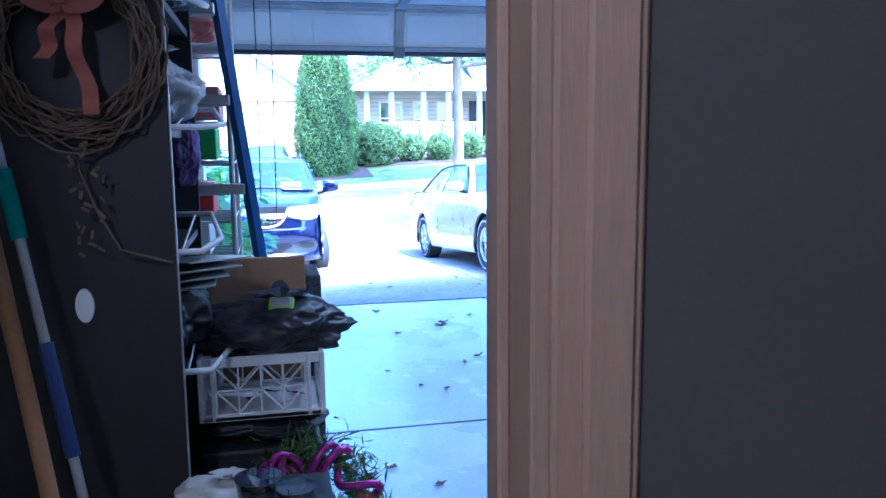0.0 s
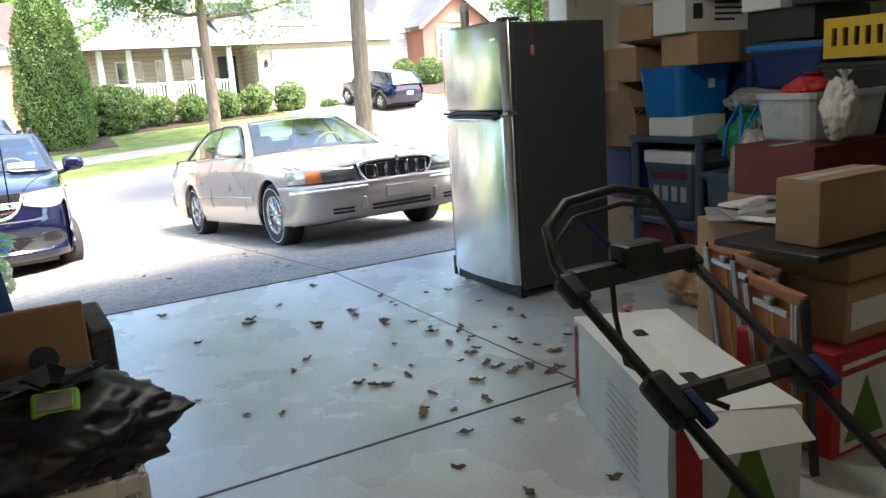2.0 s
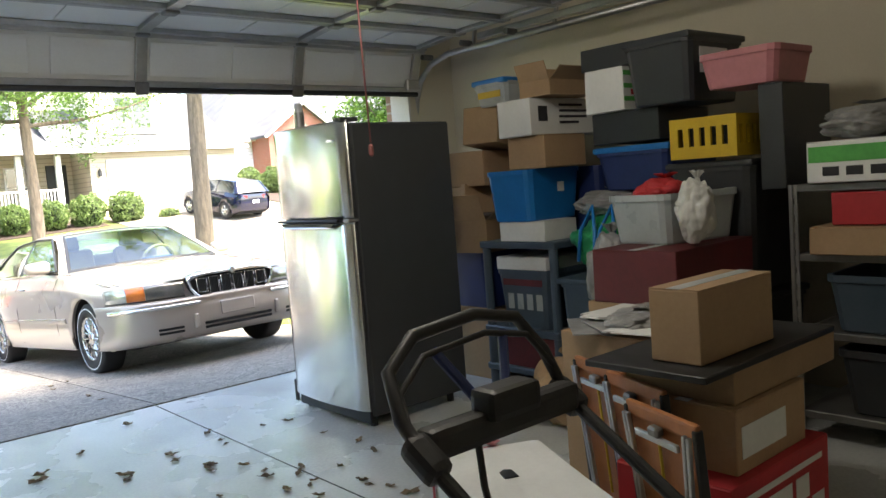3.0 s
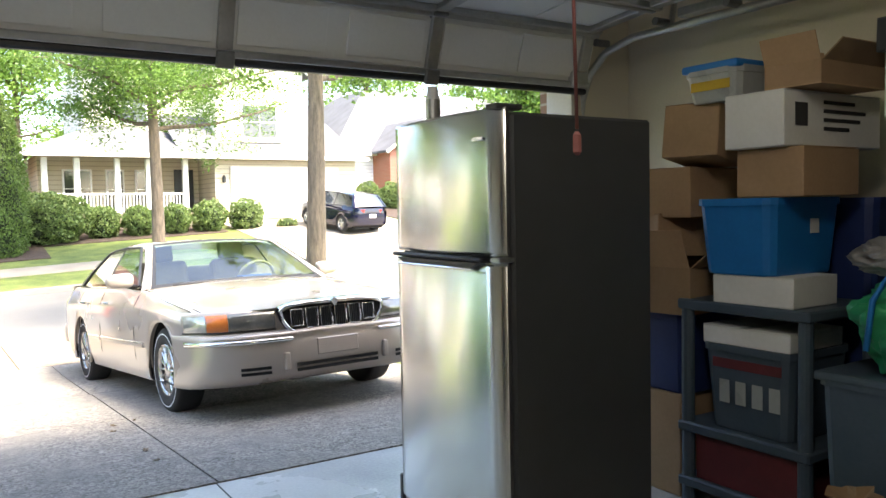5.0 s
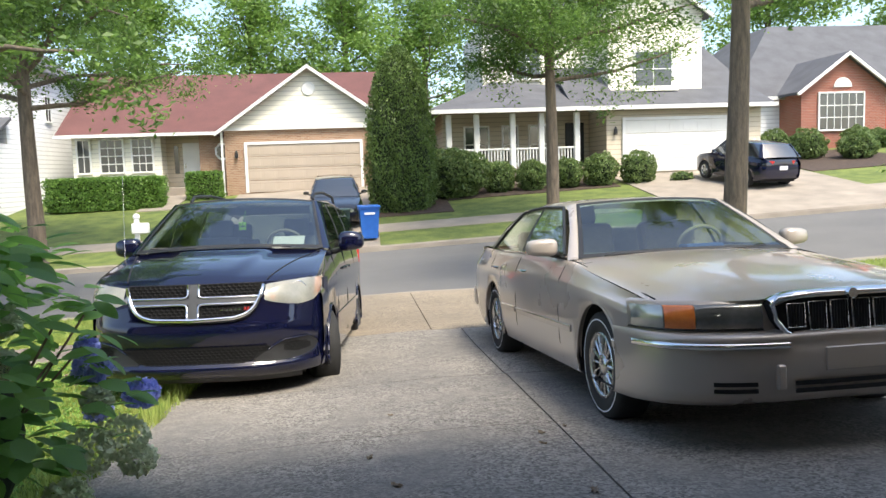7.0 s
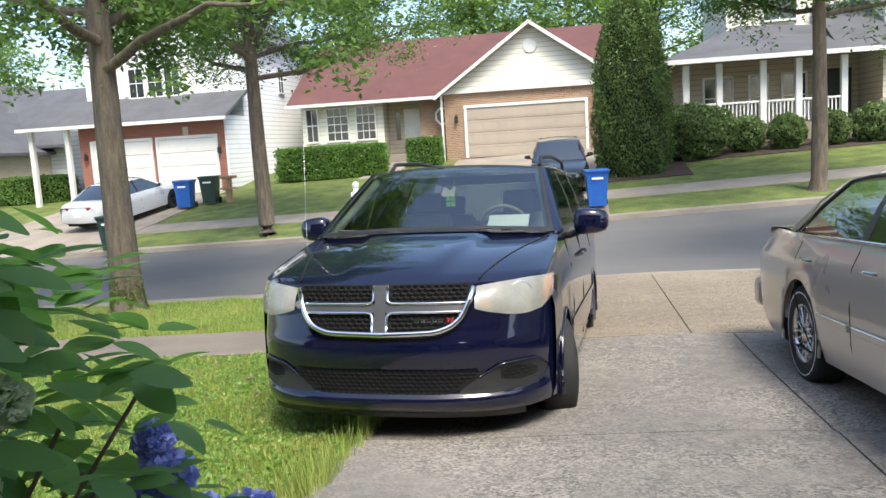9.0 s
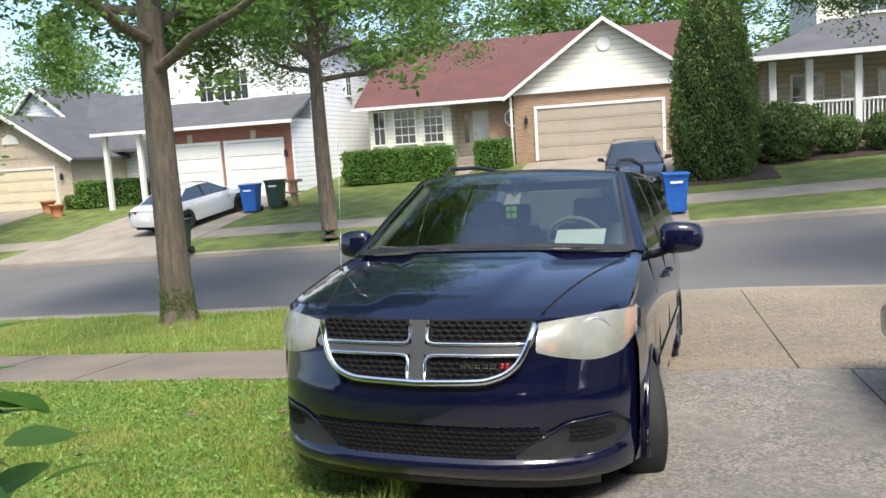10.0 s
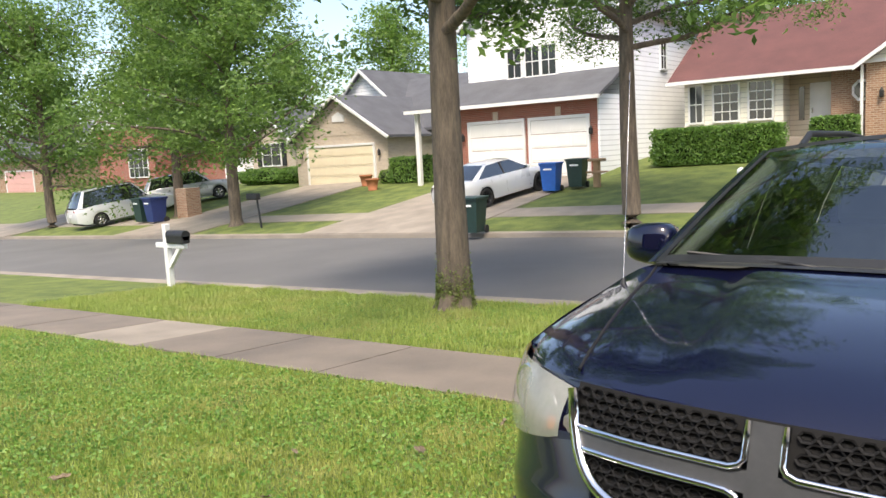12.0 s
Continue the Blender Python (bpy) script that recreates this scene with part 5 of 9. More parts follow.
def garage_door(h, x0, x1, y, z0, z1, mat, frame_mat=None):
    d = new("garage_door")
    d.parent = h
    n = 4
    hz = (z1 - z0) / n
    for i in range(n):
        bm = bmesh.new()
        span(bm, (x0, y - 0.03, z0 + i * hz + 0.008), (x1, y + 0.02, z0 + (i + 1) * hz - 0.008), 0.01)
        k = max(4, int((x1 - x0) / 0.6))
        for j in range(k):
            a = x0 + (x1 - x0) * (j + 0.12) / k
            b = x0 + (x1 - x0) * (j + 0.88) / k
            span(bm, (a, y - 0.042, z0 + i * hz + 0.09), (b, y - 0.028, z0 + (i + 1) * hz - 0.09), 0.006)
        part("panel", bm, mat, d)
    bm = bmesh.new()
    span(bm, (x0 - 0.12, y - 0.07, z0), (x0, y + 0.02, z1 + 0.12))
    span(bm, (x1, y - 0.07, z0), (x1 + 0.12, y + 0.02, z1 + 0.12))
    span(bm, (x0, y - 0.07, z1), (x1, y + 0.02, z1 + 0.12))
    part("door_frame", bm, frame_mat or M_WHITE, d)
    return d


def slab(h, pts, mat, thick=0.14, name="roof"):
    """A roof plane: a thick slab under the given corners."""
    bm = bmesh.new()
    top = [bm.verts.new(p) for p in pts]
    bot = [bm.verts.new((p[0], p[1], p[2] - thick)) for p in pts]
    bm.faces.new(top)
    bm.faces.new(bot[::-1])
    for i in range(len(pts)):
        bm.faces.new((top[i], bot[i], bot[(i + 1) % len(pts)], top[(i + 1) % len(pts)]))
    bmesh.ops.recalc_face_normals(bm, faces=bm.faces)
    return part(name, bm, mat, h)


def bar(h, a, b, w, mat, name="fascia"):
    return part(name, strip(bmesh.new(), [a, b], w), mat, h)


def wall(h, lo, hi, mat):
    return part("wall", span_bm(lo, hi), mat, h)


def gable(h, x0, x1, y, z, xa, za, mat, depth=0.2):
    """The triangle under a gable that faces -y."""
    return part("gable", extrude_poly(bmesh.new(), [(x0, z), (x1, z), (xa, za)], 1, y, y + depth), mat, h)


def gable_roof_y(h, x0, x1, y0, y1, z, xa, za, mat, over=0.35):
    """Two slopes with the ridge along y, and white verge boards at the front."""
    k0 = (za - z) / (xa - x0)
    k1 = (za - z) / (x1 - xa)
    slab(h, [(x0 - over, y0 - over, z - over * k0), (xa, y0 - over, za), (xa, y1, za), (x0 - over, y1, z - over * k0)], mat)
    slab(h, [(xa, y0 - over, za), (x1 + over, y0 - over, z - over * k1), (x1 + over, y1, z - over * k1), (xa, y1, za)], mat)
    bar(h, (x0 - over, y0 - over - 0.03, z - over * k0 - 0.1), (xa, y0 - over - 0.03, za - 0.1), 0.13, M_WHITE, "verge_board")
    bar(h, (xa, y0 - over - 0.036, za - 0.1), (x1 + over, y0 - over - 0.036, z - over * k1 - 0.1), 0.13, M_WHITE, "verge_board")


def wall_lamp(h, x, y, z):
    bm = bmesh.new()
    add_box(bm, (0.14, 0.14, 0.26), (x, y - 0.1, z), None, 0.03)
    add_rod(bm, (x, y - 0.1, z + 0.13), (x, y - 0.1, z + 0.22), 0.06, 0.01, 8)
    part("wall_lamp", bm, M_BLACK, h)


# the ranch house with the maroon roof
h = thing("house", "single-storey tan brick house with a maroon shingle roof", "house")
wall(h, (-4.9, 33.0, 0.2), (2.5, 41, 3.45), M_BRICK_TAN)
gable(h, -4.95, 2.55, 32.98, 3.45, -1.2, 6.0, M_SIDE_CREAM)
gable_roof_y(h, -4.9, 2.5, 33.0, 41.0, 3.55, -1.2, 6.12, M_SHINGLE_RED)
bar(h, (-4.95, 32.93, 3.42), (2.5, 32.93, 3.42), 0.12, M_WHITE, "trim")
wall(h, (-12.0, 35.0, -0.3), (-8.1, 44, 3.5), M_SIDE_CREAM)
wall(h, (-8.1, 36.0, -0.3), (-6.3, 44, 3.5), M_SIDE_CREAM)
wall(h, (-6.4, 35.0, -0.3), (-4.9, 44, 3.5), M_BRICK_TAN)
slab(h, [(-12.5, 34.4, 3.45), (-4.6, 34.4, 3.45), (-4.0, 39.6, 6.6), (-12.5, 39.6, 6.6)], M_SHINGLE_RED)
slab(h, [(-12.5, 39.6, 6.6), (3.6, 39.6, 6.6), (3.6, 45, 3.4), (-12.5, 45, 3.4)], M_SHINGLE_RED)
slab(h, [(-4.6, 36.2, 4.55), (3.6, 36.2, 4.55), (3.6, 39.6, 6.6), (-4.6, 39.6, 6.6)], M_SHINGLE_RED)
bar(h, (-12.5, 34.36, 3.36), (-4.7, 34.36, 3.36), 0.14, M_WHITE, "gutter")
bar(h, (-5.0, 32.9, 0.4), (-5.0, 32.9, 3.3), 0.09, M_WHITE, "downpipe")
window(h, -11.75, -11.25, 34.98, 1.75, 3.2)
window(h, -10.75, -9.8, 34.98, 1.75, 3.2, 3, 4)
window(h, -9.35, -8.5, 34.98, 1.75, 3.2, 3, 4)
d = new("front_door")
d.parent = h
part("door_leaf", span_bm((-7.35, 35.93, 1.0), (-6.45, 35.99, 3.02), 0.01), M_WHITE, d)
part("side_light", span_bm((-7.75, 35.95, 1.6), (-7.55, 35.99, 2.9)), M_WINDOW, d)
part("handle", box_bm((0.05, 0.06, 0.2), (-7.25, 35.9, 1.95), None, 0.01), M_ALLOY, d)
wall(h, (-8.1, 35.99, 0.5), (-6.4, 36.02, 3.4), M_SIDE_TAN)
part("doorstep", span_bm((-8.0, 34.3, 0.2), (-6.2, 36.0, 0.97), 0.02), M_WALK, h)
garage_door(h, -3.95, 0.95, 32.98, 0.66, 2.74, M_DOOR_TAN)
wall_lamp(h, -4.4, 32.98, 2.3)
bm = bmesh.new()
bmesh.ops.create_cone(bm, cap_ends=True, segments=20, radius1=0.3, radius2=0.27, depth=0.06, matrix=pose(-1.2, 32.95, 5.1, 90))
part("gable_vent", bm, M_WHITE, h)

w = new("window")
w.parent = h
ring8 = [(-5.35 + 0.36 * math.cos(a), 2.55 + 0.42 * math.sin(a)) for a in steps(math.pi / 8, math.pi / 8 + math.tau, 8)[:-1]]
part("window_frame", extrude_poly(bmesh.new(), ring8, 1, 34.93, 35.0), M_WHITE, w)
part("pane", extrude_poly(bmesh.new(), [(-5.35 + (x + 5.35) * 0.74, 2.55 + (z - 2.55) * 0.74) for x, z in ring8], 1, 34.915, 34.93), M_WINDOW, w)

# the white two-storey house with two garage doors
h = thing("house", "white sided two-storey house with a red brick garage front", "house")
wall(h, (-20.1, 30.0, -1.0), (-13.5, 31.9, 2.92), M_BRICK_RED)
wall(h, (-13.5, 29.98, -1.0), (-13.42, 41, 3.0), M_SIDE_WHITE)
wall(h, (-20.8, 31.9, -1.0), (-13.44, 41, 6.6), M_SIDE_WHITE)
gable(h, -20.8, -13.44, 31.88, 6.6, -17.1, 9.3, M_SIDE_WHITE)
gable_roof_y(h, -20.8, -13.44, 31.9, 41, 6.65, -17.1, 9.4, M_SHINGLE_GREY)
slab(h, [(-22.6, 29.5, 2.95), (-13.2, 29.5, 2.95), (-13.2, 31.9, 4.1), (-22.6, 31.9, 4.1)], M_SHINGLE_GREY)
bar(h, (-22.6, 29.46, 2.87), (-13.2, 29.46, 2.87), 0.14, M_WHITE, "gutter")
wall(h, (-22.3, 32.5, -1.0), (-20.8, 38, 3.0), M_SIDE_WHITE)
for x in (-22.2, -20.5):
    part("porch_post", span_bm((x - 0.1, 29.7, -0.9), (x + 0.1, 29.9, 2.82), 0.015), M_WHITE, h)
garage_door(h, -19.45, -16.85, 29.98, -0.1, 2.15, M_DOOR_WHITE)
garage_door(h, -16.45, -13.95, 29.98, -0.1, 2.15, M_DOOR_WHITE)
for x in (-18.15, -15.2):
    part("keystone", span_bm((x - 0.12, 29.94, 2.28), (x + 0.12, 30.0, 2.62), 0.01), M_BRICK_PALE, h)
for x in (-19.8, -13.75):
    wall_lamp(h, x, 29.98, 1.6)
for x in (-18.3, -17.4, -16.6):
    window(h, x - 0.33, x + 0.33, 31.87, 4.1, 5.3, 2, 2)
window(h, -17.5, -16.7, 31.86, 7.2, 7.7, 1, 1)
w = window(h, 0, 0.6, 0, 4.2, 5.3)
w.matrix_basis = pose(-13.43, 36, 0, 0, 0, 90)
w = window(h, 0, 0.6, 0, 6.0, 6.4, 1, 1)
w.matrix_basis = pose(-13.43, 33.5, 0, 0, 0, 90)

# the pale brick house
h = thing("house", "pale brick house with a slate-blue shingle roof", "house")
wall(h, (-32.7, 32.0, -1.6), (-26.0, 38, 2.2), M_BRICK_PALE)
gable(h, -32.7, -26.0, 31.98, 2.2, -29.3, 4.15, M_BRICK_PALE)
gable_roof_y(h, -32.7, -26.0, 32.0, 38.0, 2.28, -29.3, 4.3, M_SHINGLE_GREY)
wall(h, (-35.0, 36.0, -1.6), (-22.8, 45, 2.3), M_SIDE_WHITE)
slab(h, [(-33.0, 34.6, 2.4), (-22.4, 35.4, 2.4), (-22.4, 40.5, 5.6), (-33.0, 40.5, 5.6)], M_SHINGLE_GREY)
slab(h, [(-33.0, 40.5, 5.6), (-22.4, 40.5, 5.6), (-22.4, 45.5, 2.3), (-33.0, 45.5, 2.3)], M_SHINGLE_GREY)
gable(h, -35.0, -28.5, 37.0, 3.2, -32.0, 6.0, M_SIDE_WHITE)
gable_roof_y(h, -35.2, -28.5, 37.0, 44, 3.2, -32.0, 6.1, M_SHINGLE_GREY)
garage_door(h, -31.7, -26.95, 31.98, -0.45, 1.62, M_DOOR_CREAM)
wall_lamp(h, -32.2, 31.98, 1.2)
wall_lamp(h, -26.5, 31.98, 1.2)
part("gable_vent", extrude_poly(bmesh.new(), [(-29.75, 2.9), (-28.85, 2.9), (-28.9, 3.2), (-29.3, 3.4), (-29.7, 3.2)], 1, 31.93, 32.0), M_WHITE, h)

# the two houses further down
h = thing("house", "brick house with black shutters beside one window", "house")
wall(h, (-41.4, 36.0, -1.8), (-37.3, 42, 2.35), M_BRICK_PALE)
gable(h, -41.4, -37.3, 35.98, 2.35, -39.4, 3.85, M_BRICK_PALE)
gable_roof_y(h, -41.4, -37.3, 36.0, 42.0, 2.42, -39.4, 3.95, M_SHINGLE_GREY)
wall(h, (-52.5, 38.5, -2.0), (-41.4, 46, 2.2), M_BRICK_RED)
slab(h, [(-53, 37.8, 2.3), (-37.0, 37.8, 2.3), (-37.0, 42.5, 4.9), (-53, 42.5, 4.9)], M_SHINGLE_GREY)
window(h, -40.3, -38.6, 35.97, 0.75, 2.1, 2, 2)
for x in (-40.65, -38.25):
    part("shutter", span_bm((x - 0.2, 35.92, 0.7), (x + 0.2, 35.98, 2.15), 0.01), M_BLACK, h)
garage_door(h, -47.5, -42.6, 38.47, -0.9, 1.25, M_DOOR_WHITE)
h = thing("house", "red brick house with a broad white window", "house")
wall(h, (-62.5, 37.0, -2.5), (-54.3, 46, 4.2), M_BRICK_RED)
gable(h, -62.5, -54.3, 36.98, 4.2, -58.4, 6.6, M_SIDE_WHITE)
gable_roof_y(h, -62.5, -54.3, 37, 46, 4.3, -58.4, 6.8, M_SHINGLE_GREY)
window(h, -57.8, -55.2, 36.97, 0.3, 2.4, 4, 3)
h = thing("house", "far house with a pinkish garage door", "house")
wall(h, (-92, 40.0, -3.0), (-77, 50, 2.4), M_BRICK_TAN)
slab(h, [(-93, 39.3, 2.4), (-76, 39.3, 2.4), (-76, 45, 5.8), (-93, 45, 5.8)], M_SHINGLE_GREY)
garage_door(h, -86.5, -80.5, 39.97, -1.5, 1.2, M_DOORPINK)

# the tan two-storey house with a porch
h = thing("house", "tan sided two-storey house with a white railed porch", "house")
wall(h, (11.2, 30.0, 0.6), (17.9, 38, 3.72), M_SIDE_TAN)
wall(h, (4.6, 32.6, 0.6), (11.2, 40, 3.9), M_SIDE_TAN)
garage_door(h, 11.98, 16.85, 29.98, 1.05, 3.2, M_DOOR_WHITE)
wall_lamp(h, 11.55, 29.98, 2.75)
slab(h, [(11.0, 29.5, 3.78), (18.3, 29.5, 3.78), (18.3, 32.0, 4.75), (11.0, 32.0, 4.75)], M_SHINGLE_GREY)
slab(h, [(15.8, 32.0, 4.75), (18.3, 32.0, 4.75), (18.3, 37.0, 7.3), (15.8, 37.0, 7.3)], M_SHINGLE_GREY)
bar(h, (3.7, 29.46, 3.7), (18.3, 29.46, 3.7), 0.16, M_WHITE, "gutter")
wall(h, (11.8, 31.6, 4.0), (16.0, 40, 7.9), M_SIDE_CREAM)
gable(h, 11.8, 16.0, 31.58, 7.9, 13.9, 9.4, M_SIDE_CREAM)
gable_roof_y(h, 11.8, 16.0, 31.6, 40, 8.0, 13.9, 9.5, M_SHINGLE_GREY)
wall(h, (6.6, 33.6, 3.8), (11.8, 40, 7.9), M_SIDE_CREAM)
slab(h, [(6.2, 33.1, 7.9), (11.9, 33.1, 7.9), (11.9, 37, 9.6), (6.2, 37, 9.6)], M_SHINGLE_GREY)
gable(h, 7.2, 9.9, 33.4, 7.6, 8.55, 9.1, M_SIDE_CREAM)
window(h, 8.0, 9.2, 33.55, 5.4, 6.9)
window(h, 13.0, 14.6, 31.57, 4.75, 6.2, 2, 2)
part("flower_box", span_bm((12.8, 31.2, 4.5), (14.8, 31.6, 4.68), 0.02), M_SIDE_CREAM, h)
# porch: floor, posts, rail, hipped roof
part("porch_floor", span_bm((4.3, 29.9, 0.7), (11.2, 32.6, 1.35), 0.02), M_WALK, h)
PX = [4.6, 5.75, 7.25, 8.45, 9.95]
for x in PX:
    part("porch_post", span_bm((x - 0.11, 29.95, 1.35), (x + 0.11, 30.17, 3.6), 0.015), M_WHITE, h)
for a, b in zip(PX, PX[1:]):
    rail = part("railing", span_bm((a + 0.11, 30.0, 2.12), (b - 0.11, 30.1, 2.2), 0.01), M_WHITE, h)
    for i in range(int((b - a - 0.2) / 0.13)):
        part("baluster", span_bm((a + 0.18 + i * 0.13, 30.03, 1.42), (a + 0.225 + i * 0.13, 30.07, 2.12)), M_WHITE, rail)
slab(h, [(3.7, 29.5, 3.78), (11.2, 29.5, 3.78), (11.2, 32.8, 4.9), (6.9, 32.8, 5.2)], M_SHINGLE_GREY)
slab(h, [(3.7, 29.5, 3.78), (6.9, 32.8, 5.2), (6.9, 36.5, 5.2), (3.7, 37, 3.78)], M_SHINGLE_GREY)
slab(h, [(9.8, 30.6, 4.15), (11.8, 30.6, 4.2), (11.8, 33.7, 5.9), (9.8, 33.7, 5.9)], M_SHINGLE_GREY, 0.1)
window(h, 5.6, 6.6, 32.58, 1.7, 3.2)
window(h, 7.3, 7.9, 32.58, 1.6, 3.2, 1, 2)
window(h, 8.5, 9.3, 32.58, 1.6, 3.2, 2, 2)
part("front_door", span_bm((10.1, 32.53, 1.36), (10.95, 32.6, 3.3), 0.01), M_BLACK, h)

# the red brick gabled house
h = thing("house", "red brick gabled house with a grey roof", "house")
wall(h, (22.0, 34.0, 1.0), (26.3, 40, 4.75), M_BRICK_RED)
gable(h, 22.0, 26.3, 33.98, 4.75, 24.15, 6.25, M_BRICK_RED)
gable_roof_y(h, 22.0, 26.3, 34.0, 40, 4.8, 24.15, 6.4, M_SHINGLE_GREY)
wall(h, (19.9, 36.0, 1.0), (34.0, 52, 4.6), M_SIDE_WHITE)
slab(h, [(19.3, 35.6, 4.5), (35.0, 35.6, 4.5), (35.0, 42, 9.0), (24.5, 42, 9.0)], M_SHINGLE_GREY)
slab(h, [(19.3, 35.6, 4.5), (24.5, 42, 9.0), (24.5, 46, 9.0), (19.3, 52, 4.5)], M_SHINGLE_GREY)
bar(h, (19.3, 35.56, 4.42), (35.0, 35.56, 4.42), 0.16, M_WHITE, "gutter")
window(h, 22.9, 25.1, 33.97, 2.75, 4.45, 6, 3)
part("arch_window", extrude_poly(bmesh.new(), [(23.6 + 0.45 - 0.45 * math.cos(a), 4.75 + 0.45 * math.sin(a)) for a in steps(0, math.pi, 10)], 1, 33.92, 34.0), M_WHITE, h)
part("front_door", span_bm((27.3, 35.85, 2.0), (28.3, 35.92, 4.1), 0.01), M_RED, h)

# far driveways and paths
for x0, x1, y1, lab in ((-4.4, 1.5, 33.0, "pale concrete drive to the tan garage"), (-19.9, -13.5, 30.0, "pale concrete drive to the white garage"), (-32.0, -26.6, 32.0, "dark drive to the pale brick garage"), (-48, -42.4, 38.4, "drive to the further garage"), (11.4, 18.6, 30.0, "pale concrete drive to the porch house"), (-8.0, -6.6, 34.3, "narrow concrete path to the front door")):
    y0 = 20.4 if x1 - x0 > 2 else 30.0
    sheet("driveway", steps(x0, x1, 4), [y0, 21.2] + steps(22, y1, 8) if y0 < 25 else steps(y0, y1, 4), 0.035, M_WALK, lab, "driveway", 0.3)
for x0, x1, y0, y1, lab in ((4.0, 11.0, 27.6, 30.0, "dark mulch bed below the porch shrubs"), (1.0, 4.2, 25.2, 28.4, "brown mulch round the clipped column tree"), (18.8, 24, 27.5, 33, "mulch bed with low shrubs")):
    sheet("ground", steps(x0, x1, 5), steps(y0, y1, 5), 0.03, M_MULCH, lab, "flower bed", 0.1)


# ---- plants ----
def leaf_mat(name, a, b, glow=0.35):
    """Leaf: diffuse with some light passing through, each island its own shade."""
    m = bpy.data.materials.new(name)
    m.use_nodes = True
    n, l = m.node_tree.nodes, m.node_tree.links
    bs = n["Principled BSDF"]
    geo = n.new("ShaderNodeNewGeometry")
    mix = n.new("ShaderNodeMix")
    mix.data_type = 'RGBA'
    mix.inputs[6].default_value, mix.inputs[7].default_value = (*a, 1), (*b, 1)
    l.new(geo.outputs["Random Per Island"], mix.inputs[0])
    l.new(mix.outputs[2], bs.inputs["Base Color"])
    bs.inputs["Roughness"].default_value = 0.5
    tr = n.new("ShaderNodeBsdfTranslucent")
    hv = n.new("ShaderNodeHueSaturation")
    hv.inputs["Value"].default_value = 1.6
    l.new(mix.outputs[2], hv.inputs["Color"])
    l.new(hv.outputs[0], tr.inputs[0])
    mx = n.new("ShaderNodeMixShader")
    mx.inputs[0].default_value = glow
    l.new(bs.outputs[0], mx.inputs[1])
    l.new(tr.outputs[0], mx.inputs[2])
    l.new(mx.outputs[0], n["Material Output"].inputs[0])
    return m


M_OAK = leaf_mat("oak_leaf", (0.055, 0.11, 0.024), (0.155, 0.26, 0.052), 0.42)
M_FARLEAF = leaf_mat("far_leaf", (0.10, 0.18, 0.04), (0.21, 0.33, 0.07), 0.42)
M_MIDLEAF = leaf_mat("street_leaf", (0.075, 0.14, 0.03), (0.175, 0.285, 0.06), 0.42)
M_CYPRESS = leaf_mat("cypress_leaf", (0.06, 0.11, 0.025), (0.15, 0.23, 0.055), 0.25)
M_HEDGE = leaf_mat("hedge_leaf", (0.07, 0.15, 0.03), (0.20, 0.34, 0.07), 0.35)
M_SHRUB = leaf_mat("shrub_leaf", (0.075, 0.13, 0.04), (0.20, 0.27, 0.09), 0.3)
M_HYDR = leaf_mat("hydrangea_leaf", (0.07, 0.17, 0.035), (0.22, 0.40, 0.085), 0.42)
# near-black fill: paints the shade deep in foliage and blocks light through it
M_SHADECORE = surf("shade_core", (0.02, 0.035, 0.012), (0.01, 0.018, 0.006), 4, 0.95, 0, 0.5, 30)
M_BLADE = leaf_mat("grass_blade", (0.17, 0.25, 0.045), (0.42, 0.48, 0.13), 0.35)
# yellowed patches in the lawn
gn, gk = M_BLADE.node_tree.nodes, M_BLADE.node_tree.links
gtc = gn.new("ShaderNodeTexCoord")
gnz = gn.new("ShaderNodeTexNoise")
gnz.inputs["Scale"].default_value, gnz.inputs["Detail"].default_value = 1.3, 5
gk.new(gtc.outputs["Object"], gnz.inputs["Vector"])
gmr = gn.new("ShaderNodeMapRange")
gmr.inputs["From Min"].default_value, gmr.inputs["From Max"].default_value = 0.5, 0.7
gmr.inputs["To Max"].default_value = 0.75
gk.new(gnz.outputs["Fac"], gmr.inputs["Value"])
gmx = gn.new("ShaderNodeMix")
gmx.data_type = 'RGBA'
gmx.inputs[7].default_value = (0.46, 0.40, 0.15, 1)
gk.new(gmr.outputs[0], gmx.inputs[0])
gk.new(gn["Principled BSDF"].inputs["Base Color"].links[0].from_socket, gmx.inputs[6])
gk.new(gmx.outputs[2], gn["Principled BSDF"].inputs["Base Color"])


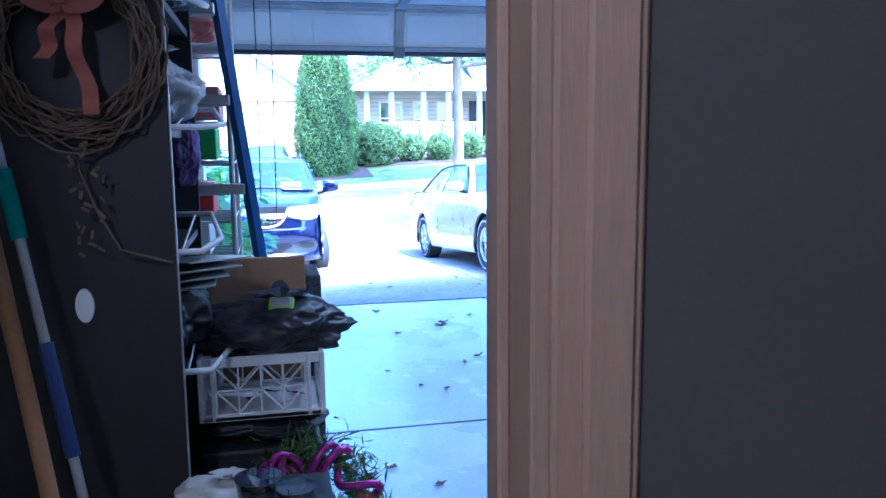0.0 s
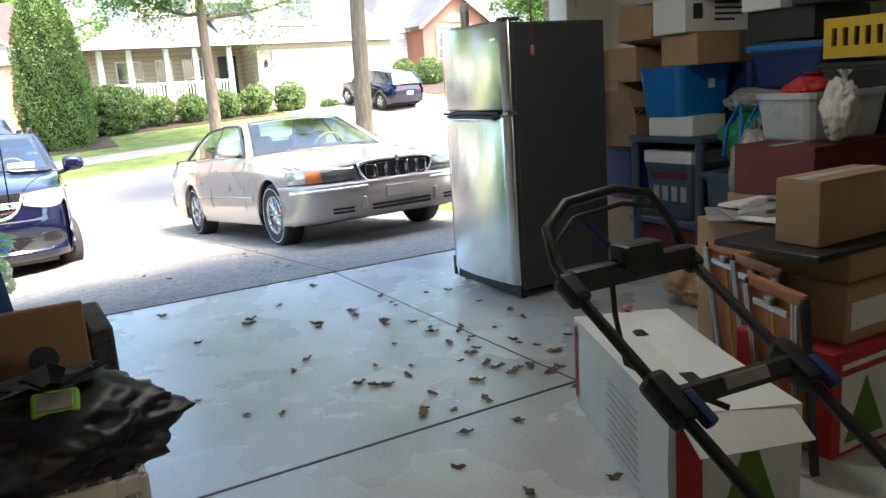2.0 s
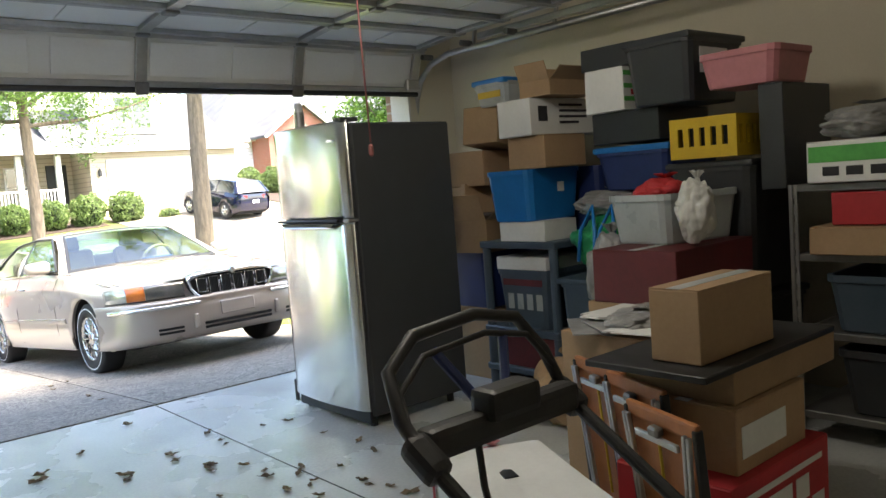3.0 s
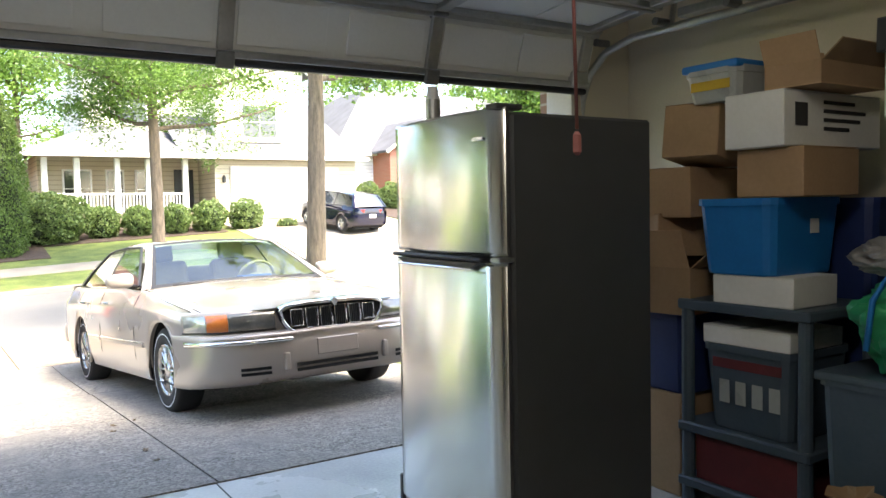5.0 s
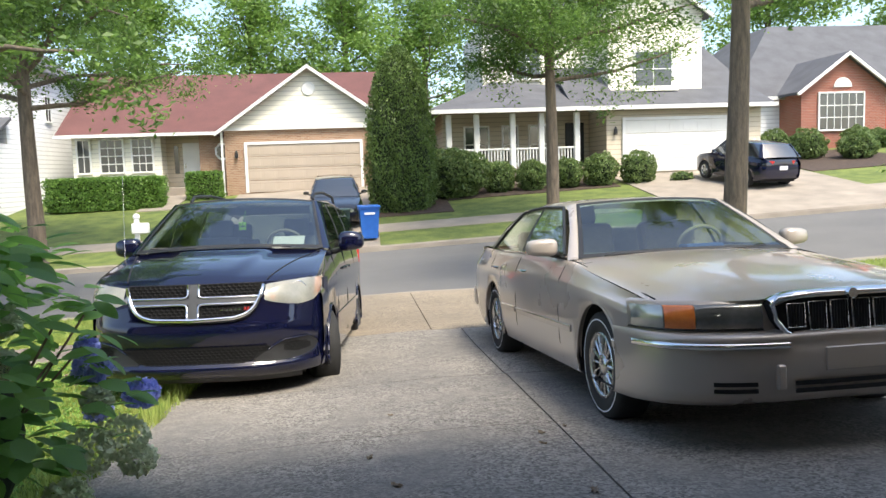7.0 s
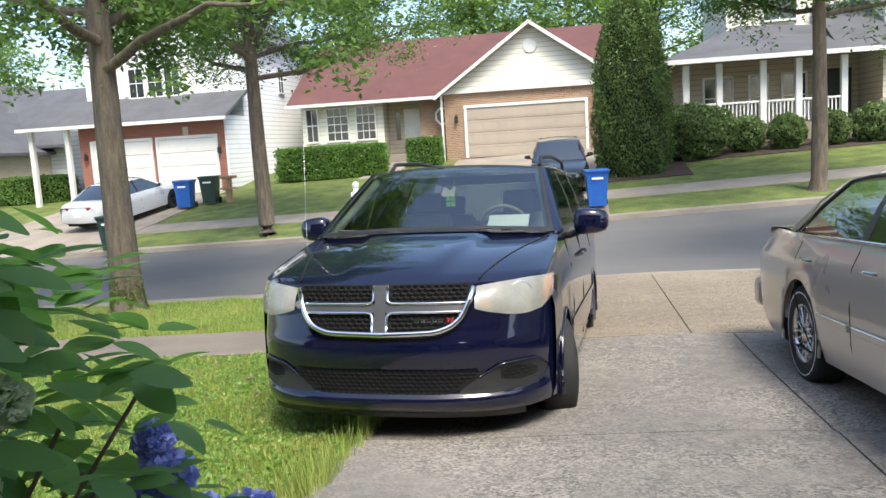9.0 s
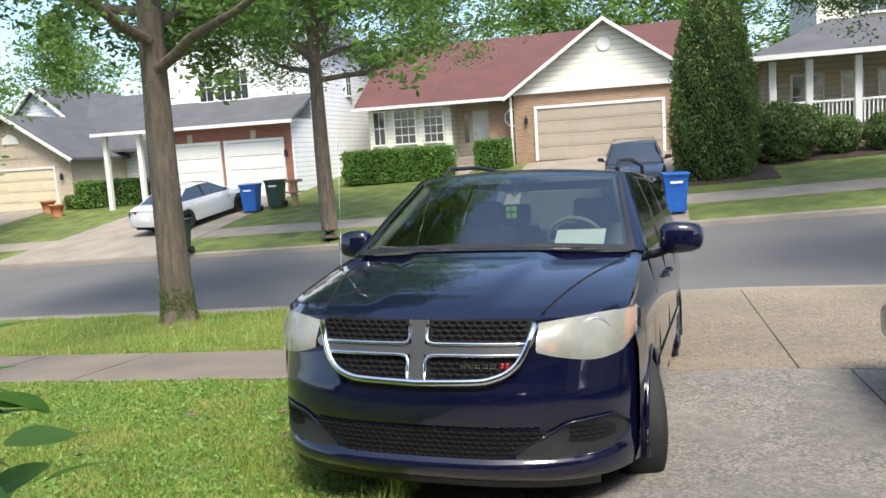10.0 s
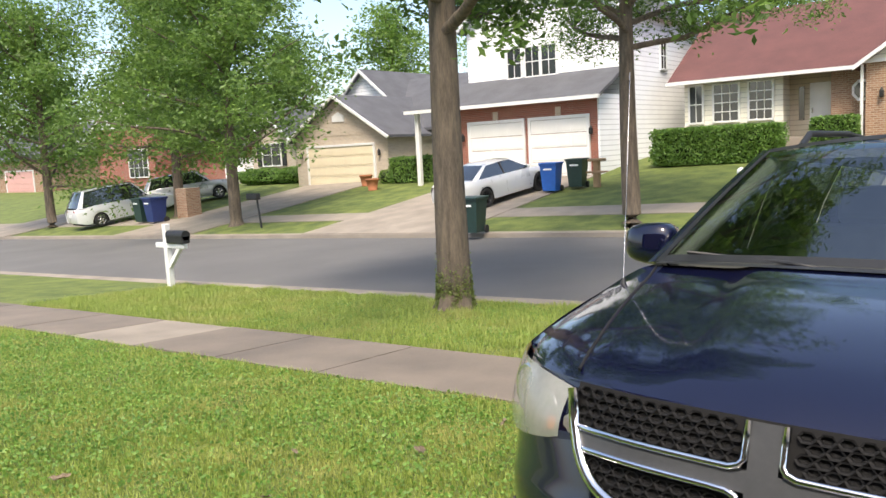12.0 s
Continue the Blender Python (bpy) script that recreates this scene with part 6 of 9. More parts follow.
def leaves(name, centres, size, mat, parent, seed, flat=0.0, aspect=0.55, label=""):
    """One mesh of many small folded leaves at the given centres (numpy rows)."""
    rng = np.random.default_rng(seed)
    n = len(centres)
    d = rng.normal(size=(n, 3))
    d[:, 2] *= 1 - flat
    d /= np.linalg.norm(d, axis=1)[:, None] + 1e-9
    e = rng.normal(size=(n, 3))
    s = np.cross(d, e)
    s /= np.linalg.norm(s, axis=1)[:, None] + 1e-9
    k = size * rng.uniform(0.6, 1.35, n)[:, None]
    up = np.cross(d, s) * k * 0.12
    v = np.empty((n, 4, 3))
    v[:, 0] = centres - d * k * 0.5
    v[:, 1] = centres + s * k * aspect * 0.5 + up
    v[:, 2] = centres + d * k * 0.5
    v[:, 3] = centres - s * k * aspect * 0.5 + up
    me = bpy.data.meshes.new(name)
    me.vertices.add(n * 4)
    me.vertices.foreach_set("co", v.reshape(-1).astype(np.float32))
    me.loops.add(n * 4)
    me.loops.foreach_set("vertex_index", np.arange(n * 4, dtype=np.int32))
    me.polygons.add(n)
    me.polygons.foreach_set("loop_start", np.arange(0, n * 4, 4, dtype=np.int32))
    me.polygons.foreach_set("loop_total", np.full(n, 4, dtype=np.int32))
    me.update(calc_edges=True)
    me.materials.append(mat)
    ob = new(name, me)
    ob.parent = parent
    if label:
        ob["label"] = label
    return ob


def tree(x, y, r, high, base, spread, n_limbs, n_leaf, seed, label, size=0.15, mat=None, clump=0.5, lean=0.0, per=45, group="street trees"):
    """A trunk with roots and limbs, and leaves in clumps along the limbs."""
    rng = np.random.default_rng(seed)
    z = ground_z(x, y) - 0.05
    t = thing("tree", label, "tree", pose(x, y, z), group)
    bm = bmesh.new()
    pts, rad = [], []
    for i in range(13):
        f = i / 12
        pts.append((lean * f * high + 0.06 * math.sin(f * 5 + seed), 0.05 * math.sin(f * 4 + seed * 2), f * high * 0.92))
        rad.append(r * (1.45 if i == 0 else 1.0) * (1 - 0.72 * f) + 0.015)
    pts.insert(1, (pts[0][0], pts[0][1], 0.12))
    rad.insert(1, r * 1.2)
    pts.insert(2, (pts[0][0] * 0.5 + pts[2][0] * 0.5, pts[2][1] * 0.5, 0.35))
    rad.insert(2, r * 1.02)
    tube(bm, pts, r, 14, 0, rad)
    for v in bm.verts:
        if v.co.z < 0.3:
            a = math.atan2(v.co.y, v.co.x)
            k = 1 + 0.18 * math.sin(a * 5 + seed) * (1 - v.co.z / 0.3)
            v.co.x *= k
            v.co.y *= k
        v.co += Vector(noise.noise_vector(v.co * 6)) * r * 0.05
    part("trunk", bm, M_BARK, t)
    centres = []
    for i in range(n_limbs):
        f = base / high + (0.96 - base / high) * (i + 0.5) / n_limbs
        h0 = f * high * 0.92
        az = i * 2.4 + rng.uniform(-0.5, 0.5)
        fall = (f - base / high) / (1 - base / high)
        ln = spread * (1.0 - 0.6 * fall) * rng.uniform(0.75, 1.1)
        el = radians(8 + 45 * fall + rng.uniform(-8, 8))
        p = Vector((lean * h0, 0, h0))
        d = Vector((math.cos(az) * math.cos(el), math.sin(az) * math.cos(el), math.sin(el)))
        lp, lr = [p.copy()], [r * 0.33 * (1 - 0.5 * fall) + 0.01]
        for k in range(7):
            d = (d + Vector(rng.normal(0, 0.12, 3)) + Vector((0, 0, -0.03 if k > 3 else 0.02))).normalized()
            p = p + d * ln / 7
            lp.append(p.copy())
            lr.append(lr[0] * (1 - (k + 1) / 8) + 0.006)
            if k >= 1:
                for q in range(3):
                    side = Vector(rng.normal(0, 1, 3))
                    side.z *= 0.45
                    c = p + side.normalized() * rng.uniform(0.1, 0.28) * ln * (0.6 + 0.1 * k) * 0.8
                    centres.append(c)
        bm = bmesh.new()
        tube(bm, lp, 0.03, 6, 0, lr)
        part("limb", bm, M_BARK, t)
    cs = np.array([tuple(c) for c in centres])
    idx = rng.integers(0, len(cs), max(1, n_leaf // per))
    cl = cs[idx] + rng.normal(0, clump * 0.5, (len(idx), 3))
    pos = np.repeat(cl, per, axis=0) + rng.normal(0, 1, (len(idx) * per, 3)) * np.array([clump * 0.55, clump * 0.55, clump * 0.3])
    leaves("crown", pos, size, mat or M_OAK, t, seed + 1, 0.4, 0.42)
    return t


def shrub(x, y, w, d, hgt, n, seed, label, mat, name="shrub", size=0.09, group="", box=False):
    """A dense shrub or clipped hedge: a near-black fill painting the inner shade, under a shell of leaves, uneven on
    top.
    """
    rng = np.random.default_rng(seed)
    z = ground_z(x, y) - 0.05
    t = thing(name, label, name, pose(x, y, z), group)
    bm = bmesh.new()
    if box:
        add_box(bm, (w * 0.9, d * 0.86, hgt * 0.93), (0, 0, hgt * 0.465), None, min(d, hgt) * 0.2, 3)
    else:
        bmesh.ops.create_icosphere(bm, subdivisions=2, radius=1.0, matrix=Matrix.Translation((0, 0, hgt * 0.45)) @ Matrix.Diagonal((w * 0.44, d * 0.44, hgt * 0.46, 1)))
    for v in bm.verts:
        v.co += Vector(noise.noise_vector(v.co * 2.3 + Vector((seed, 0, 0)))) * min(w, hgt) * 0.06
    part("core", bm, M_SHADECORE, t)
    q = rng.normal(size=(n, 3))
    q /= np.linalg.norm(q, axis=1)[:, None]
    if box:
        q = rng.uniform(-1, 1, (n, 3))
        share = np.array([d * hgt, w * hgt, w * d])
        ax = rng.choice(3, n, p=share / share.sum())
        q[np.arange(n), ax] = np.where(rng.uniform(0, 1, n) < 0.5, -1, 1)
        q *= (1 - 0.10 * (np.abs(q) ** 4).sum(axis=1) / 3)[:, None]
    lump = np.array([noise.noise(Vector(tuple(a * 2.6)) + Vector((seed * 3.1, 0, 0))) for a in q])
    rad = 1 + (0.06 if box else 0.30) * lump[:, None] + rng.normal(0, 0.035, (n, 1))
    pos = q * rad * np.array([w / 2, d / 2, hgt / 2]) + np.array([0, 0, hgt / 2])
    pos = pos[pos[:, 2] > 0.03]
    leaves("foliage", pos, size, mat, t, seed + 5, 0.1)
    return t


oak = tree(-6.4, 11.1, 0.235, 12.0, 4.1, 5.6, 32, 56000, 3, "tall oak with a mossy trunk base on the grass verge", 0.13, None, 0.42, 0.01, 85)
M_MOSS = leaf_mat("moss", (0.09, 0.13, 0.025), (0.19, 0.23, 0.06), 0.15)
g_ = np.random.default_rng(77)
az_, hz_ = g_.uniform(0, math.tau, 5200), np.abs(g_.normal(0, 0.26, 5200)) + 0.02
rr_ = 0.235 * (1.06 + 0.30 * np.exp(-hz_ / 0.13)) + g_.normal(0, 0.008, 5200)
leaves("moss", np.stack([rr_ * np.cos(az_), rr_ * np.sin(az_), hz_], 1), 0.028, M_MOSS, oak, 78, 0, 0.8, "green moss round the trunk base")
tree(7.55, 10.9, 0.20, 11.5, 5.0, 4.2, 22, 30000, 5, "slim oak on the verge with high limbs", 0.125, None, 0.40, 0.0, 85)
tree(6.78, 21.4, 0.20, 11.0, 4.7, 4.8, 30, 90000, 7, "oak on the far verge before the porch house", 0.115, None, 0.55, 0.0, 85)
tree(-8.25, 21.2, 0.23, 12.0, 4.8, 5.8, 32, 90000, 9, "oak on the far verge with spreading low limbs", 0.115, None, 0.52, 0.0, 85)
tree(-25.6, 22.2, 0.24, 10.5, 2.7, 5.6, 26, 30000, 11, "leafy street tree beside a post box", 0.20, M_MIDLEAF, 0.7, per=60)
tree(-33.0, 24.5, 0.24, 11.0, 2.8, 5.6, 26, 26000, 13, "leafy street tree behind the parked truck", 0.22, M_MIDLEAF, 0.8, per=60)
tree(-41.5, 22.5, 0.24, 11.5, 2.2, 6.4, 26, 26000, 15, "leafy street tree further down the road", 0.24, M_MIDLEAF, 0.9, per=60)
tree(9.3, 6.2, 0.07, 4.8, 0.5, 1.7, 24, 19000, 17, "small bushy tree beside the driveway", 0.09, M_OAK, 0.24, group="")
rng0 = random.Random(4)
for i, (x, y, hh, ss) in enumerate(((-14, 54, 13, 6), (-7, 58, 14, 6.5), (0, 55, 13, 6), (6, 60, 14, 6.5), (15, 56, 13, 6), (-24, 56, 14, 6), (24, 62, 15, 7), (34, 60, 14, 7), (-36, 60, 13, 6.5), (-48, 58, 13, 6), (-60, 56, 12, 6), (-72, 55, 12, 6), (42, 50, 13, 6), (-84, 60, 12, 6), (-100, 52, 12, 7))):
    tree(x, y, 0.3, hh, 2.0, ss, 20, 12000, 40 + i, "broad leafy tree behind the houses", 0.38, M_FARLEAF, 1.3, per=60, group="trees behind the houses")

# clipped column tree
t = thing("columnar_arborvitae", "tall dense dark green column-shaped evergreen", "tree", pose(2.45, 26.6, ground_z(2.45, 26.6) - 0.1))
RADII = [(0, 0.95), (0.5, 1.14), (1.6, 1.2), (3.2, 1.12), (4.6, 0.9), (5.4, 0.62), (5.9, 0.25), (6.0, 0.02)]
# added solid body, coloured as the shade behind the leaves
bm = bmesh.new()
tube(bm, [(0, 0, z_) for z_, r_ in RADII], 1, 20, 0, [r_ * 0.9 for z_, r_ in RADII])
part("core", bm, M_SHADECORE, t)
rng = np.random.default_rng(77)
zz = rng.uniform(0.02, 5.95, 26000)
aa = rng.uniform(0, math.tau, 26000)
rr = np.interp(zz, [k[0] for k in RADII], [k[1] for k in RADII]) * (1 + 0.07 * np.sin(aa * 7 + zz * 3) + rng.normal(0, 0.05, 26000))
leaves("foliage", np.stack([rr * np.cos(aa), rr * np.sin(aa), zz], 1), 0.10, M_CYPRESS, t, 78, -0.6, 0.45)

shrub(-9.4, 31.2, 4.6, 1.2, 1.35, 22000, 21, "long clipped green hedge before the windows", M_HEDGE, "hedge", 0.11, "", True)
shrub(-5.75, 32.6, 1.5, 0.9, 1.2, 6000, 22, "small clipped hedge beside the front door", M_HEDGE, "hedge", 0.1, "", True)
shrub(4.4, 28.2, 3.0, 1.8, 1.9, 11000, 23, "loose leafy shrub with pale blossoms", M_SHRUB, "shrub", 0.13)
for i, (x, w, hh) in enumerate(((6.4, 1.2, 1.25), (7.7, 1.15, 1.2), (9.1, 1.1, 1.2), (10.4, 1.3, 1.3), (11.9, 1.35, 1.25))):
    shrub(x, 28.6 - 0.1 * i, w, 1.1, hh, 4200, 30 + i, "rounded shrub in the porch bed", M_SHRUB, "shrub", 0.1, "porch shrubs")
shrub(13.6, 27.9, 0.9, 0.5, 0.4, 500, 37, "low green shrub at the drive's edge", M_SHRUB, "shrub", 0.1)
for i, (x, y, w, hh) in enumerate(((19.3, 31.5, 1.5, 1.3), (20.6, 31.0, 1.6, 1.3), (22.3, 30.0, 1.6, 1.1), (23.8, 32.4, 1.3, 1.1), (25.3, 33.0, 1.2, 0.9))):
    shrub(x, y, w, 1.2, hh, 4200, 50 + i, "rounded shrub by the red brick house", M_SHRUB, "shrub", 0.11, "shrubs by the brick house")
shrub(-23.2, 31.2, 3.4, 1.2, 1.2, 7000, 60, "dark green hedge by the white house", M_HEDGE, "hedge", 0.12, "", True)
shrub(-34.6, 33.6, 3.2, 1.3, 0.95, 5000, 61, "clipped oval hedge by the pale brick house", M_HEDGE, "hedge", 0.13)
shrub(-38.0, 34.0, 4.6, 1.3, 1.0, 6000, 62, "clipped oval hedge under the shuttered window", M_HEDGE, "hedge", 0.13)
shrub(-25.4, 31.2, 0.9, 0.8, 0.7, 500, 63, "yellow-green plant by the garage", M_FARLEAF, "shrub", 0.12)


# ---- kerbside things ----
M_BINBLUE = surf("blue_bin_plastic", (0.02, 0.13, 0.50), (0.015, 0.10, 0.40), 6, 0.45, 0, 0.05, 60)
M_BINGREEN = surf("dark_green_bin_plastic", (0.02, 0.05, 0.045), (0.015, 0.04, 0.035), 6, 0.45, 0, 0.05, 60)
M_NAVY = surf("navy_plastic", (0.02, 0.04, 0.16), (0.015, 0.03, 0.12), 6, 0.45, 0, 0.05, 60)


def wheelie_bin(x, y, mat, label, turn=0, k=1.0, group=""):
    b = thing("wheelie_bin", label, "bin", pose(x, y, ground_z(x, y) + 0.035, 0, 0, turn) @ Matrix.Scale(k, 4), group)
    bm = bmesh.new()
    rows = [[bm.verts.new((sx * w, sy * d, z)) for sx, sy in ((-1, -1), (1, -1), (1, 1), (-1, 1))] for w, d, z in ((0.23, 0.27, 0.05), (0.29, 0.36, 0.92), (0.31, 0.38, 0.93), (0.31, 0.38, 0.97))]
    for a, c in zip(rows, rows[1:]):
        for i in range(4):
            bm.faces.new((a[i], a[(i + 1) % 4], c[(i + 1) % 4], c[i]))
    bm.faces.new(rows[0])
    bm.faces.new(rows[-1])
    bmesh.ops.recalc_face_normals(bm, faces=bm.faces)
    part("body", bm, mat, b)
    lid = part("lid", box_bm((0.66, 0.84, 0.06), (0, 0.0, 1.0), None, 0.025, 2), mat, b)
    part("stamp", box_bm((0.3, 0.006, 0.06), (0, -0.385, 0.80)), M_PAPER, b)
    part("handle", rod_bm((-0.25, 0.44, 0.96), (0.25, 0.44, 0.96), 0.018), mat, b)
    for s in (-1, 1):
        part("wheel", rod_bm((s * 0.24, 0.3, 0.11), (s * 0.30, 0.3, 0.11), 0.11, None, 14), M_RUBBER, b)
    return b


wheelie_bin(1.2, 21.5, M_BINBLUE, "blue wheeled bin at the end of the drive", 4)
wheelie_bin(0.35, 21.9, M_BINGREEN, "dark wheeled bin beside the blue one", 4, 0.9)
wheelie_bin(-13.6, 26.5, M_BINBLUE, "blue wheeled bin by the garage", 10)
wheelie_bin(-12.9, 27.1, M_BINGREEN, "black wheeled bin by the garage", 10)
wheelie_bin(-12.4, 20.0, M_BINGREEN, "dark green wheeled bin at the kerb", 10)
wheelie_bin(-32.6, 23.0, M_NAVY, "navy wheeled bin beside the brick pillar", 0, 1.15)
wheelie_bin(-33.7, 23.1, M_BINGREEN, "dark green wheeled bin beside the navy one", 0, 1.15)
bb = thing("bird_table", "small weathered wooden stand by the bins", "stand", pose(-12.2, 27.2, ground_z(-12.2, 27.2)))
part("post", span_bm((-0.1, -0.1, 0), (0.1, 0.1, 0.9), 0.01), M_CARDBOARD, bb)
part("shelf", span_bm((-0.3, -0.25, 0.5), (0.3, 0.25, 0.56), 0.01), M_CARDBOARD, bb)
part("roof", span_bm((-0.25, -0.25, 0.9), (0.25, 0.25, 1.0), 0.02), M_CARDBOARD, bb)

mb = thing("post_box", "black letter box on a white wooden post", "mailbox", pose(-13.85, 11.4, ground_z(-13.85, 11.4)))
part("post", span_bm((-0.06, -0.06, -0.1), (0.06, 0.06, 1.3), 0.01), M_WHITE, mb)
part("arm", span_bm((-0.35, -0.05, 0.82), (0.62, 0.05, 0.92), 0.01), M_WHITE, mb)
part("brace", strip(bmesh.new(), [(0.06, 0, 0.45), (0.42, 0, 0.82)], 0.08), M_WHITE, mb)
bm = box_bm((0.55, 0.2, 0.16), (0.38, 0, 1.0), None, 0.02)
add_rod(bm, (0.105, 0, 1.08), (0.655, 0, 1.08), 0.1, None, 16)
part("letter_box", bm, M_BLACK, mb)
mb = thing("post_box", "black letter box on a thin dark post", "mailbox", pose(-23.4, 21.6, ground_z(-23.4, 21.6)))
part("post", rod_bm((0, 0, 0), (-0.15, 0, 1.15), 0.04), M_BLACK, mb)
part("letter_box", box_bm((0.6, 0.25, 0.25), (-0.35, 0, 1.2), None, 0.06, 3), M_BLACK, mb)
mb = thing("post_box", "white letter box on a white post", "mailbox", pose(-5.4, 20.9, ground_z(-5.4, 20.9)))
part("post", span_bm((-0.06, -0.06, 0), (0.06, 0.06, 1.2), 0.01), M_WHITE, mb)
part("letter_box", box_bm((0.45, 0.3, 0.3), (0.1, 0, 0.95), None, 0.06, 3), M_WHITE, mb)
part("finial", (lambda b_: (bmesh.ops.create_icosphere(b_, subdivisions=2, radius=0.1, matrix=Matrix.Translation((0, 0, 1.28))), b_)[1])(bmesh.new()), M_WHITE, mb)
bp_ = thing("brick_pillar", "short brick letter-box pillar by the drive", "pillar", pose(-32.0, 24.4, ground_z(-32, 24.4)))
part("body", span_bm((-0.4, -0.4, -0.1), (0.4, 0.4, 1.35), 0.01), M_BRICK_TAN, bp_)
for x, y, lab in ((-26.3, 30.6, "large terracotta pot by the garage"), (-24.6, 29.2, "terracotta pot on the lawn")):
    pt = thing("plant_pot", lab, "pot", pose(x, y, ground_z(x, y)))
    bm = bmesh.new()
    tube(bm, [(0, 0, 0), (0, 0, 0.45), (0, 0, 0.47), (0, 0, 0.55)], 0.3, 16, 0, [0.2, 0.29, 0.33, 0.33])
    part("pot", bm, surf("terracotta", (0.45, 0.17, 0.08), None, 5, 0.8), pt)

M_WHITECAR = surf("white_car_paint", (0.72, 0.73, 0.74), (0.68, 0.69, 0.70), 2, 0.3, 0.1, 0, 200, coat=1.0)
M_SILVERCAR = surf("silver_car_paint", (0.55, 0.56, 0.58), (0.5, 0.51, 0.53), 2, 0.3, 0.5, 0, 200, coat=1.0)


M_SPRINGDARK = surf("dark_alloy", (0.03, 0.03, 0.033), None, 8, 0.3, 0.5)


def on_ground(x, y, turn, rise=0.0):
    """A pose on the ground for a car whose front is at x, y and that points along turn."""
    a = radians(turn)
    gx, gy = x - math.sin(a) * 4.0, y + math.cos(a) * 4.0
    z0, z1 = ground_z(x, y), ground_z(gx, gy)
    return pose(x, y, z0 + 0.04 + rise, 0, 0, turn) @ pose(0, 0, 0, math.degrees(math.atan2(z1 - z0, 4.0)))


far_car(on_ground(0.15, 23.2, 2), "black saloon parked on the drive across the street", M_BLACKCAR, 4.7, 1.45)
far_car(on_ground(-15.0, 27.9, 172), "white saloon with black wheels on a far drive", M_WHITECAR, 4.8, 1.42, rim=M_SPRINGDARK)
far_car(on_ground(15.0, 28.4, 190), "dark blue small SUV on the porch house drive", M_BLUECAR, 4.2, 1.58, True)
far_car(on_ground(-36.0, 30.2, 150), "silver estate SUV parked on a far drive", M_SILVERCAR, 4.8, 1.7, True)
far_car(on_ground(-36.6, 26.4, 172), "white SUV parked at the far kerb", M_WHITECAR, 5.0, 1.85, True)


# ---- garage: overhead door ----
M_CORD = surf("red_cord", (0.26, 0.09, 0.085), None, 20, 0.7)
M_SPRING = surf("grey_steel", (0.28, 0.28, 0.28), (0.2, 0.2, 0.2), 10, 0.45, 0.8, 0.05, 60)
door = tagged(new("door_1"), "white sectional overhead door, raised open on its tracks", "garage door", kind="structure")
SEC = [(-0.31, 2.07), (-0.42, 2.40), (-0.88, 2.44), (-1.34, 2.45), (-1.80, 2.455), (-2.26, 2.46)]
X0, X1 = -0.43, 4.47
STILES = [-0.36, 1.11, 2.25, 3.35, 4.40]
for (ya, za), (yb, zb) in zip(SEC, SEC[1:]):
    d = Vector((0, yb - ya, zb - za))
    ln = d.length
    m = Matrix.Translation((0, (ya + yb) / 2, (za + zb) / 2)) @ Matrix.Rotation(math.atan2(zb - za, yb - ya), 4, 'X')
    sec = part("door_section", box_bm((X1 - X0, ln - 0.012, 0.03), ((X0 + X1) / 2, 0, -0.02), m, 0.006), M_DOORWHITE, door)
    for a, b in zip(STILES, STILES[1:]):
        bm = bmesh.new()
        n = 2
        for i in range(n):
            u0, u1 = a + (b - a) * (i + 0.1) / n, a + (b - a) * (i + 0.9) / n
            add_box(bm, (u1 - u0, ln * 0.62, 0.012), ((u0 + u1) / 2, 0, -0.001), m, 0.01, 2)
        part("stamped_panel", bm, M_DOORWHITE, sec)
    for s in (-1, 1):
        part("section_rail", box_bm((X1 - X0, 0.035, 0.035), ((X0 + X1) / 2, s * (ln / 2 - 0.025), 0.012), m, 0.004), M_GALV, sec)
    for x in STILES:
        part("stile", box_bm((0.07, ln - 0.05, 0.03), (x, 0, 0.011), m, 0.004), M_GALV, sec)
        if x in STILES[1:4]:
            part("hinge", box_bm((0.085, 0.08, 0.022), (x, -ln / 2, 0.036), m, 0.006), M_SPRING, sec)
part("bottom_seal", box_bm((X1 - X0, 0.05, 0.035), ((X0 + X1) / 2, -0.30, 2.055), None, 0.01), M_BLACK, door)
part("bottom_bracket", box_bm((0.12, 0.06, 0.09), (4.38, -0.345, 2.12), None, 0.01), M_GALV, door)
for s, x in ((-1, X0 - 0.06), (1, X1 + 0.08)):
    tr = part("door_track", tube(bmesh.new(), [(x, -0.17, 0.05), (x, -0.17, 1.85), (x, -0.19, 2.02), (x, -0.26, 2.17), (x, -0.40, 2.28), (x, -0.62, 2.33), (x, -3.0, 2.33)], 0.024, 8), M_GALV, door)
    for y in (-0.9, -1.7, -2.6):
        part("track_hanger", strip(bmesh.new(), [(x, y, 2.33), (x + s * 0.1, y, CEIL - 0.01)], 0.022), M_GALV, tr)
    for y, z in ((-0.42, 2.33), (-0.88, 2.36), (-1.34, 2.36)):
        part("roller", rod_bm((x - s * 0.10, y, z), (x, y, z), 0.022, None, 12), M_SPRING, tr)
    part("side_rail", box_bm((0.07, 1.9, 0.05), (x + s * 0.03, -1.9, 2.40), None, 0.006), M_GALV, tr)
part("cord", tube(bmesh.new(), [(2.27, -2.63, 2.44), (2.265, -2.64, 2.0), (2.26, -2.657, 1.53)], 0.004, 6), M_CORD, door, "red release cord")
part("cord_grip", box_bm((0.022, 0.016, 0.05), (2.26, -2.657, 1.50), None, 0.01), M_CORD, door)
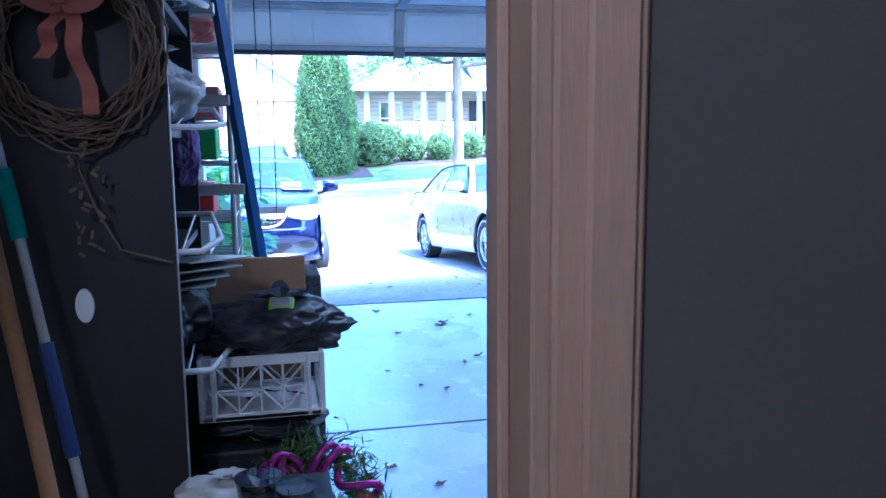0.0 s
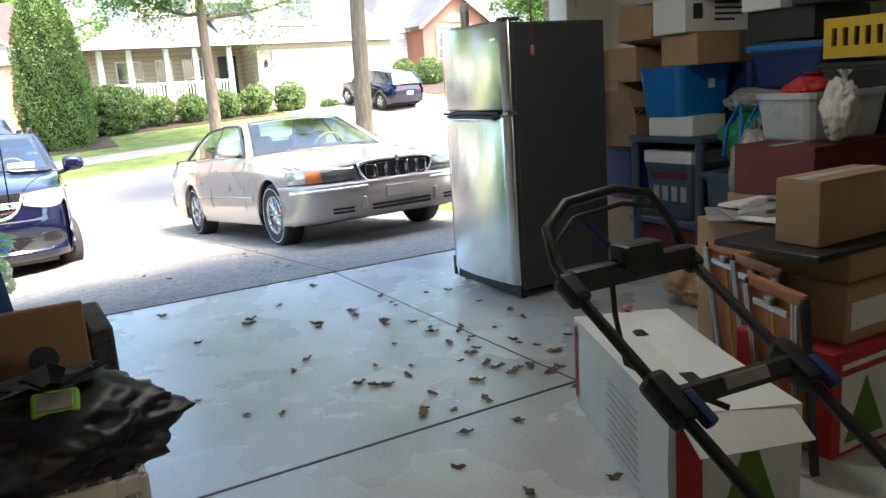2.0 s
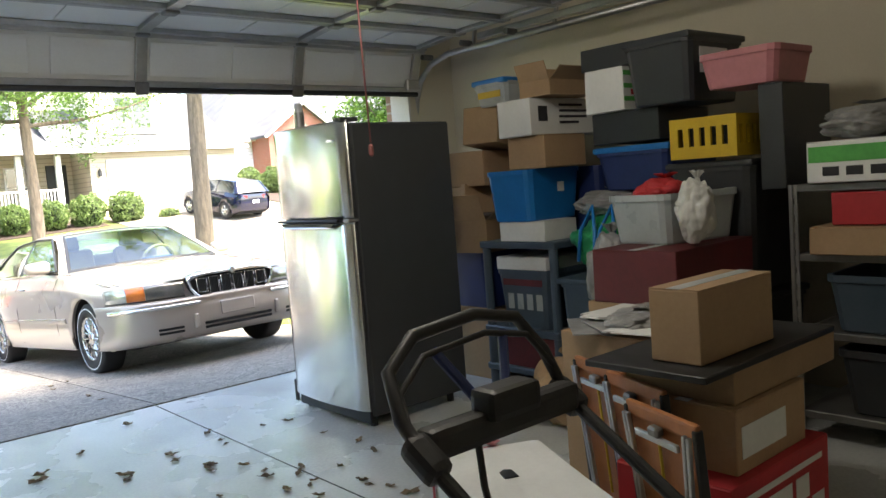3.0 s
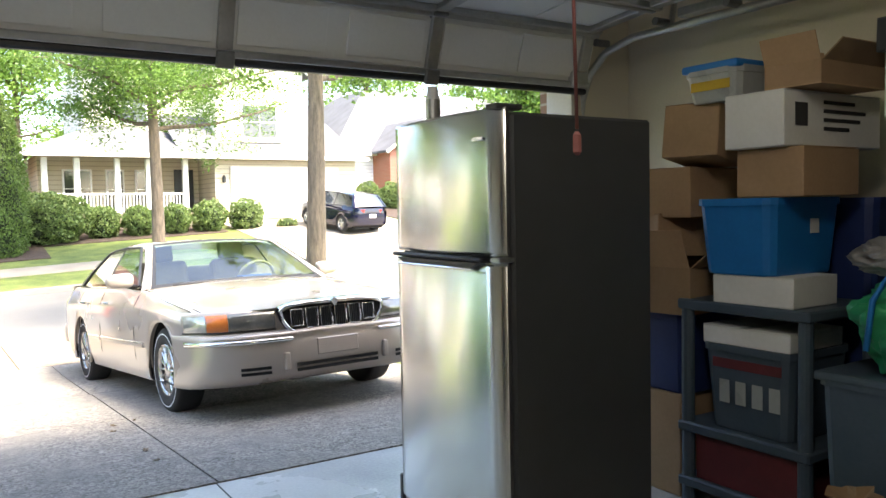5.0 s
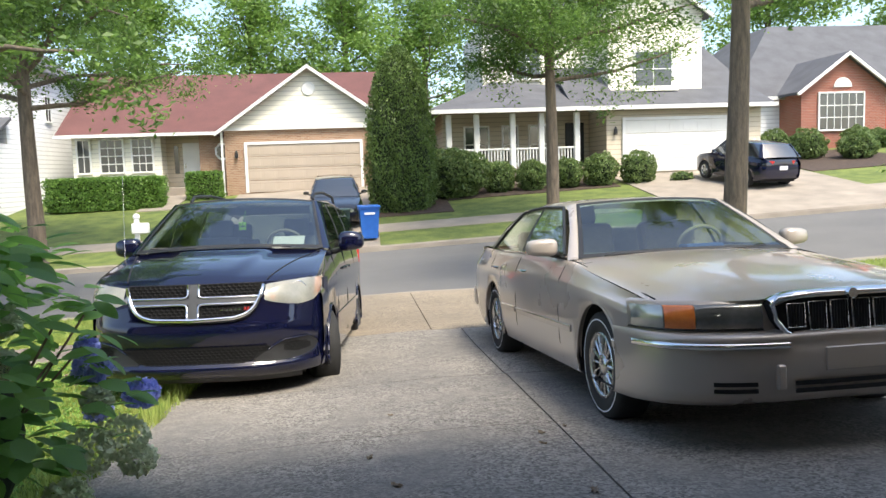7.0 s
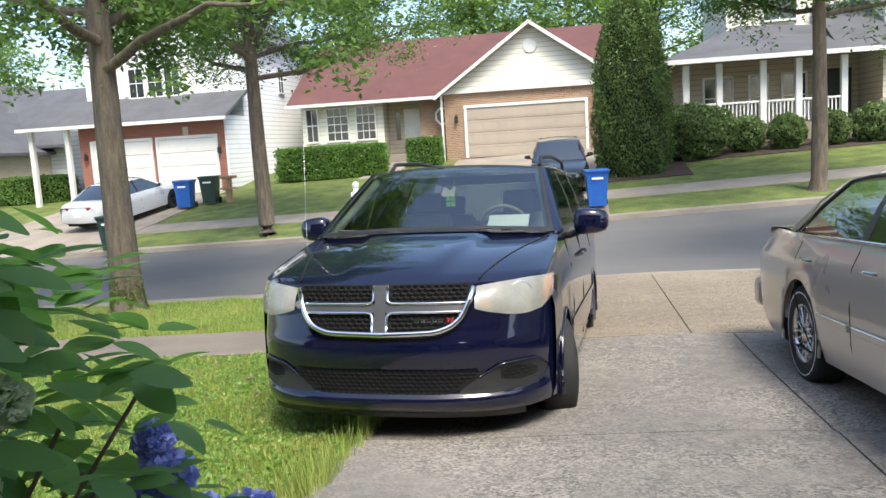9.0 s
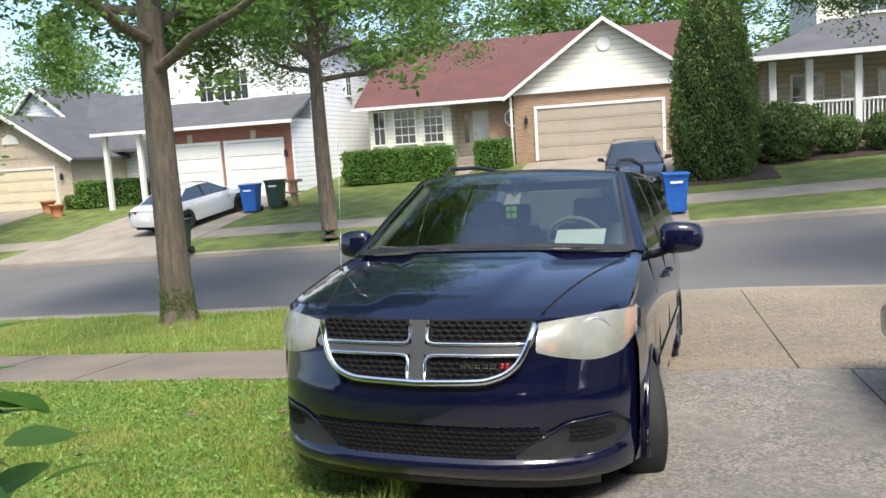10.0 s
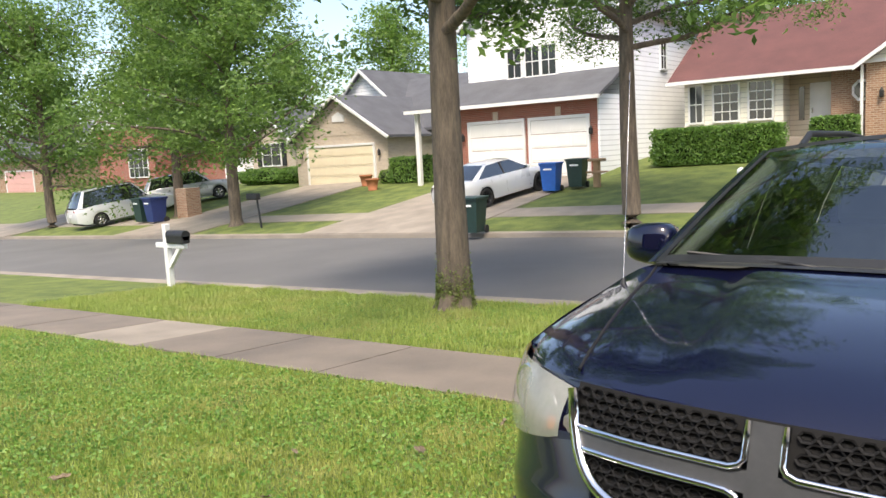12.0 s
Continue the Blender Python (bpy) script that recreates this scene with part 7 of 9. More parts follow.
structure("trim_north", span(span(span_bm((X0 - 0.0, -0.205, 0.0), (X0 + 0.02, 0.03, 2.13)), (X1 - 0.02, -0.205, 0.0), (X1, 0.03, 2.13)), (X0, -0.205, 2.115), (X1, 0.03, 2.135)), M_TRIM, "white painted trim lining the garage opening")
structure("facade", span(span(span_bm((-6, 0.0, -0.3), (X0 - 0.0, 0.12, 3.2)), (X1, 0.0, -0.3), (7.0, 0.12, 3.2)), (X0, 0.0, 2.13), (X1, 0.12, 3.2)), M_BRICK_TAN, "brick front of the house around the garage opening")
structure("roof", span(span_bm((-7, -12, 3.2), (8, 0.5, 3.35)), (-7, -12, -0.2), (-6.9, 0.1, 3.2)), M_SHINGLE_GREY, "house roof over the garage")

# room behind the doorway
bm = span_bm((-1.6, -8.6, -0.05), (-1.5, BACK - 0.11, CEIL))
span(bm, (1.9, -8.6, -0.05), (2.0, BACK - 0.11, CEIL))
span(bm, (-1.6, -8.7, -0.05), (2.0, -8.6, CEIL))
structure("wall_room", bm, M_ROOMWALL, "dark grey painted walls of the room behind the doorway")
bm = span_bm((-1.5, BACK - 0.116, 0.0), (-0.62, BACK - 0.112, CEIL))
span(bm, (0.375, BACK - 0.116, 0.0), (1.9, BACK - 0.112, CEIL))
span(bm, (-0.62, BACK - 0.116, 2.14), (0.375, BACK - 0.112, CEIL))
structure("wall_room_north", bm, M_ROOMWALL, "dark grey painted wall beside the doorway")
structure("ceiling_room", span_bm((-1.6, -8.7, CEIL), (2.0, BACK - 0.12, CEIL + 0.1)), M_CEIL, "pale ceiling of the room")
structure("floor_room", span_bm((-1.6, -8.7, -0.1), (2.0, BACK - 0.0, -0.004)), M_CASING, "brown wooden floor of the room behind")
fr = tagged(new("door_frame_1"), "stained wooden casing and jamb of the doorway", "door frame", kind="structure")
for x, s in ((0.300, 1), (-0.53, -1)):
    part("jamb", span_bm((min(x, x - s * 0.018), BACK - 0.115, 0), (max(x, x - s * 0.018), BACK + 0.004, 2.05), 0.003), M_CASING, fr)
    part("stop", span_bm((min(x - s * 0.018, x - s * 0.03), BACK - 0.06, 0), (max(x - s * 0.018, x - s * 0.03), BACK - 0.02, 2.05), 0.003), M_CASING, fr)
    bm = span_bm((min(x - s * 0.005, x + s * 0.074), BACK - 0.13, 0), (max(x - s * 0.005, x + s * 0.074), BACK - 0.1165, 2.13), 0.004)
    span(bm, (min(x + s * 0.02, x + s * 0.064), BACK - 0.138, 0), (max(x + s * 0.02, x + s * 0.064), BACK - 0.128, 2.12), 0.004)
    part("casing", bm, M_CASING, fr)
part("head_casing", span_bm((-0.615, BACK - 0.13, 2.05), (0.372, BACK - 0.1165, 2.135), 0.004), M_CASING, fr)

# floor joints
structure("floor_joint", span(span_bm((WL, -2.918, -0.01), (WR, -2.904, 0.0025)), (2.243, -2.9, -0.01), (2.25, 0.01, 0.002)), M_BLACK, "dark control joints cut in the garage floor")

# ---- fridge ----
fr = thing("refrigerator", "stainless steel top-freezer refrigerator with black sides", "refrigerator", pose(2.78, -1.65, 0, 0, 0, 0))
# local: front faces -x; width runs along +y (0 to 0.80), depth along +x
FW, FD, FH = 0.80, 0.80, 1.725
part("body", span_bm((0.085, 0.0, 0.06), (FD, FW, FH - 0.015), 0.012), M_FRIDGE, fr)


def curved_door(z0, z1, bow=0.035):
    """A door with a bowed front and rounded edges."""
    bm = bmesh.new()
    n = 18
    cols = []
    for i in range(n + 1):
        t = -1 + 2 * i / n
        y = FW / 2 + t * (FW / 2 - 0.003)
        x = 0.005 + bow * (t * t) + (0.02 * max(0, abs(t) - 0.94) / 0.06)
        cols.append([bm.verts.new(p) for p in ((0.075, y, z0), (x + 0.006, y, z0), (x, y, z0 + 0.012), (x, y, z1 - 0.012), (x + 0.006, y, z1), (0.075, y, z1))])
    for a, b in zip(cols, cols[1:]):
        for k in range(5):
            f = bm.faces.new((a[k], a[k + 1], b[k + 1], b[k]))
            f.smooth = k == 2
            f.material_index = 0 if k in (1, 2, 3) else 1
    for c in (cols[0], cols[-1]):
        bm.faces.new(c).material_index = 1
    bmesh.ops.recalc_face_normals(bm, faces=bm.faces)
    return bm


lower = part("fridge_door", curved_door(0.10, 1.165), [M_STEEL, M_FRIDGE], fr, "brushed steel fridge door")
upper = part("freezer_door", curved_door(1.19, FH), [M_STEEL, M_FRIDGE], fr, "brushed steel freezer door")
part("handle_recess", extrude_poly(bmesh.new(), [(0.10, 1.165), (0.70, 1.165), (0.64, 1.142), (0.16, 1.142)], 0, -0.004, 0.03), M_BLACK, lower)
part("handle", box_bm((0.02, 0.66, 0.016), (0.0, 0.40, 1.178), None, 0.006), M_BLACK, upper)
part("handle_trim", box_bm((0.012, 0.56, 0.008), (-0.006, 0.40, 1.140), None, 0.003), M_CHROME, lower)
part("hinge", box_bm((0.07, 0.06, 0.018), (0.05, 0.02, 1.177), None, 0.005), M_GALV, fr)
part("hinge_cover", box_bm((0.12, 0.07, 0.022), (0.09, 0.05, FH + 0.005), None, 0.008, 2), M_FRIDGE, fr)
part("badge", box_bm((0.004, 0.07, 0.014), (0.02, 0.12, 1.62), None, 0.002), M_CHROME, upper)
part("base_grille", span_bm((0.07, 0.02, 0.02), (0.12, FW - 0.02, 0.10), 0.006), M_BLACK, fr)
for x in (0.12, 0.7):
    for y in (0.06, FW - 0.06):
        part("foot", rod_bm((x, y, 0), (x, y, 0.07), 0.022), M_BLACK, fr)
part("kick_flap", box_bm((0.02, 0.03, 0.14), (0.07, FW + 0.02, 0.1), None, 0.006), M_BLACK, fr)
can = thing("spray_can", "silver spray can with a pale cap on the refrigerator", "can", pose(2.93, -1.02, 1.712))
part("can_body", rod_bm((0, 0, 0), (0, 0, 0.12), 0.032, None, 16), M_GALV, can)
part("cap", rod_bm((0, 0, 0.12), (0, 0, 0.175), 0.029, 0.022, 16), M_PAPER, can)

# ---- stacked goods ----
M_PRINT = surf("black_print", (0.03, 0.03, 0.035), None, 20, 0.8)
M_BLUETOTE = surf("bright_blue_plastic", (0.01, 0.20, 0.56), (0.01, 0.16, 0.48), 5, 0.35, 0, 0.03, 60)
M_YELLOW = surf("yellow_plastic", (0.62, 0.42, 0.02), (0.5, 0.33, 0.02), 5, 0.45, 0, 0.03, 60)
M_DARKTOTE = surf("charcoal_plastic", (0.035, 0.04, 0.045), (0.025, 0.028, 0.032), 5, 0.45, 0, 0.03, 60)
M_GREYTOTE = surf("slate_plastic", (0.07, 0.10, 0.14), (0.05, 0.08, 0.11), 5, 0.45, 0, 0.03, 60)
M_PINK = surf("pink_plastic", (0.52, 0.20, 0.22), (0.42, 0.16, 0.18), 5, 0.5)
M_MAROON = surf("maroon_card", (0.14, 0.02, 0.025), (0.09, 0.015, 0.018), 5, 0.6, 0, 0.1, 40)
M_REDPRINT = surf("red_print", (0.50, 0.03, 0.04), (0.4, 0.025, 0.03), 5, 0.6)
M_CLEAR = pane_mat("clear_tub_plastic", (0.72, 0.75, 0.76))
M_FROST = surf("frosted_plastic", (0.42, 0.45, 0.46), (0.34, 0.37, 0.38), 4, 0.3, 0, 0.05, 50)
M_BAGGREEN = surf("green_bag", (0.02, 0.36, 0.13), (0.015, 0.26, 0.12), 5, 0.45, 0, 0.3, 20)
M_BAGGREY = surf("crumpled_grey_plastic", (0.40, 0.40, 0.40), (0.2, 0.2, 0.2), 6, 0.4, 0, 0.5, 20)
M_BAGBLACK = surf("crumpled_black_bag", (0.02, 0.022, 0.03), (0.01, 0.01, 0.013), 6, 0.45, 0, 0.4, 20)
M_WHITEBAG = surf("white_plastic_bag", (0.62, 0.62, 0.6), (0.48, 0.48, 0.47), 6, 0.45, 0, 0.4, 20)
M_ORANGE = surf("orange_stained_wood", (0.40, 0.15, 0.05), (0.30, 0.105, 0.035), 4, 0.5, 0, 0.1, 50, aniso=(6, 6, 0.7))
M_GREENPRINT = surf("green_print", (0.10, 0.45, 0.10), None, 10, 0.7)
M_WHITECARD = surf("white_card", (0.80, 0.81, 0.80), (0.70, 0.71, 0.70), 4, 0.75, 0, 0.1, 50)


def carton(label, lo, hi, mat=None, turn=0.0, open_top=False, name="cardboard_box", tilt=0.0, tape=True):
    """A carton on its base: walls, tape, closed or folded-out flaps. Returns it with its half sizes."""
    w, d, hh = (hi[i] - lo[i] for i in range(3))
    mat = mat or M_CARDBOARD
    c = thing(name, label, "box", pose((lo[0] + hi[0]) / 2, (lo[1] + hi[1]) / 2, lo[2], 0, tilt, turn))
    if not open_top:
        bm = box_bm((w, d, hh), (0, 0, hh / 2), None, 0.004)
        for v in bm.verts:
            v.co += Vector(noise.noise_vector(v.co * 7 + Vector(lo))) * 0.004
        part("carton", bm, mat, c)
        for s in (-1, 1):
            part("flap", span_bm((-w / 2 + 0.002, min(s * 0.003, s * d / 2), hh), (w / 2 - 0.002, max(s * 0.003, s * d / 2 - s * 0.002), hh + 0.003)), mat, c)
        if tape:
            part("tape", span_bm((-w / 2 - 0.001, -0.025, hh + 0.0035), (w / 2 + 0.001, 0.025, hh + 0.0045)), M_FROST, c)
    else:
        part("bottom", span_bm((-w / 2, -d / 2, 0), (w / 2, d / 2, 0.006)), mat, c)
        for s in (-1, 1):
            part("side", span_bm((min(s * w / 2, s * (w / 2 - 0.005)), -d / 2 + 0.0055, 0.006), (max(s * w / 2, s * (w / 2 - 0.005)), d / 2 - 0.0055, hh)), mat, c)
            part("side", span_bm((-w / 2, min(s * d / 2, s * (d / 2 - 0.005)), 0.006), (w / 2, max(s * d / 2, s * (d / 2 - 0.005)), hh)), mat, c)
        for s, a in ((-1, 20), (1, 55)):
            part("flap", box_bm((0.005, d * 0.98, min(w, d) * 0.45), (0, 0, min(w, d) * 0.225), pose(s * w / 2, 0, hh, 0, s * a), 0.0), mat, c)
        for s, a in ((-1, -50), (1, -10)):
            part("flap", box_bm((w * 0.96, 0.005, min(w, d) * 0.42), (0, 0, min(w, d) * 0.21), pose(0, s * d / 2, hh, a * s, 0), 0.0), mat, c)
    return c, w / 2, d / 2, hh


def printed(c, face, u0, u1, z0, z1, hw, hd, mat, name="print"):
    """A thin printed patch on the -x or -y face of a box, from u0 to u1 along it."""
    if face == "x":
        return part(name, span_bm((-hw - 0.003, u0, z0), (-hw - 0.0005, u1, z1)), mat, c)
    return part(name, span_bm((u0, -hd - 0.003, z0), (u1, -hd - 0.0005, z1)), mat, c)


def tote(label, lo, hi, mat, lid=None, turn=0.0, name="storage_tub", tilt=0.0, roll=0.0):
    """A tapered tub with a rolled rim, ribs and an optional lid."""
    w, d, hh = (hi[i] - lo[i] for i in range(3))
    c = thing(name, label, "storage tub", pose((lo[0] + hi[0]) / 2, (lo[1] + hi[1]) / 2, lo[2], roll, tilt, turn))
    bm = bmesh.new()
    rings = []
    for k, z, inn in ((0.84, 0.0, 0), (0.86, 0.01, 0), (0.965, hh - 0.03, 0), (1.0, hh - 0.03, 0), (1.0, hh, 0), (0.94, hh, 1), (0.83, 0.012, 1)):
        ring = []
        for sx, sy in ((-1, -1), (1, -1), (1, 1), (-1, 1)):
            r = 0.05
            a0 = math.atan2(sy, sx)
            for q in (-1, 0, 1):
                a = a0 + q * 0.6
                ring.append(bm.verts.new(((sx * (w / 2 - r) + r * math.cos(a) * 1.1) * k, (sy * (d / 2 - r) + r * math.sin(a) * 1.1) * k, z)))
        rings.append(ring)
    for a, b in zip(rings, rings[1:]):
        for i in range(12):
            bm.faces.new((a[i], a[(i + 1) % 12], b[(i + 1) % 12], b[i]))
    bm.faces.new(rings[0])
    bm.faces.new(rings[-1])
    bmesh.ops.recalc_face_normals(bm, faces=bm.faces)
    part("tub", bm, mat, c)
    if lid:
        part("lid", box_bm((w * 1.03, d * 1.03, 0.035), (0, 0, hh + 0.004), None, 0.012, 2), lid, c)
    return c, w / 2, d / 2, hh


def bag(label, at, size, mat, seed, name="plastic_bag"):
    """A crumpled, slumped bag with sharp folds and a gathered top."""
    b = thing(name, label, "bag", pose(*at))
    bm = bmesh.new()
    bmesh.ops.create_icosphere(bm, subdivisions=5, radius=1.0)
    for v in bm.verts:
        p = v.co.copy()
        q = p + Vector(noise.noise_vector(p * 2.4 + Vector((seed, seed, 0)))) * 0.35
        n = noise.noise(p * 1.7 + Vector((seed, 0, 0))) * 0.26
        n += (0.28 - abs(noise.noise(q * 2.4 + Vector((0, seed, 0))))) * 0.26 + (0.25 - abs(noise.noise(q * 5.5 + Vector((0, 0, seed))))) * 0.09
        v.co = p * (0.94 + n)
        v.co.x *= size[0] / 2
        v.co.y *= size[1] / 2
        v.co.z = max(-0.92, v.co.z) * size[2] / 2 + size[2] * 0.46
    part("bag_body", bm, mat, b, smooth=True)
    top = max(v.co.z for v in b.children[0].data.vertices)
    bm = bmesh.new()
    rings = []
    for z, r in ((-0.25, 0.16), (-0.06, 0.07), (0.03, 0.055), (0.10, 0.12), (0.17, 0.19)):
        rings.append([bm.verts.new((size[0] * (0.10 + r * (1 + 0.35 * math.sin(k * 2.3 + seed + z * 9)) * math.cos(k * math.tau / 16)), size[1] * r * (1 + 0.35 * math.sin(k * 3.1 + seed)) * math.sin(k * math.tau / 16), top + size[2] * (z * 0.7 - 0.04) + 0.1 * size[2] * r * math.sin(k * 1.7 + seed))) for k in range(16)])
    for a, c in zip(rings, rings[1:]):
        for k in range(16):
            bm.faces.new((a[k], a[(k + 1) % 16], c[(k + 1) % 16], c[k]))
    part("gathered_top", bm, mat, b)
    return b


# base added above the unseen fill light; no lamp is known here
cl = thing("ceiling_lamp", "unseen round lamp base added above the garage fill light", "lamp", pose(1.9, -3.25, CEIL))
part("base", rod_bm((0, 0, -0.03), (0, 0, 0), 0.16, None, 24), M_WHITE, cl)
rl = thing("ceiling_lamp", "round ceiling lamp in the room behind", "lamp", pose(-0.6, -7.4, CEIL))
part("base", rod_bm((0, 0, -0.03), (0, 0, 0), 0.14, None, 24), M_WHITE, rl)
# shelf unit of dark grey plastic
su = thing("plastic_shelf_unit", "dark grey plastic shelving unit holding boxes", "shelf", pose(3.9, -2.14, 0))
for z in (0.10, 0.35, 0.90):
    part("shelf_board", span_bm((0, 0, z), (0.52, 0.64, z + 0.045), 0.008), M_GREYTOTE, su)
for x in (0.035, 0.485):
    for y in (0.035, 0.605):
        part("leg", rod_bm((x, y, 0), (x, y, 0.90), 0.03, 0.028, 12), M_GREYTOTE, su)
c, hw, hd, hh = carton("white card box on the plastic shelf", (3.92, -2.06, 0.945), (4.22, -1.68, 1.065), M_WHITECARD)
c, hw, hd, hh = carton("flat white carton under the shelf top", (3.93, -2.04, 0.765), (4.3, -1.62, 0.84), M_WHITECARD)
c, hw, hd, hh = tote("grey tub with printed panel on the lower shelf", (3.92, -2.05, 0.395), (4.35, -1.62, 0.765), M_GREYTOTE)
for i in range(4):
    printed(c, "x", -0.16 + i * 0.08, -0.11 + i * 0.08, 0.12, 0.26, hw * 0.93, hd, M_FROST)
printed(c, "x", -0.17, 0.16, 0.27, 0.32, hw * 0.96, hd, M_MAROON)
carton("dark red carton on the bottom shelf", (3.93, -2.08, 0.145), (4.36, -1.58, 0.345), M_MAROON)
c, hw, hd, hh = tote("bright blue plastic tub under brown cartons", (3.88, -1.99, 1.067), (4.38, -1.62, 1.385), M_BLUETOTE)
printed(c, "y", 0.02, 0.08, 0.17, 0.23, hw, hd * 0.955, M_PAPER, "sticker")
tote("dark blue tub beside the bright one", (4.42, -2.1, 0.9), (4.9, -1.7, 1.38), M_NAVY)
tote("dark blue tub standing on the floor", (4.45, -2.12, 0.0), (4.93, -1.66, 0.89), M_NAVY)
carton("plain brown carton on the blue tub", (3.92, -2.10, 1.39), (4.30, -1.80, 1.58))
c, hw, hd, hh = carton("white printed carton on a brown one", (3.87, -2.05, 1.585), (4.55, -1.78, 1.80), M_WHITECARD)
printed(c, "y", -0.27, -0.19, 0.08, 0.17, hw, hd, M_PRINT)
for i, w_ in enumerate((0.22, 0.30, 0.26, 0.18)):
    printed(c, "y", -0.08, -0.08 + w_, 0.17 - i * 0.035, 0.185 - i * 0.035, hw, hd, M_PRINT)
carton("open brown carton on top of the stack", (3.92, -2.17, 1.81), (4.36, -1.93, 1.90), None, 0, True)
# cartons behind the fridge
carton("brown carton low in the stack", (3.98, -1.45, 0.0), (4.5, -1.0, 0.48))
tote("dark blue tub in the stack", (3.95, -1.5, 0.485), (4.5, -1.05, 0.86), M_NAVY)
carton("open brown carton in the stack", (3.9, -1.52, 0.865), (4.35, -1.12, 1.08), None, 8, True)
carton("brown carton with white tape", (3.96, -1.42, 1.12), (4.38, -1.09, 1.31), None, -14, False, "cardboard_box", 3)
carton("brown carton in the tower", (3.95, -1.50, 1.305), (4.35, -1.16, 1.53), None, 6)
carton("tilted brown carton with a label", (3.92, -1.64, 1.555), (4.21, -1.38, 1.79), None, 14, False, "cardboard_box", 9)
c, hw, hd, hh = tote("clear tub of coloured fabric with a blue lid", (3.92, -1.80, 1.80), (4.30, -1.52, 1.945), M_FROST, M_BLUETOTE)
printed(c, "x", -0.1, 0.1, 0.05, 0.09, hw * 0.95, hd, M_YELLOW)
carton("small pale carton against the wall", (4.45, -1.3, 1.53), (4.75, -1.05, 1.8), M_WHITECARD)
carton("brown carton against the wall", (4.5, -1.5, 0.5), (4.92, -1.05, 1.525))
# tubs in the middle
tote("slate plastic tub on the floor", (3.85, -2.72, 0.0), (4.45, -2.2, 0.72), M_GREYTOTE, M_GREYTOTE)
sb = bag("green shopping bag with blue handles", (3.98, -2.50, 0.755), (0.44, 0.4, 0.36), M_BAGGREEN, 3, "shopping_bag")
for y in (-0.13, 0.0):
    part("handle", tube(bmesh.new(), [(-0.22, y - 0.05, 0.10), (-0.20, y - 0.045, 0.27), (-0.15, y, 0.40), (-0.19, y + 0.06, 0.27), (-0.21, y + 0.07, 0.10)], 0.011, 6), M_BLUETOTE, sb, "blue webbing handle")
bag("crumpled grey plastic over the bags", (4.15, -2.42, 1.08), (0.5, 0.45, 0.16), M_BAGGREY, 5)
tote("charcoal tub standing behind", (4.5, -2.75, 0.0), (4.93, -2.2, 0.75), M_DARKTOTE)
tote("charcoal tub on another", (4.45, -2.75, 0.755), (4.93, -2.2, 1.215), M_DARKTOTE)
tote("navy box with a bright blue lid", (4.05, -2.85, 1.225), (4.6, -2.36, 1.45), M_NAVY, M_BLUETOTE)
carton("dark printed box on the navy one", (4.05, -2.80, 1.49), (4.55, -2.36, 1.66), M_DARKTOTE)
c, hw, hd, hh = carton("white carton with green bands", (4.0, -2.62, 1.665), (4.3, -2.36, 1.90), M_WHITECARD)
for z in (0.05, 0.12, 0.19):
    printed(c, "y", -hw + 0.005, hw - 0.005, z, z + 0.025, hw, hd, M_GREENPRINT)
printed(c, "y", -0.08, 0.1, 0.085, 0.115, hw, hd, M_REDPRINT)
carton("black carton at the top of the stack", (4.05, -2.66, 1.91), (4.35, -2.3, 2.03), M_DARKTOTE)
c, hw, hd, hh = tote("tall black tub with a white sheet", (3.95, -3.06, 1.665), (4.5, -2.66, 1.99), M_DARKTOTE, M_DARKTOTE)
printed(c, "y", -0.17, 0.1, 0.14, 0.27, hw, hd * 0.965, M_PAPER, "paper_sign")
# yellow crate tower
tote("black tub at the bottom of a tower", (3.95, -3.36, 0.0), (4.5, -2.86, 0.66), M_DARKTOTE, M_DARKTOTE)
tote("black tub in the tower", (3.95, -3.36, 0.7), (4.5, -2.9, 1.33), M_DARKTOTE, M_DARKTOTE)
yc = thing("yellow_crate", "yellow slotted plastic crate on a black tub", "crate", pose(3.9, -3.32, 1.37))
part("base", span_bm((0, 0, 0), (0.46, 0.36, 0.02)), M_YELLOW, yc)
for nm, lo, hi, n, ax in (("side", (0, 0, 0), (0.46, 0.015, 0.2), 7, 0), ("side", (0, 0.345, 0), (0.46, 0.36, 0.2), 7, 0), ("side", (0, 0.015, 0), (0.015, 0.345, 0.2), 5, 1), ("side", (0.445, 0.015, 0), (0.46, 0.345, 0.2), 5, 1)):
    bm = bmesh.new()
    span(bm, (lo[0], lo[1], 0.02), (hi[0], hi[1], 0.06))
    span(bm, (lo[0], lo[1], 0.15), (hi[0], hi[1], 0.2))
    for i in range(n + 1):
        p = list(lo)
        q = list(hi)
        p[ax] = lo[ax] + (hi[ax] - lo[ax] - 0.03) * i / n
        q[ax] = p[ax] + 0.03
        span(bm, (p[0], p[1], 0.06), (q[0], q[1], 0.15))
    part(nm, bm, M_YELLOW, yc)
carton("dark folder box inside the yellow crate", (3.95, -3.28, 1.392), (4.3, -3.0, 1.53), M_DARKTOTE)
c, hw, hd, hh = tote("large tilted clear grey tub of bits", (3.5, -3.25, 0.985), (4.0, -2.86, 1.22), M_FROST, None, -12)
bag("red and orange cloth in the clear tub", (3.72, -3.02, 1.1), (0.35, 0.28, 0.2), M_REDPRINT, 8, "cloth_bundle")
bag("white plastic bag hanging over the tub", (3.52, -3.32, 1.0), (0.2, 0.16, 0.3), M_WHITEBAG, 9)
carton("maroon carton under the clear tub", (3.3, -3.35, 0.74), (3.95, -2.9, 0.98), M_MAROON)
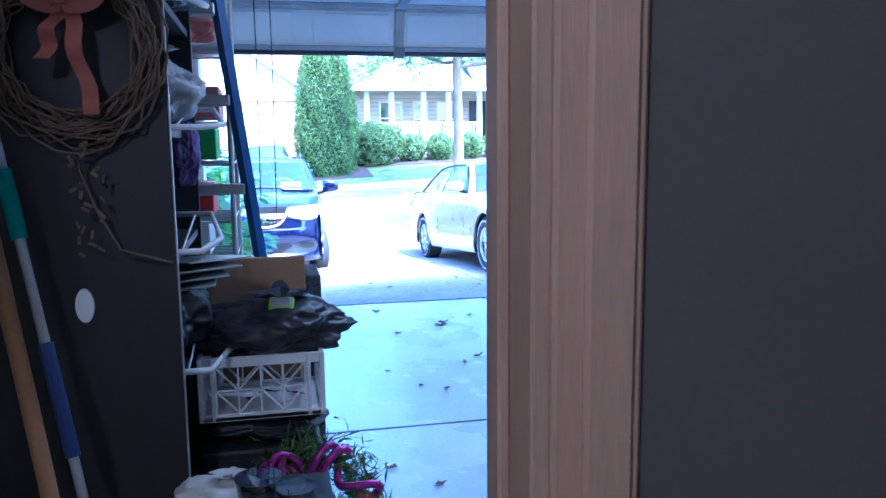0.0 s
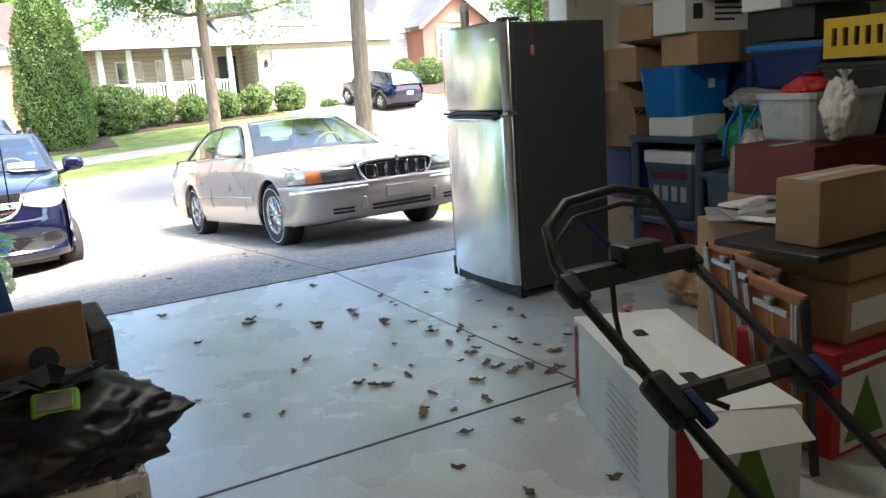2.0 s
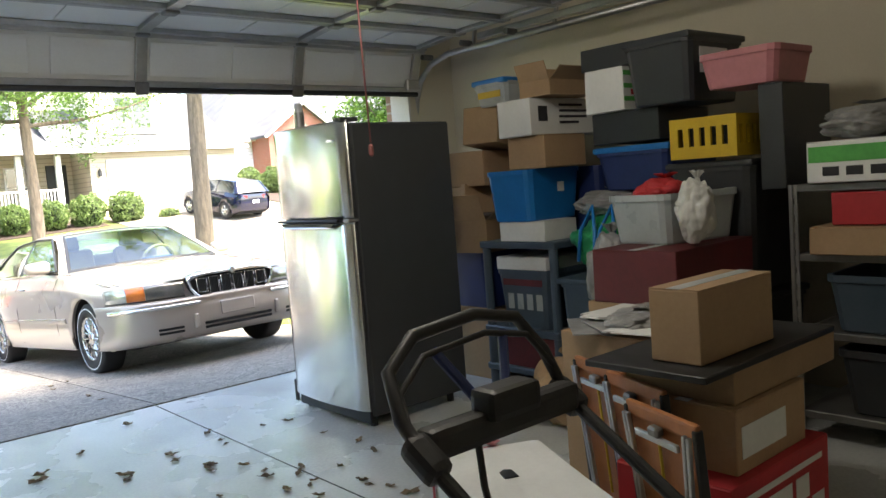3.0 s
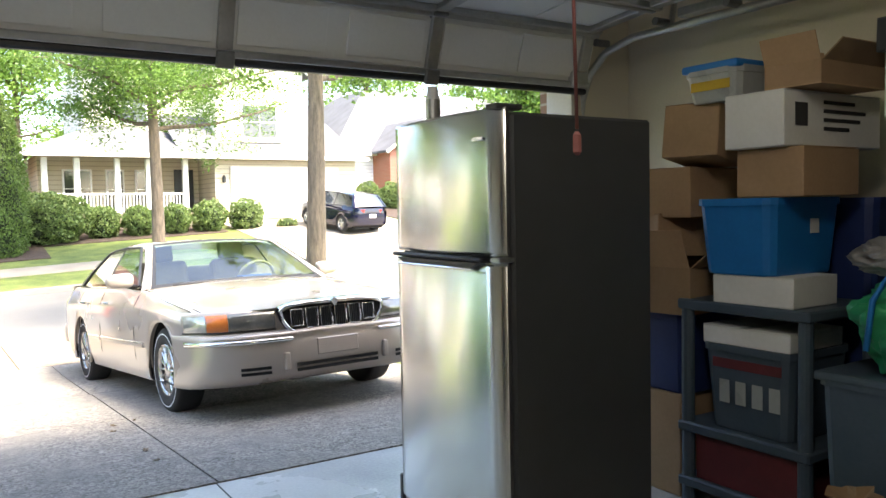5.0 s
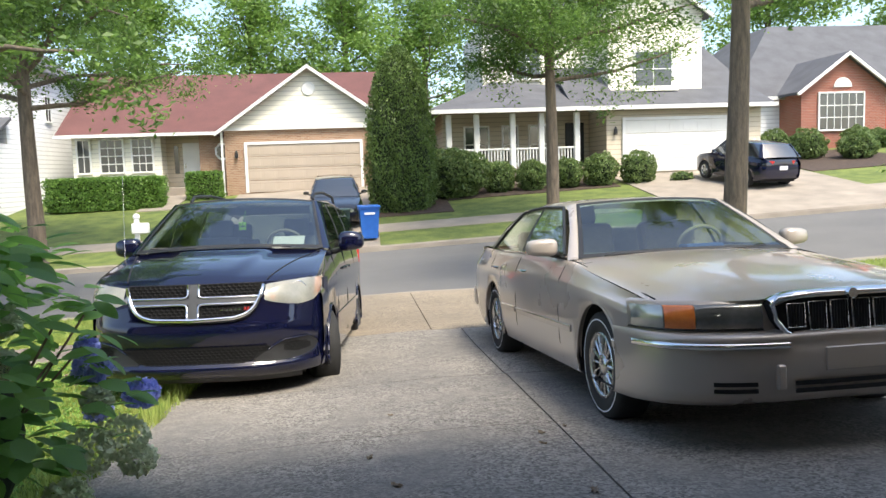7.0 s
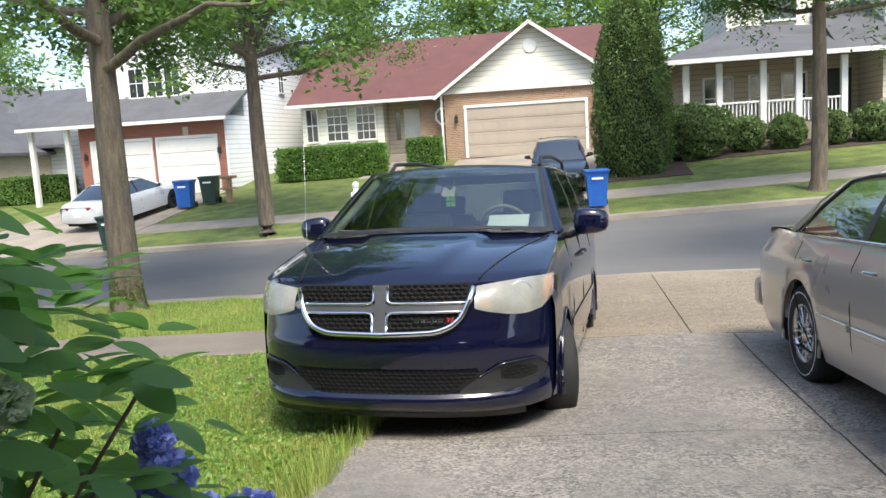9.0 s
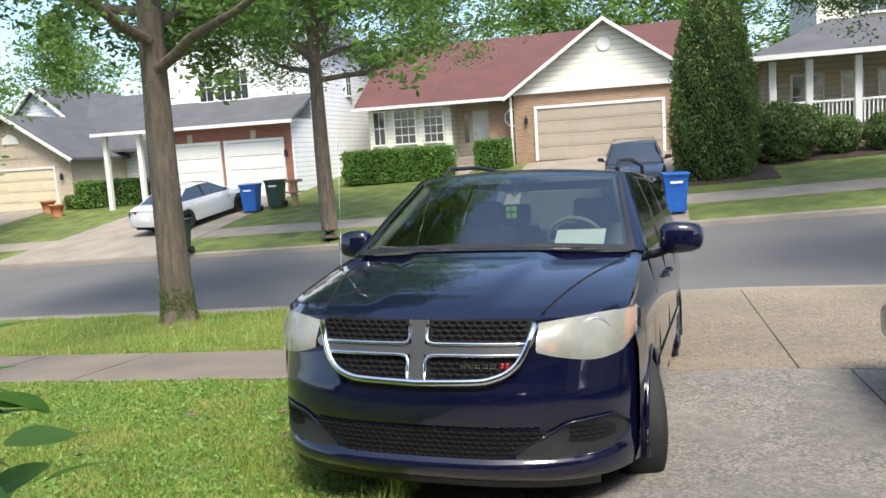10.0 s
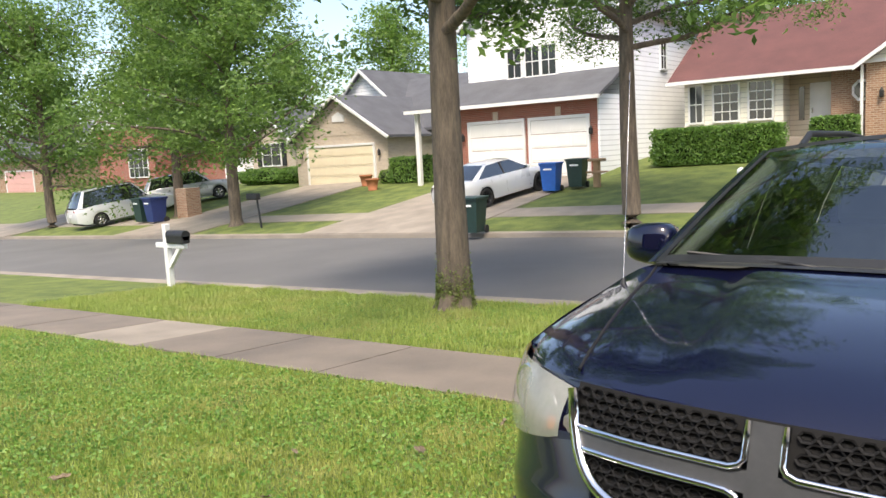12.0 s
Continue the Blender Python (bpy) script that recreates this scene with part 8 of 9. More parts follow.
bag("grey net bag hanging by the stack", (3.7, -2.7, 0.62), (0.26, 0.26, 0.42), M_BAGGREY, 12)
carton("brown carton holding up the maroon one", (3.3, -3.4, 0.37), (3.94, -2.86, 0.735))
carton("brown carton on the floor under a stack", (3.28, -3.42, 0.0), (3.94, -2.84, 0.365))
bag("brown paper sack on the floor", (3.62, -2.45, 0.0), (0.5, 0.45, 0.36), M_CARDBOARD, 13, "paper_sack")
tote("pink tub on the top row", (3.95, -3.5, 1.70), (4.35, -3.1, 1.87), M_PINK)
carton("dark carton under the pink tub", (4.0, -3.5, 1.2), (4.5, -3.38, 1.69), M_DARKTOTE)
# steel shelving against the wall
ss = thing("steel_shelving", "grey perforated steel shelving full of goods", "shelf", pose(4.0, -4.75, 0))
for z in (0.12, 0.5, 0.86, 1.18):
    part("shelf_board", span_bm((0, 0, z), (0.9, 1.22, z + 0.035), 0.004), M_SPRING, ss)
for x in (0.0, 0.9):
    for y in (0.0, 1.22):
        up = part("upright", span(span_bm((x - 0.003, y - 0.02, 0), (x + 0.003, y + 0.02, 1.215)), (x - 0.02, y - 0.003, 0), (x + 0.02, y + 0.003, 1.215)), M_GALV, ss)
        for i in range(14):
            part("slot", box_bm((0.001, 0.012, 0.03), (x - 0.0035, y, 0.1 + i * 0.08)), M_BLACK, up)
c, hw, hd, hh = carton("white carton with a green printed band", (3.95, -4.1, 1.22), (4.6, -3.62, 1.40), M_WHITECARD)
printed(c, "x", -hd + 0.01, hd - 0.01, 0.09, 0.16, hw, hd, M_GREENPRINT)
for i in range(4):
    printed(c, "x", -0.2 + i * 0.1, -0.13 + i * 0.1, 0.03, 0.07, hw, hd, M_PRINT)
carton("low brown carton on the steel shelf", (3.95, -4.3, 0.9), (4.6, -3.62, 1.02))
carton("red printed carton on the steel shelf", (4.0, -4.1, 1.03), (4.5, -3.7, 1.17), M_REDPRINT)
tote("grey tub on the steel shelf", (4.0, -4.2, 0.54), (4.6, -3.66, 0.8), M_GREYTOTE)
carton("blue carton on the steel shelf", (4.02, -4.65, 0.54), (4.5, -4.3, 0.78), M_BLUETOTE)
tote("black tub on the top shelf", (4.03, -4.72, 1.216), (4.6, -4.2, 1.52), M_DARKTOTE)
tote("black tub on the bottom shelf", (4.0, -4.3, 0.16), (4.7, -3.7, 0.46), M_DARKTOTE)
bag("grey cloth heap on the white carton", (4.2, -3.8, 1.405), (0.5, 0.4, 0.16), M_BAGGREY, 14, "cloth_bundle")
carton("dark carton at the end of the shelf", (4.0, -4.7, 0.9), (4.6, -4.35, 1.16), M_DARKTOTE)
# cartons by the tree boxes
c, hw, hd, hh = carton("red and white artificial tree carton", (2.44, -4.05, 0.0), (3.08, -3.64, 0.39), M_REDPRINT)
printed(c, "y", -0.28, 0.05, 0.02, 0.30, hw, hd, M_WHITECARD)
tr_ = part("print", extrude_poly(bmesh.new(), [(-0.26, 0.05), (-0.03, 0.05), (-0.145, 0.28)], 1, -hd - 0.006, -hd - 0.0035), M_HEDGE, c)
for i in range(3):
    printed(c, "y", 0.08 + (i % 2) * 0.11, 0.17 + (i % 2) * 0.11, 0.04 + i * 0.09, 0.12 + i * 0.09, hw, hd, M_WHITECARD)
printed(c, "y", -0.28, 0.27, 0.325, 0.345, hw, hd, M_WHITECARD)
c, hw, hd, hh = carton("brown carton with a white label", (2.54, -4.02, 0.393), (2.99, -3.64, 0.60))
printed(c, "y", -0.2, 0.08, 0.05, 0.15, hw, hd, M_WHITECARD)
carton("flat brown carton in the stack", (2.57, -4.0, 0.603), (3.28, -3.6, 0.715))
carton("brown carton on top of the stack", (2.48, -3.95, 0.742), (2.93, -3.77, 0.97))
bd = thing("dark_board", "thin dark board laid over the cartons", "board", pose(2.38, -4.02, 0.7165))
part("board", span_bm((0, 0, 0), (0.86, 0.44, 0.022), 0.003), M_BLACK, bd)
carton("brown carton full of papers", (2.84, -3.55, 0.0), (3.27, -3.08, 0.70))
bag("pale crumpled plastic on the carton", (3.04, -3.35, 0.703), (0.36, 0.3, 0.08), M_BAGGREY, 15)
for i in range(7):
    a = random.Random(i)
    nw = thing("newspaper", "folded grey newspaper on the carton", "newspaper", pose(3.02 + a.uniform(-0.12, 0.14), -3.3 + a.uniform(-0.15, 0.15), 0.706 + i * 0.006, a.uniform(-3, 3), a.uniform(-3, 3), a.uniform(0, 90)), "newspapers on the carton")
    part("folded_sheet", box_bm((0.3, 0.22, 0.005), (0, 0, 0.003)), M_BAGGREY if i % 2 else M_WHITECARD, nw)


def tray_table(at, turn, lean):
    t = thing("folding_tray_table", "folded orange wooden tray table with grey metal legs", "table", pose(*at, 0, 0, turn) @ pose(0, 0, 0, lean), "folded tray tables")
    part("tabletop", box_bm((0.31, 0.018, 0.52), (0, 0, 0.36), None, 0.006), M_ORANGE, t)
    part("rail", box_bm((0.33, 0.022, 0.05), (0, -0.004, 0.63), None, 0.01, 2), M_ORANGE, t)
    for s in (-1, 1):
        for dx in (-0.009, 0.009):
            part("leg", box_bm((0.012, 0.016, 0.62), (dx, -0.030, 0), pose(0.115 * s, 0, 0.315, 0, s * 5), 0.003), M_GALV, t)
        part("leg_edge", box_bm((0.016, 0.03, 0.62), (s * 0.16, -0.006, 0.33), None, 0.003), M_BLACK, t)
    part("crossbar", box_bm((0.20, 0.014, 0.022), (0, -0.03, 0.575), None, 0.003), M_GALV, t)
    part("catch", box_bm((0.045, 0.03, 0.03), (0, -0.03, 0.60), None, 0.006), M_SPRING, t)
    part("dowel", rod_bm((0, -0.022, 0.16), (0, -0.022, 0.60), 0.005), M_YELLOW, t)
    return t


tray_table((2.70, -3.45, 0.0), -110, 5)
tray_table((2.58, -3.69, 0.0), -110, 5)
tray_table((2.34, -3.95, 0.0), -110, 5)
bag("pink and clear wrapping bag on the floor", (2.3, -3.25, 0.0), (0.32, 0.3, 0.36), M_WHITEBAG, 16)
bag("magenta gift wrap in a bag", (2.28, -3.2, 0.26), (0.16, 0.12, 0.14), M_PINK, 17)

# the long white carton
AX = math.degrees(math.atan2(-4.05 + 3.11, 1.66 - 2.08))
c = thing("white_carton", "long dented white carton with printed ends and finger holes", "box", pose(2.08, -3.11, 0, 0, 0, AX))
# local x along the length (0 to 1.03), local y to the inner side (0 to 0.41)
bm = bmesh.new()
g = []
for i in range(9):
    x = 1.03 * i / 8
    sag = -0.03 * math.sin(math.pi * i / 8)
    g.append([bm.verts.new(p) for p in ((x, 0, 0), (x, -0.006 * math.sin(i), 0.2), (x, 0, 0.39), (x, 0.2, 0.39 + sag), (x, 0.41, 0.385 + sag * 0.4), (x, 0.41, 0))])
for a, b in zip(g, g[1:]):
    for k in range(5):
        bm.faces.new((a[k], a[k + 1], b[k + 1], b[k]))
bm.faces.new(g[0])
bm.faces.new(g[-1])
bmesh.ops.recalc_face_normals(bm, faces=bm.faces)
part("carton", bm, M_WHITECARD, c)
for x in (0.22, 0.72):
    part("finger_hole", box_bm((0.09, 0.05, 0.004), (x, 0.2, 0.372), pose(0, 0, 0, 0, 0, 0), 0.0015), M_DARKTOTE, c)
part("torn_flap", box_bm((0.14, 0.36, 0.004), (0.07, 0, 0), pose(1.03, 0.2, 0.385, 0, 28, 6)), M_WHITECARD, c)
part("print", span_bm((1.031, 0.02, 0.06), (1.034, 0.10, 0.36)), M_REDPRINT, c)
part("print", extrude_poly(bmesh.new(), [(0.16, 0.05), (0.34, 0.05), (0.25, 0.33)], 0, 1.031, 1.034), M_HEDGE, c)
part("print", span_bm((0.02, -0.009, 0.05), (0.05, -0.0075, 0.36)), M_REDPRINT, c)
for i in range(9):
    part("print", span_bm((0.45 + 0.03 * (i % 2), -0.0095, 0.05 + i * 0.03), (0.78, -0.008, 0.056 + i * 0.03)), M_BAGGREY, c)

# mower
mw = thing("lawn_mower", "push mower with a black and blue folding handle", "mower", pose(0, 0, 0))
LU, RU, LB, RB = Vector((1.20, -4.20, 0.89)), Vector((1.64, -4.14, 0.885)), Vector((1.225, -4.476, 0.70)), Vector((1.60, -4.50, 0.695))
LD, RD = Vector((1.28, -5.22, 0.2)), Vector((1.60, -5.24, 0.2))
for a, b, d_ in ((LU, LB, LD), (RU, RB, RD)):
    part("handle_tube", rod_bm(a, b, 0.014, None, 12), M_BLACK, mw)
    part("lower_tube", rod_bm(b, d_, 0.0145, None, 12), M_BLACK, mw)
    m = Matrix.Translation(b) @ (b - a).to_track_quat('Z', 'Y').to_matrix().to_4x4()
    part("clamp", box_bm((0.055, 0.06, 0.13), (0, 0, 0), m, 0.018, 2), M_BLACK, mw)
    part("clamp_lever", box_bm((0.03, 0.03, 0.09), (0.03, 0.02, 0.05), m, 0.01, 2), M_NAVY, mw)
    m = Matrix.Translation(a) @ (b - a).to_track_quat('Z', 'Y').to_matrix().to_4x4()
    part("grip_joint", box_bm((0.05, 0.05, 0.09), (0, 0, 0), m, 0.018, 2), M_BLACK, mw)
part("crossbar", box_bm(((RB - LB).length, 0.035, 0.05), (0, 0, 0), Matrix.Translation((LB + RB) / 2) @ pose(0, 0, 0, -30, 0, -4), 0.01), M_BLACK, mw)
part("badge", box_bm((0.13, 0.036, 0.03), (0.02, 0, 0), Matrix.Translation((LB + RB) / 2 + Vector((0, -0.004, 0.004))) @ pose(0, 0, 0, -30, 0, -4), 0.002), M_BAGGREY, mw)
loop = [LU, Vector((1.19, -4.15, 0.95)), Vector((1.215, -4.09, 1.02)), Vector((1.30, -4.06, 1.07)), Vector((1.46, -4.06, 1.085)), Vector((1.58, -4.06, 1.06)), Vector((1.64, -4.08, 0.98)), RU]
part("grip_bar", tube(bmesh.new(), loop, 0.0135, 10), M_BLACK, mw)
part("bail_bar", tube(bmesh.new(), [p + Vector((0, -0.03, -0.035)) for p in loop[1:-1]], 0.007, 8), M_BLACK, mw)
part("bridge", box_bm((0.40, 0.05, 0.06), (1.42, -4.17, 0.90), pose(0, 0, 0), 0.015, 2), M_BLACK, mw)
part("control_box", box_bm((0.13, 0.07, 0.06), (1.42, -4.18, 0.94), None, 0.015, 2), M_BLACK, mw)
for x0, x1 in ((1.38, 1.33), (1.44, 1.52)):
    part("blue_brace", rod_bm((x0, -4.16, 0.93), (x1, -4.08, 1.04), 0.011), M_NAVY, mw)
part("cable", tube(bmesh.new(), [(1.34, -4.18, 0.88), (1.33, -4.2, 0.8), (1.27, -4.3, 0.72), (1.29, -4.42, 0.70), (1.36, -4.52, 0.66)], 0.007, 6), M_BLACK, mw)
part("deck", box_bm((0.5, 0.46, 0.16), (1.44, -5.42, 0.2), None, 0.06, 3), M_NAVY, mw)
part("motor", box_bm((0.24, 0.24, 0.16), (1.44, -5.42, 0.34), None, 0.05, 3), M_BLACK, mw)
for x in (1.17, 1.71):
    for y in (-5.24, -5.6):
        part("wheel", rod_bm((x - 0.02, y, 0.09), (x + 0.02, y, 0.09), 0.09, None, 16), M_RUBBER, mw)

# ---- the dark bookcase side ----
M_DARKWOOD = surf("black_stained_board", (0.022, 0.02, 0.024), (0.014, 0.013, 0.016), 3, 0.55, 0, 0.1, 60, aniso=(6, 6, 0.5))
M_TWIG = surf("twig", (0.20, 0.13, 0.085), (0.12, 0.08, 0.05), 12, 0.9, 0, 0.4, 60)
M_RIBBON = surf("faded_red_ribbon", (0.36, 0.11, 0.075), (0.26, 0.08, 0.055), 10, 0.7, 0, 0.2, 60)
M_TINSEL = surf("magenta_tinsel", (0.42, 0.05, 0.32), (0.3, 0.03, 0.22), 20, 0.3, 0.5, 0.3, 80)
M_LADDERBLUE = surf("blue_fibreglass", (0.03, 0.10, 0.30), (0.02, 0.08, 0.25), 6, 0.5, 0, 0.1, 60)
M_PURPLE = surf("purple_cloth", (0.12, 0.08, 0.26), (0.09, 0.06, 0.19), 8, 0.7, 0, 0.3, 30)
M_TEAL = surf("teal_rubber", (0.0, 0.20, 0.18), None, 8, 0.6)
M_POLEWOOD = surf("varnished_pole", (0.42, 0.23, 0.10), (0.33, 0.17, 0.07), 4, 0.5, 0, 0.1, 50, aniso=(8, 8, 0.5))
bc = thing("bookcase", "tall black wooden bookcase crammed with household bits", "bookcase", pose(-0.93, -4.55, 0))
part("side_panel", span_bm((0, 0, 0), (0.78, 0.022, 2.25), 0.002), M_DARKWOOD, bc)
part("side_panel", span_bm((0, 0.72, 0), (0.78, 0.742, 2.25), 0.002), M_DARKWOOD, bc)
part("back_panel", span_bm((0, 0.022, 0), (0.008, 0.72, 2.25)), M_DARKWOOD, bc)
for z in (0.06, 0.42, 0.76, 1.08, 1.40, 1.72, 2.22):
    part("shelf_board", span_bm((0.01, 0.023, z), (0.77, 0.719, z + 0.022)), M_DARKWOOD, bc)
part("edge_strip", span_bm((0.78, 0.0, 0), (0.783, 0.02, 2.25)), M_BAGGREY, bc)
ov = thing("oval_sticker", "white oval disc stuck on the bookcase side", "sticker", pose(-0.365, -4.554, 1.0, 90))
bm = bmesh.new()
bmesh.ops.create_cone(bm, cap_ends=True, segments=24, radius1=1, radius2=0.96, depth=0.006, matrix=Matrix.Diagonal((0.022, 0.042, 1, 1)))
part("disc", bm, M_PAPER, ov)
for i, (z, mt, dx) in enumerate(((0.785, M_FROST, 0.05), (1.105, M_WHITEBAG, 0.04), (1.425, M_FROST, 0.06), (1.745, M_WHITEBAG, 0.03))):
    rk = thing("wire_rack", "white wire rack sticking out of the bookcase", "rack", pose(-0.2, -4.45, z), "white wire racks")
    part("rim", tube(bmesh.new(), [(-0.3, 0, 0), (0.06 + dx, 0.02, 0.0), (0.10 + dx, 0.2, 0.01), (0.06 + dx, 0.45, 0.06), (-0.3, 0.5, 0.06)], 0.009, 6), M_PAPER, rk)
    for k in range(6):
        part("wire", rod_bm((-0.3 + k * 0.07, 0.02, 0.0), (-0.3 + k * 0.07, 0.47, 0.06), 0.003, None, 6), M_PAPER, rk)
bag("purple cloth bag hanging from the shelf", (-0.17, -4.1, 1.26), (0.11, 0.16, 0.2), M_PURPLE, 21, "cloth_bag")
bag("black bundle on an upper shelf", (-0.2, -4.2, 1.745), (0.25, 0.3, 0.18), M_BAGBLACK, 22, "cloth_bundle")
bag("grey bundle on a shelf", (-0.25, -4.2, 1.43), (0.3, 0.4, 0.2), M_BAGGREY, 23, "cloth_bundle")
bag("dark bundle on a lower shelf", (-0.25, -4.2, 0.785), (0.3, 0.4, 0.24), M_BAGBLACK, 24, "cloth_bundle")
for i in range(4):
    tr_ = thing("metal_tray", "thin silver tray sticking out of the shelf", "tray", pose(-0.17 + 0.015 * i, -4.32 + 0.02 * i, 1.012 + i * 0.016, 4 - 3 * i, -5 + 2 * i, 12 * i), "trays on the shelf")
    part("plate", box_bm((0.2, 0.24, 0.006), (0, 0, 0), None, 0.003), M_GALV, tr_)
wr = thing("twig_wreath", "dry twig wreath with a faded red bow on the bookcase side", "wreath", pose(-0.345, -4.60, 1.60))
for i in range(22):
    a = random.Random(i)
    pts = []
    r0, e = 0.165 + a.uniform(-0.035, 0.035), a.uniform(0, 6)
    for k in range(25):
        t_ = k / 24 * math.tau
        rr_ = r0 + 0.016 * math.sin(t_ * a.choice((2, 3, 5)) + e)
        pts.append((rr_ * math.cos(t_ + e), 0.022 * math.sin(t_ * 4 + e), rr_ * 1.12 * math.sin(t_ + e)))
    part("twig", tube(bmesh.new(), pts, 0.003, 5), M_TWIG, wr)
bm = bmesh.new()
for s in (-1, 1):
    ring = []
    for k in range(15):
        a = k / 14 * math.tau
        c_ = Vector((s * 0.045 * (1 - math.cos(a)), -0.045 - 0.012 * math.sin(a), 0.10 + 0.022 * math.sin(a) + 0.012 * (1 - math.cos(a))))
        ring.append([bm.verts.new(c_ + Vector((0, -0.012, h_))) for h_ in (-0.02, 0.02)])
    for a, b in zip(ring, ring[1:]):
        bm.faces.new((a[0], a[1], b[1], b[0])).smooth = True
add_box(bm, (0.022, 0.024, 0.03), (0, -0.052, 0.10), None, 0.008, 2)
part("bow", bm, M_RIBBON, wr)
for s, ln in ((1, 0.24), (-1, 0.12)):
    bm = bmesh.new()
    ring = []
    for k in range(13):
        c_ = Vector((s * (0.008 + 0.04 * k / 12) + 0.006 * math.sin(k * 0.8), -0.05 + 0.010 * math.sin(k * 0.9 + s), 0.09 - ln * k / 12))
        ring.append([bm.verts.new(c_ + Vector((w_, 0.008 * math.sin(k), 0))) for w_ in (-0.017, 0.017)])
    for a, b in zip(ring, ring[1:]):
        bm.faces.new((a[0], a[1], b[1], b[0])).smooth = True
    part("ribbon_tail", bm, M_RIBBON, wr)
bm = bmesh.new()
tube(bm, [(0.02, -0.01, -0.18), (0.0, -0.012, -0.27), (0.03, -0.01, -0.36), (0.08, -0.012, -0.46), (0.19, 0.02, -0.50)], 0.003, 5)
for k in range(26):
    a = random.Random(k + 60)
    add_box(bm, (0.008, 0.0015, 0.02), (0, 0, 0), pose(a.uniform(-0.02, 0.06), -0.014, -0.18 - 0.3 * k / 26, a.uniform(-40, 40), a.uniform(-70, 70), a.uniform(-60, 60)))
part("dried_vine", bm, M_TWIG, wr)
for nm, lab, pts, mt, r_ in (("broom_pole", "varnished wooden pole leaning on the bookcase", [(-0.55, -4.62, 1.3), (-0.42, -4.78, 0.68), (-0.30, -4.93, 0.02)], M_POLEWOOD, 0.019), ("paint_pole", "silver extending pole with a teal grip", [(-0.50, -4.66, 1.42), (-0.35, -4.80, 0.68), (-0.22, -4.95, 0.02)], M_GALV, 0.011)):
    p_ = thing(nm, lab, "pole", pose(0, 0, 0))
    part("pole", tube(bmesh.new(), pts, r_, 10), mt, p_)
    if mt is M_GALV:
        a_, b_ = Vector(pts[0]), Vector(pts[1])
        part("grip", rod_bm(a_.lerp(b_, 0.12), a_.lerp(b_, 0.32), 0.017), M_TEAL, p_)
        part("sleeve", rod_bm(a_.lerp(b_, 0.62), a_.lerp(b_, 0.95), 0.016), M_NAVY, p_)

# ---- crate, bag and board ----
tote("dark tub under the crate", (-0.14, -4.24, 0.0), (0.2, -3.92, 0.46), M_DARKTOTE, M_DARKTOTE)
bag("black bag squashed under the crate", (0.03, -4.1, 0.485), (0.4, 0.34, 0.10), M_BAGBLACK, 31)
ck = thing("milk_crate", "white plastic lattice crate with a black bag on it", "crate", pose(-0.145, -4.265, 0.58))
CW, CD, CH = 0.36, 0.32, 0.19
part("base", span_bm((0, 0, 0), (CW, CD, 0.012)), M_PAPER, ck)


def crate_side(length, m):
    """One lattice side: rims, posts, slats and diagonal braces."""
    side = new("crate_side")
    side.parent = ck

    def piece(name, bm):
        bm.transform(m)
        part(name, bm, M_PAPER, side)
    piece("rim", span_bm((0, 0, 0), (length, 0.012, 0.022), 0.002))
    piece("rim", span_bm((0, 0, CH - 0.03), (length, 0.012, CH), 0.002))
    for x in (0, 0.035, length - 0.05, length - 0.012):
        piece("post", span_bm((x, -0.003, 0.0), (x + 0.012, 0.0125, CH), 0.002))
    n = 4
    x0, x1 = 0.05, length - 0.055
    for i in range(n + 1):
        x = x0 + (x1 - x0) * i / n
        piece("slat", span_bm((x - 0.0025, 0.002, 0.02), (x + 0.0025, 0.010, CH - 0.03)))
    piece("crossbar", span_bm((x0, 0.002, CH / 2 - 0.006), (x1, 0.010, CH / 2 - 0.001)))
    for i in range(n):
        a, b = x0 + (x1 - x0) * i / n, x0 + (x1 - x0) * (i + 1) / n
        for z0, z1 in ((0.022, CH / 2 - 0.004), (CH / 2 - 0.004, CH - 0.03)):
            piece("brace", strip(bmesh.new(), [(a, 0.006, z0 if (i % 2) else z1), (b, 0.006, z1 if (i % 2) else z0)], 0.005))


crate_side(CW, Matrix())
crate_side(CW, Matrix.Translation((0, CD - 0.012, 0)))
for x in (0.012, CW):
    crate_side(CD, Matrix.Translation((x, 0, 0)) @ Matrix.Rotation(math.pi / 2, 4, 'Z'))
bag("black bag slumped over the crate", (0.05, -4.12, 0.745), (0.50, 0.36, 0.17), M_BAGBLACK, 33)
gg = thing("green_gadget", "small bright green case on the black bag", "case", pose(0.10, -4.2, 0.905, 38, 0, -8))
part("case", box_bm((0.075, 0.05, 0.022), (0, 0, 0), None, 0.01, 3), M_GREEN, gg)
part("face", box_bm((0.055, 0.034, 0.004), (0, 0, 0.0115), None, 0.001), M_BAGGREY, gg)
bd = thing("brown_board", "flat brown cardboard panel standing behind the crate", "board", pose(-0.16, -3.90, 0.0))
part("panel", span_bm((0, 0, 0.0), (0.345, 0.02, 1.005), 0.003), M_CARDBOARD, bd)
part("stain", (lambda b_: (bmesh.ops.create_cone(b_, cap_ends=True, segments=20, radius1=0.028, radius2=0.028, depth=0.002, matrix=pose(0.26, -0.0012, 0.90, 90)), b_)[1])(bmesh.new()), M_GREYTOTE, bd)
sp_ = thing("speaker_panel", "dark speckled panel beside the board", "panel", pose(0.19, -3.85, 0.0))
part("panel", span_bm((0, 0, 0), (0.05, 0.26, 0.93), 0.006), surf("speckled_cloth", (0.12, 0.13, 0.16), (0.01, 0.01, 0.015), 90, 0.8, 0, 0.2, 200), sp_)
ws = thing("tinsel_wreath", "dark green garland with magenta tinsel and red bows", "wreath", pose(0.17, -4.32, 0.33))
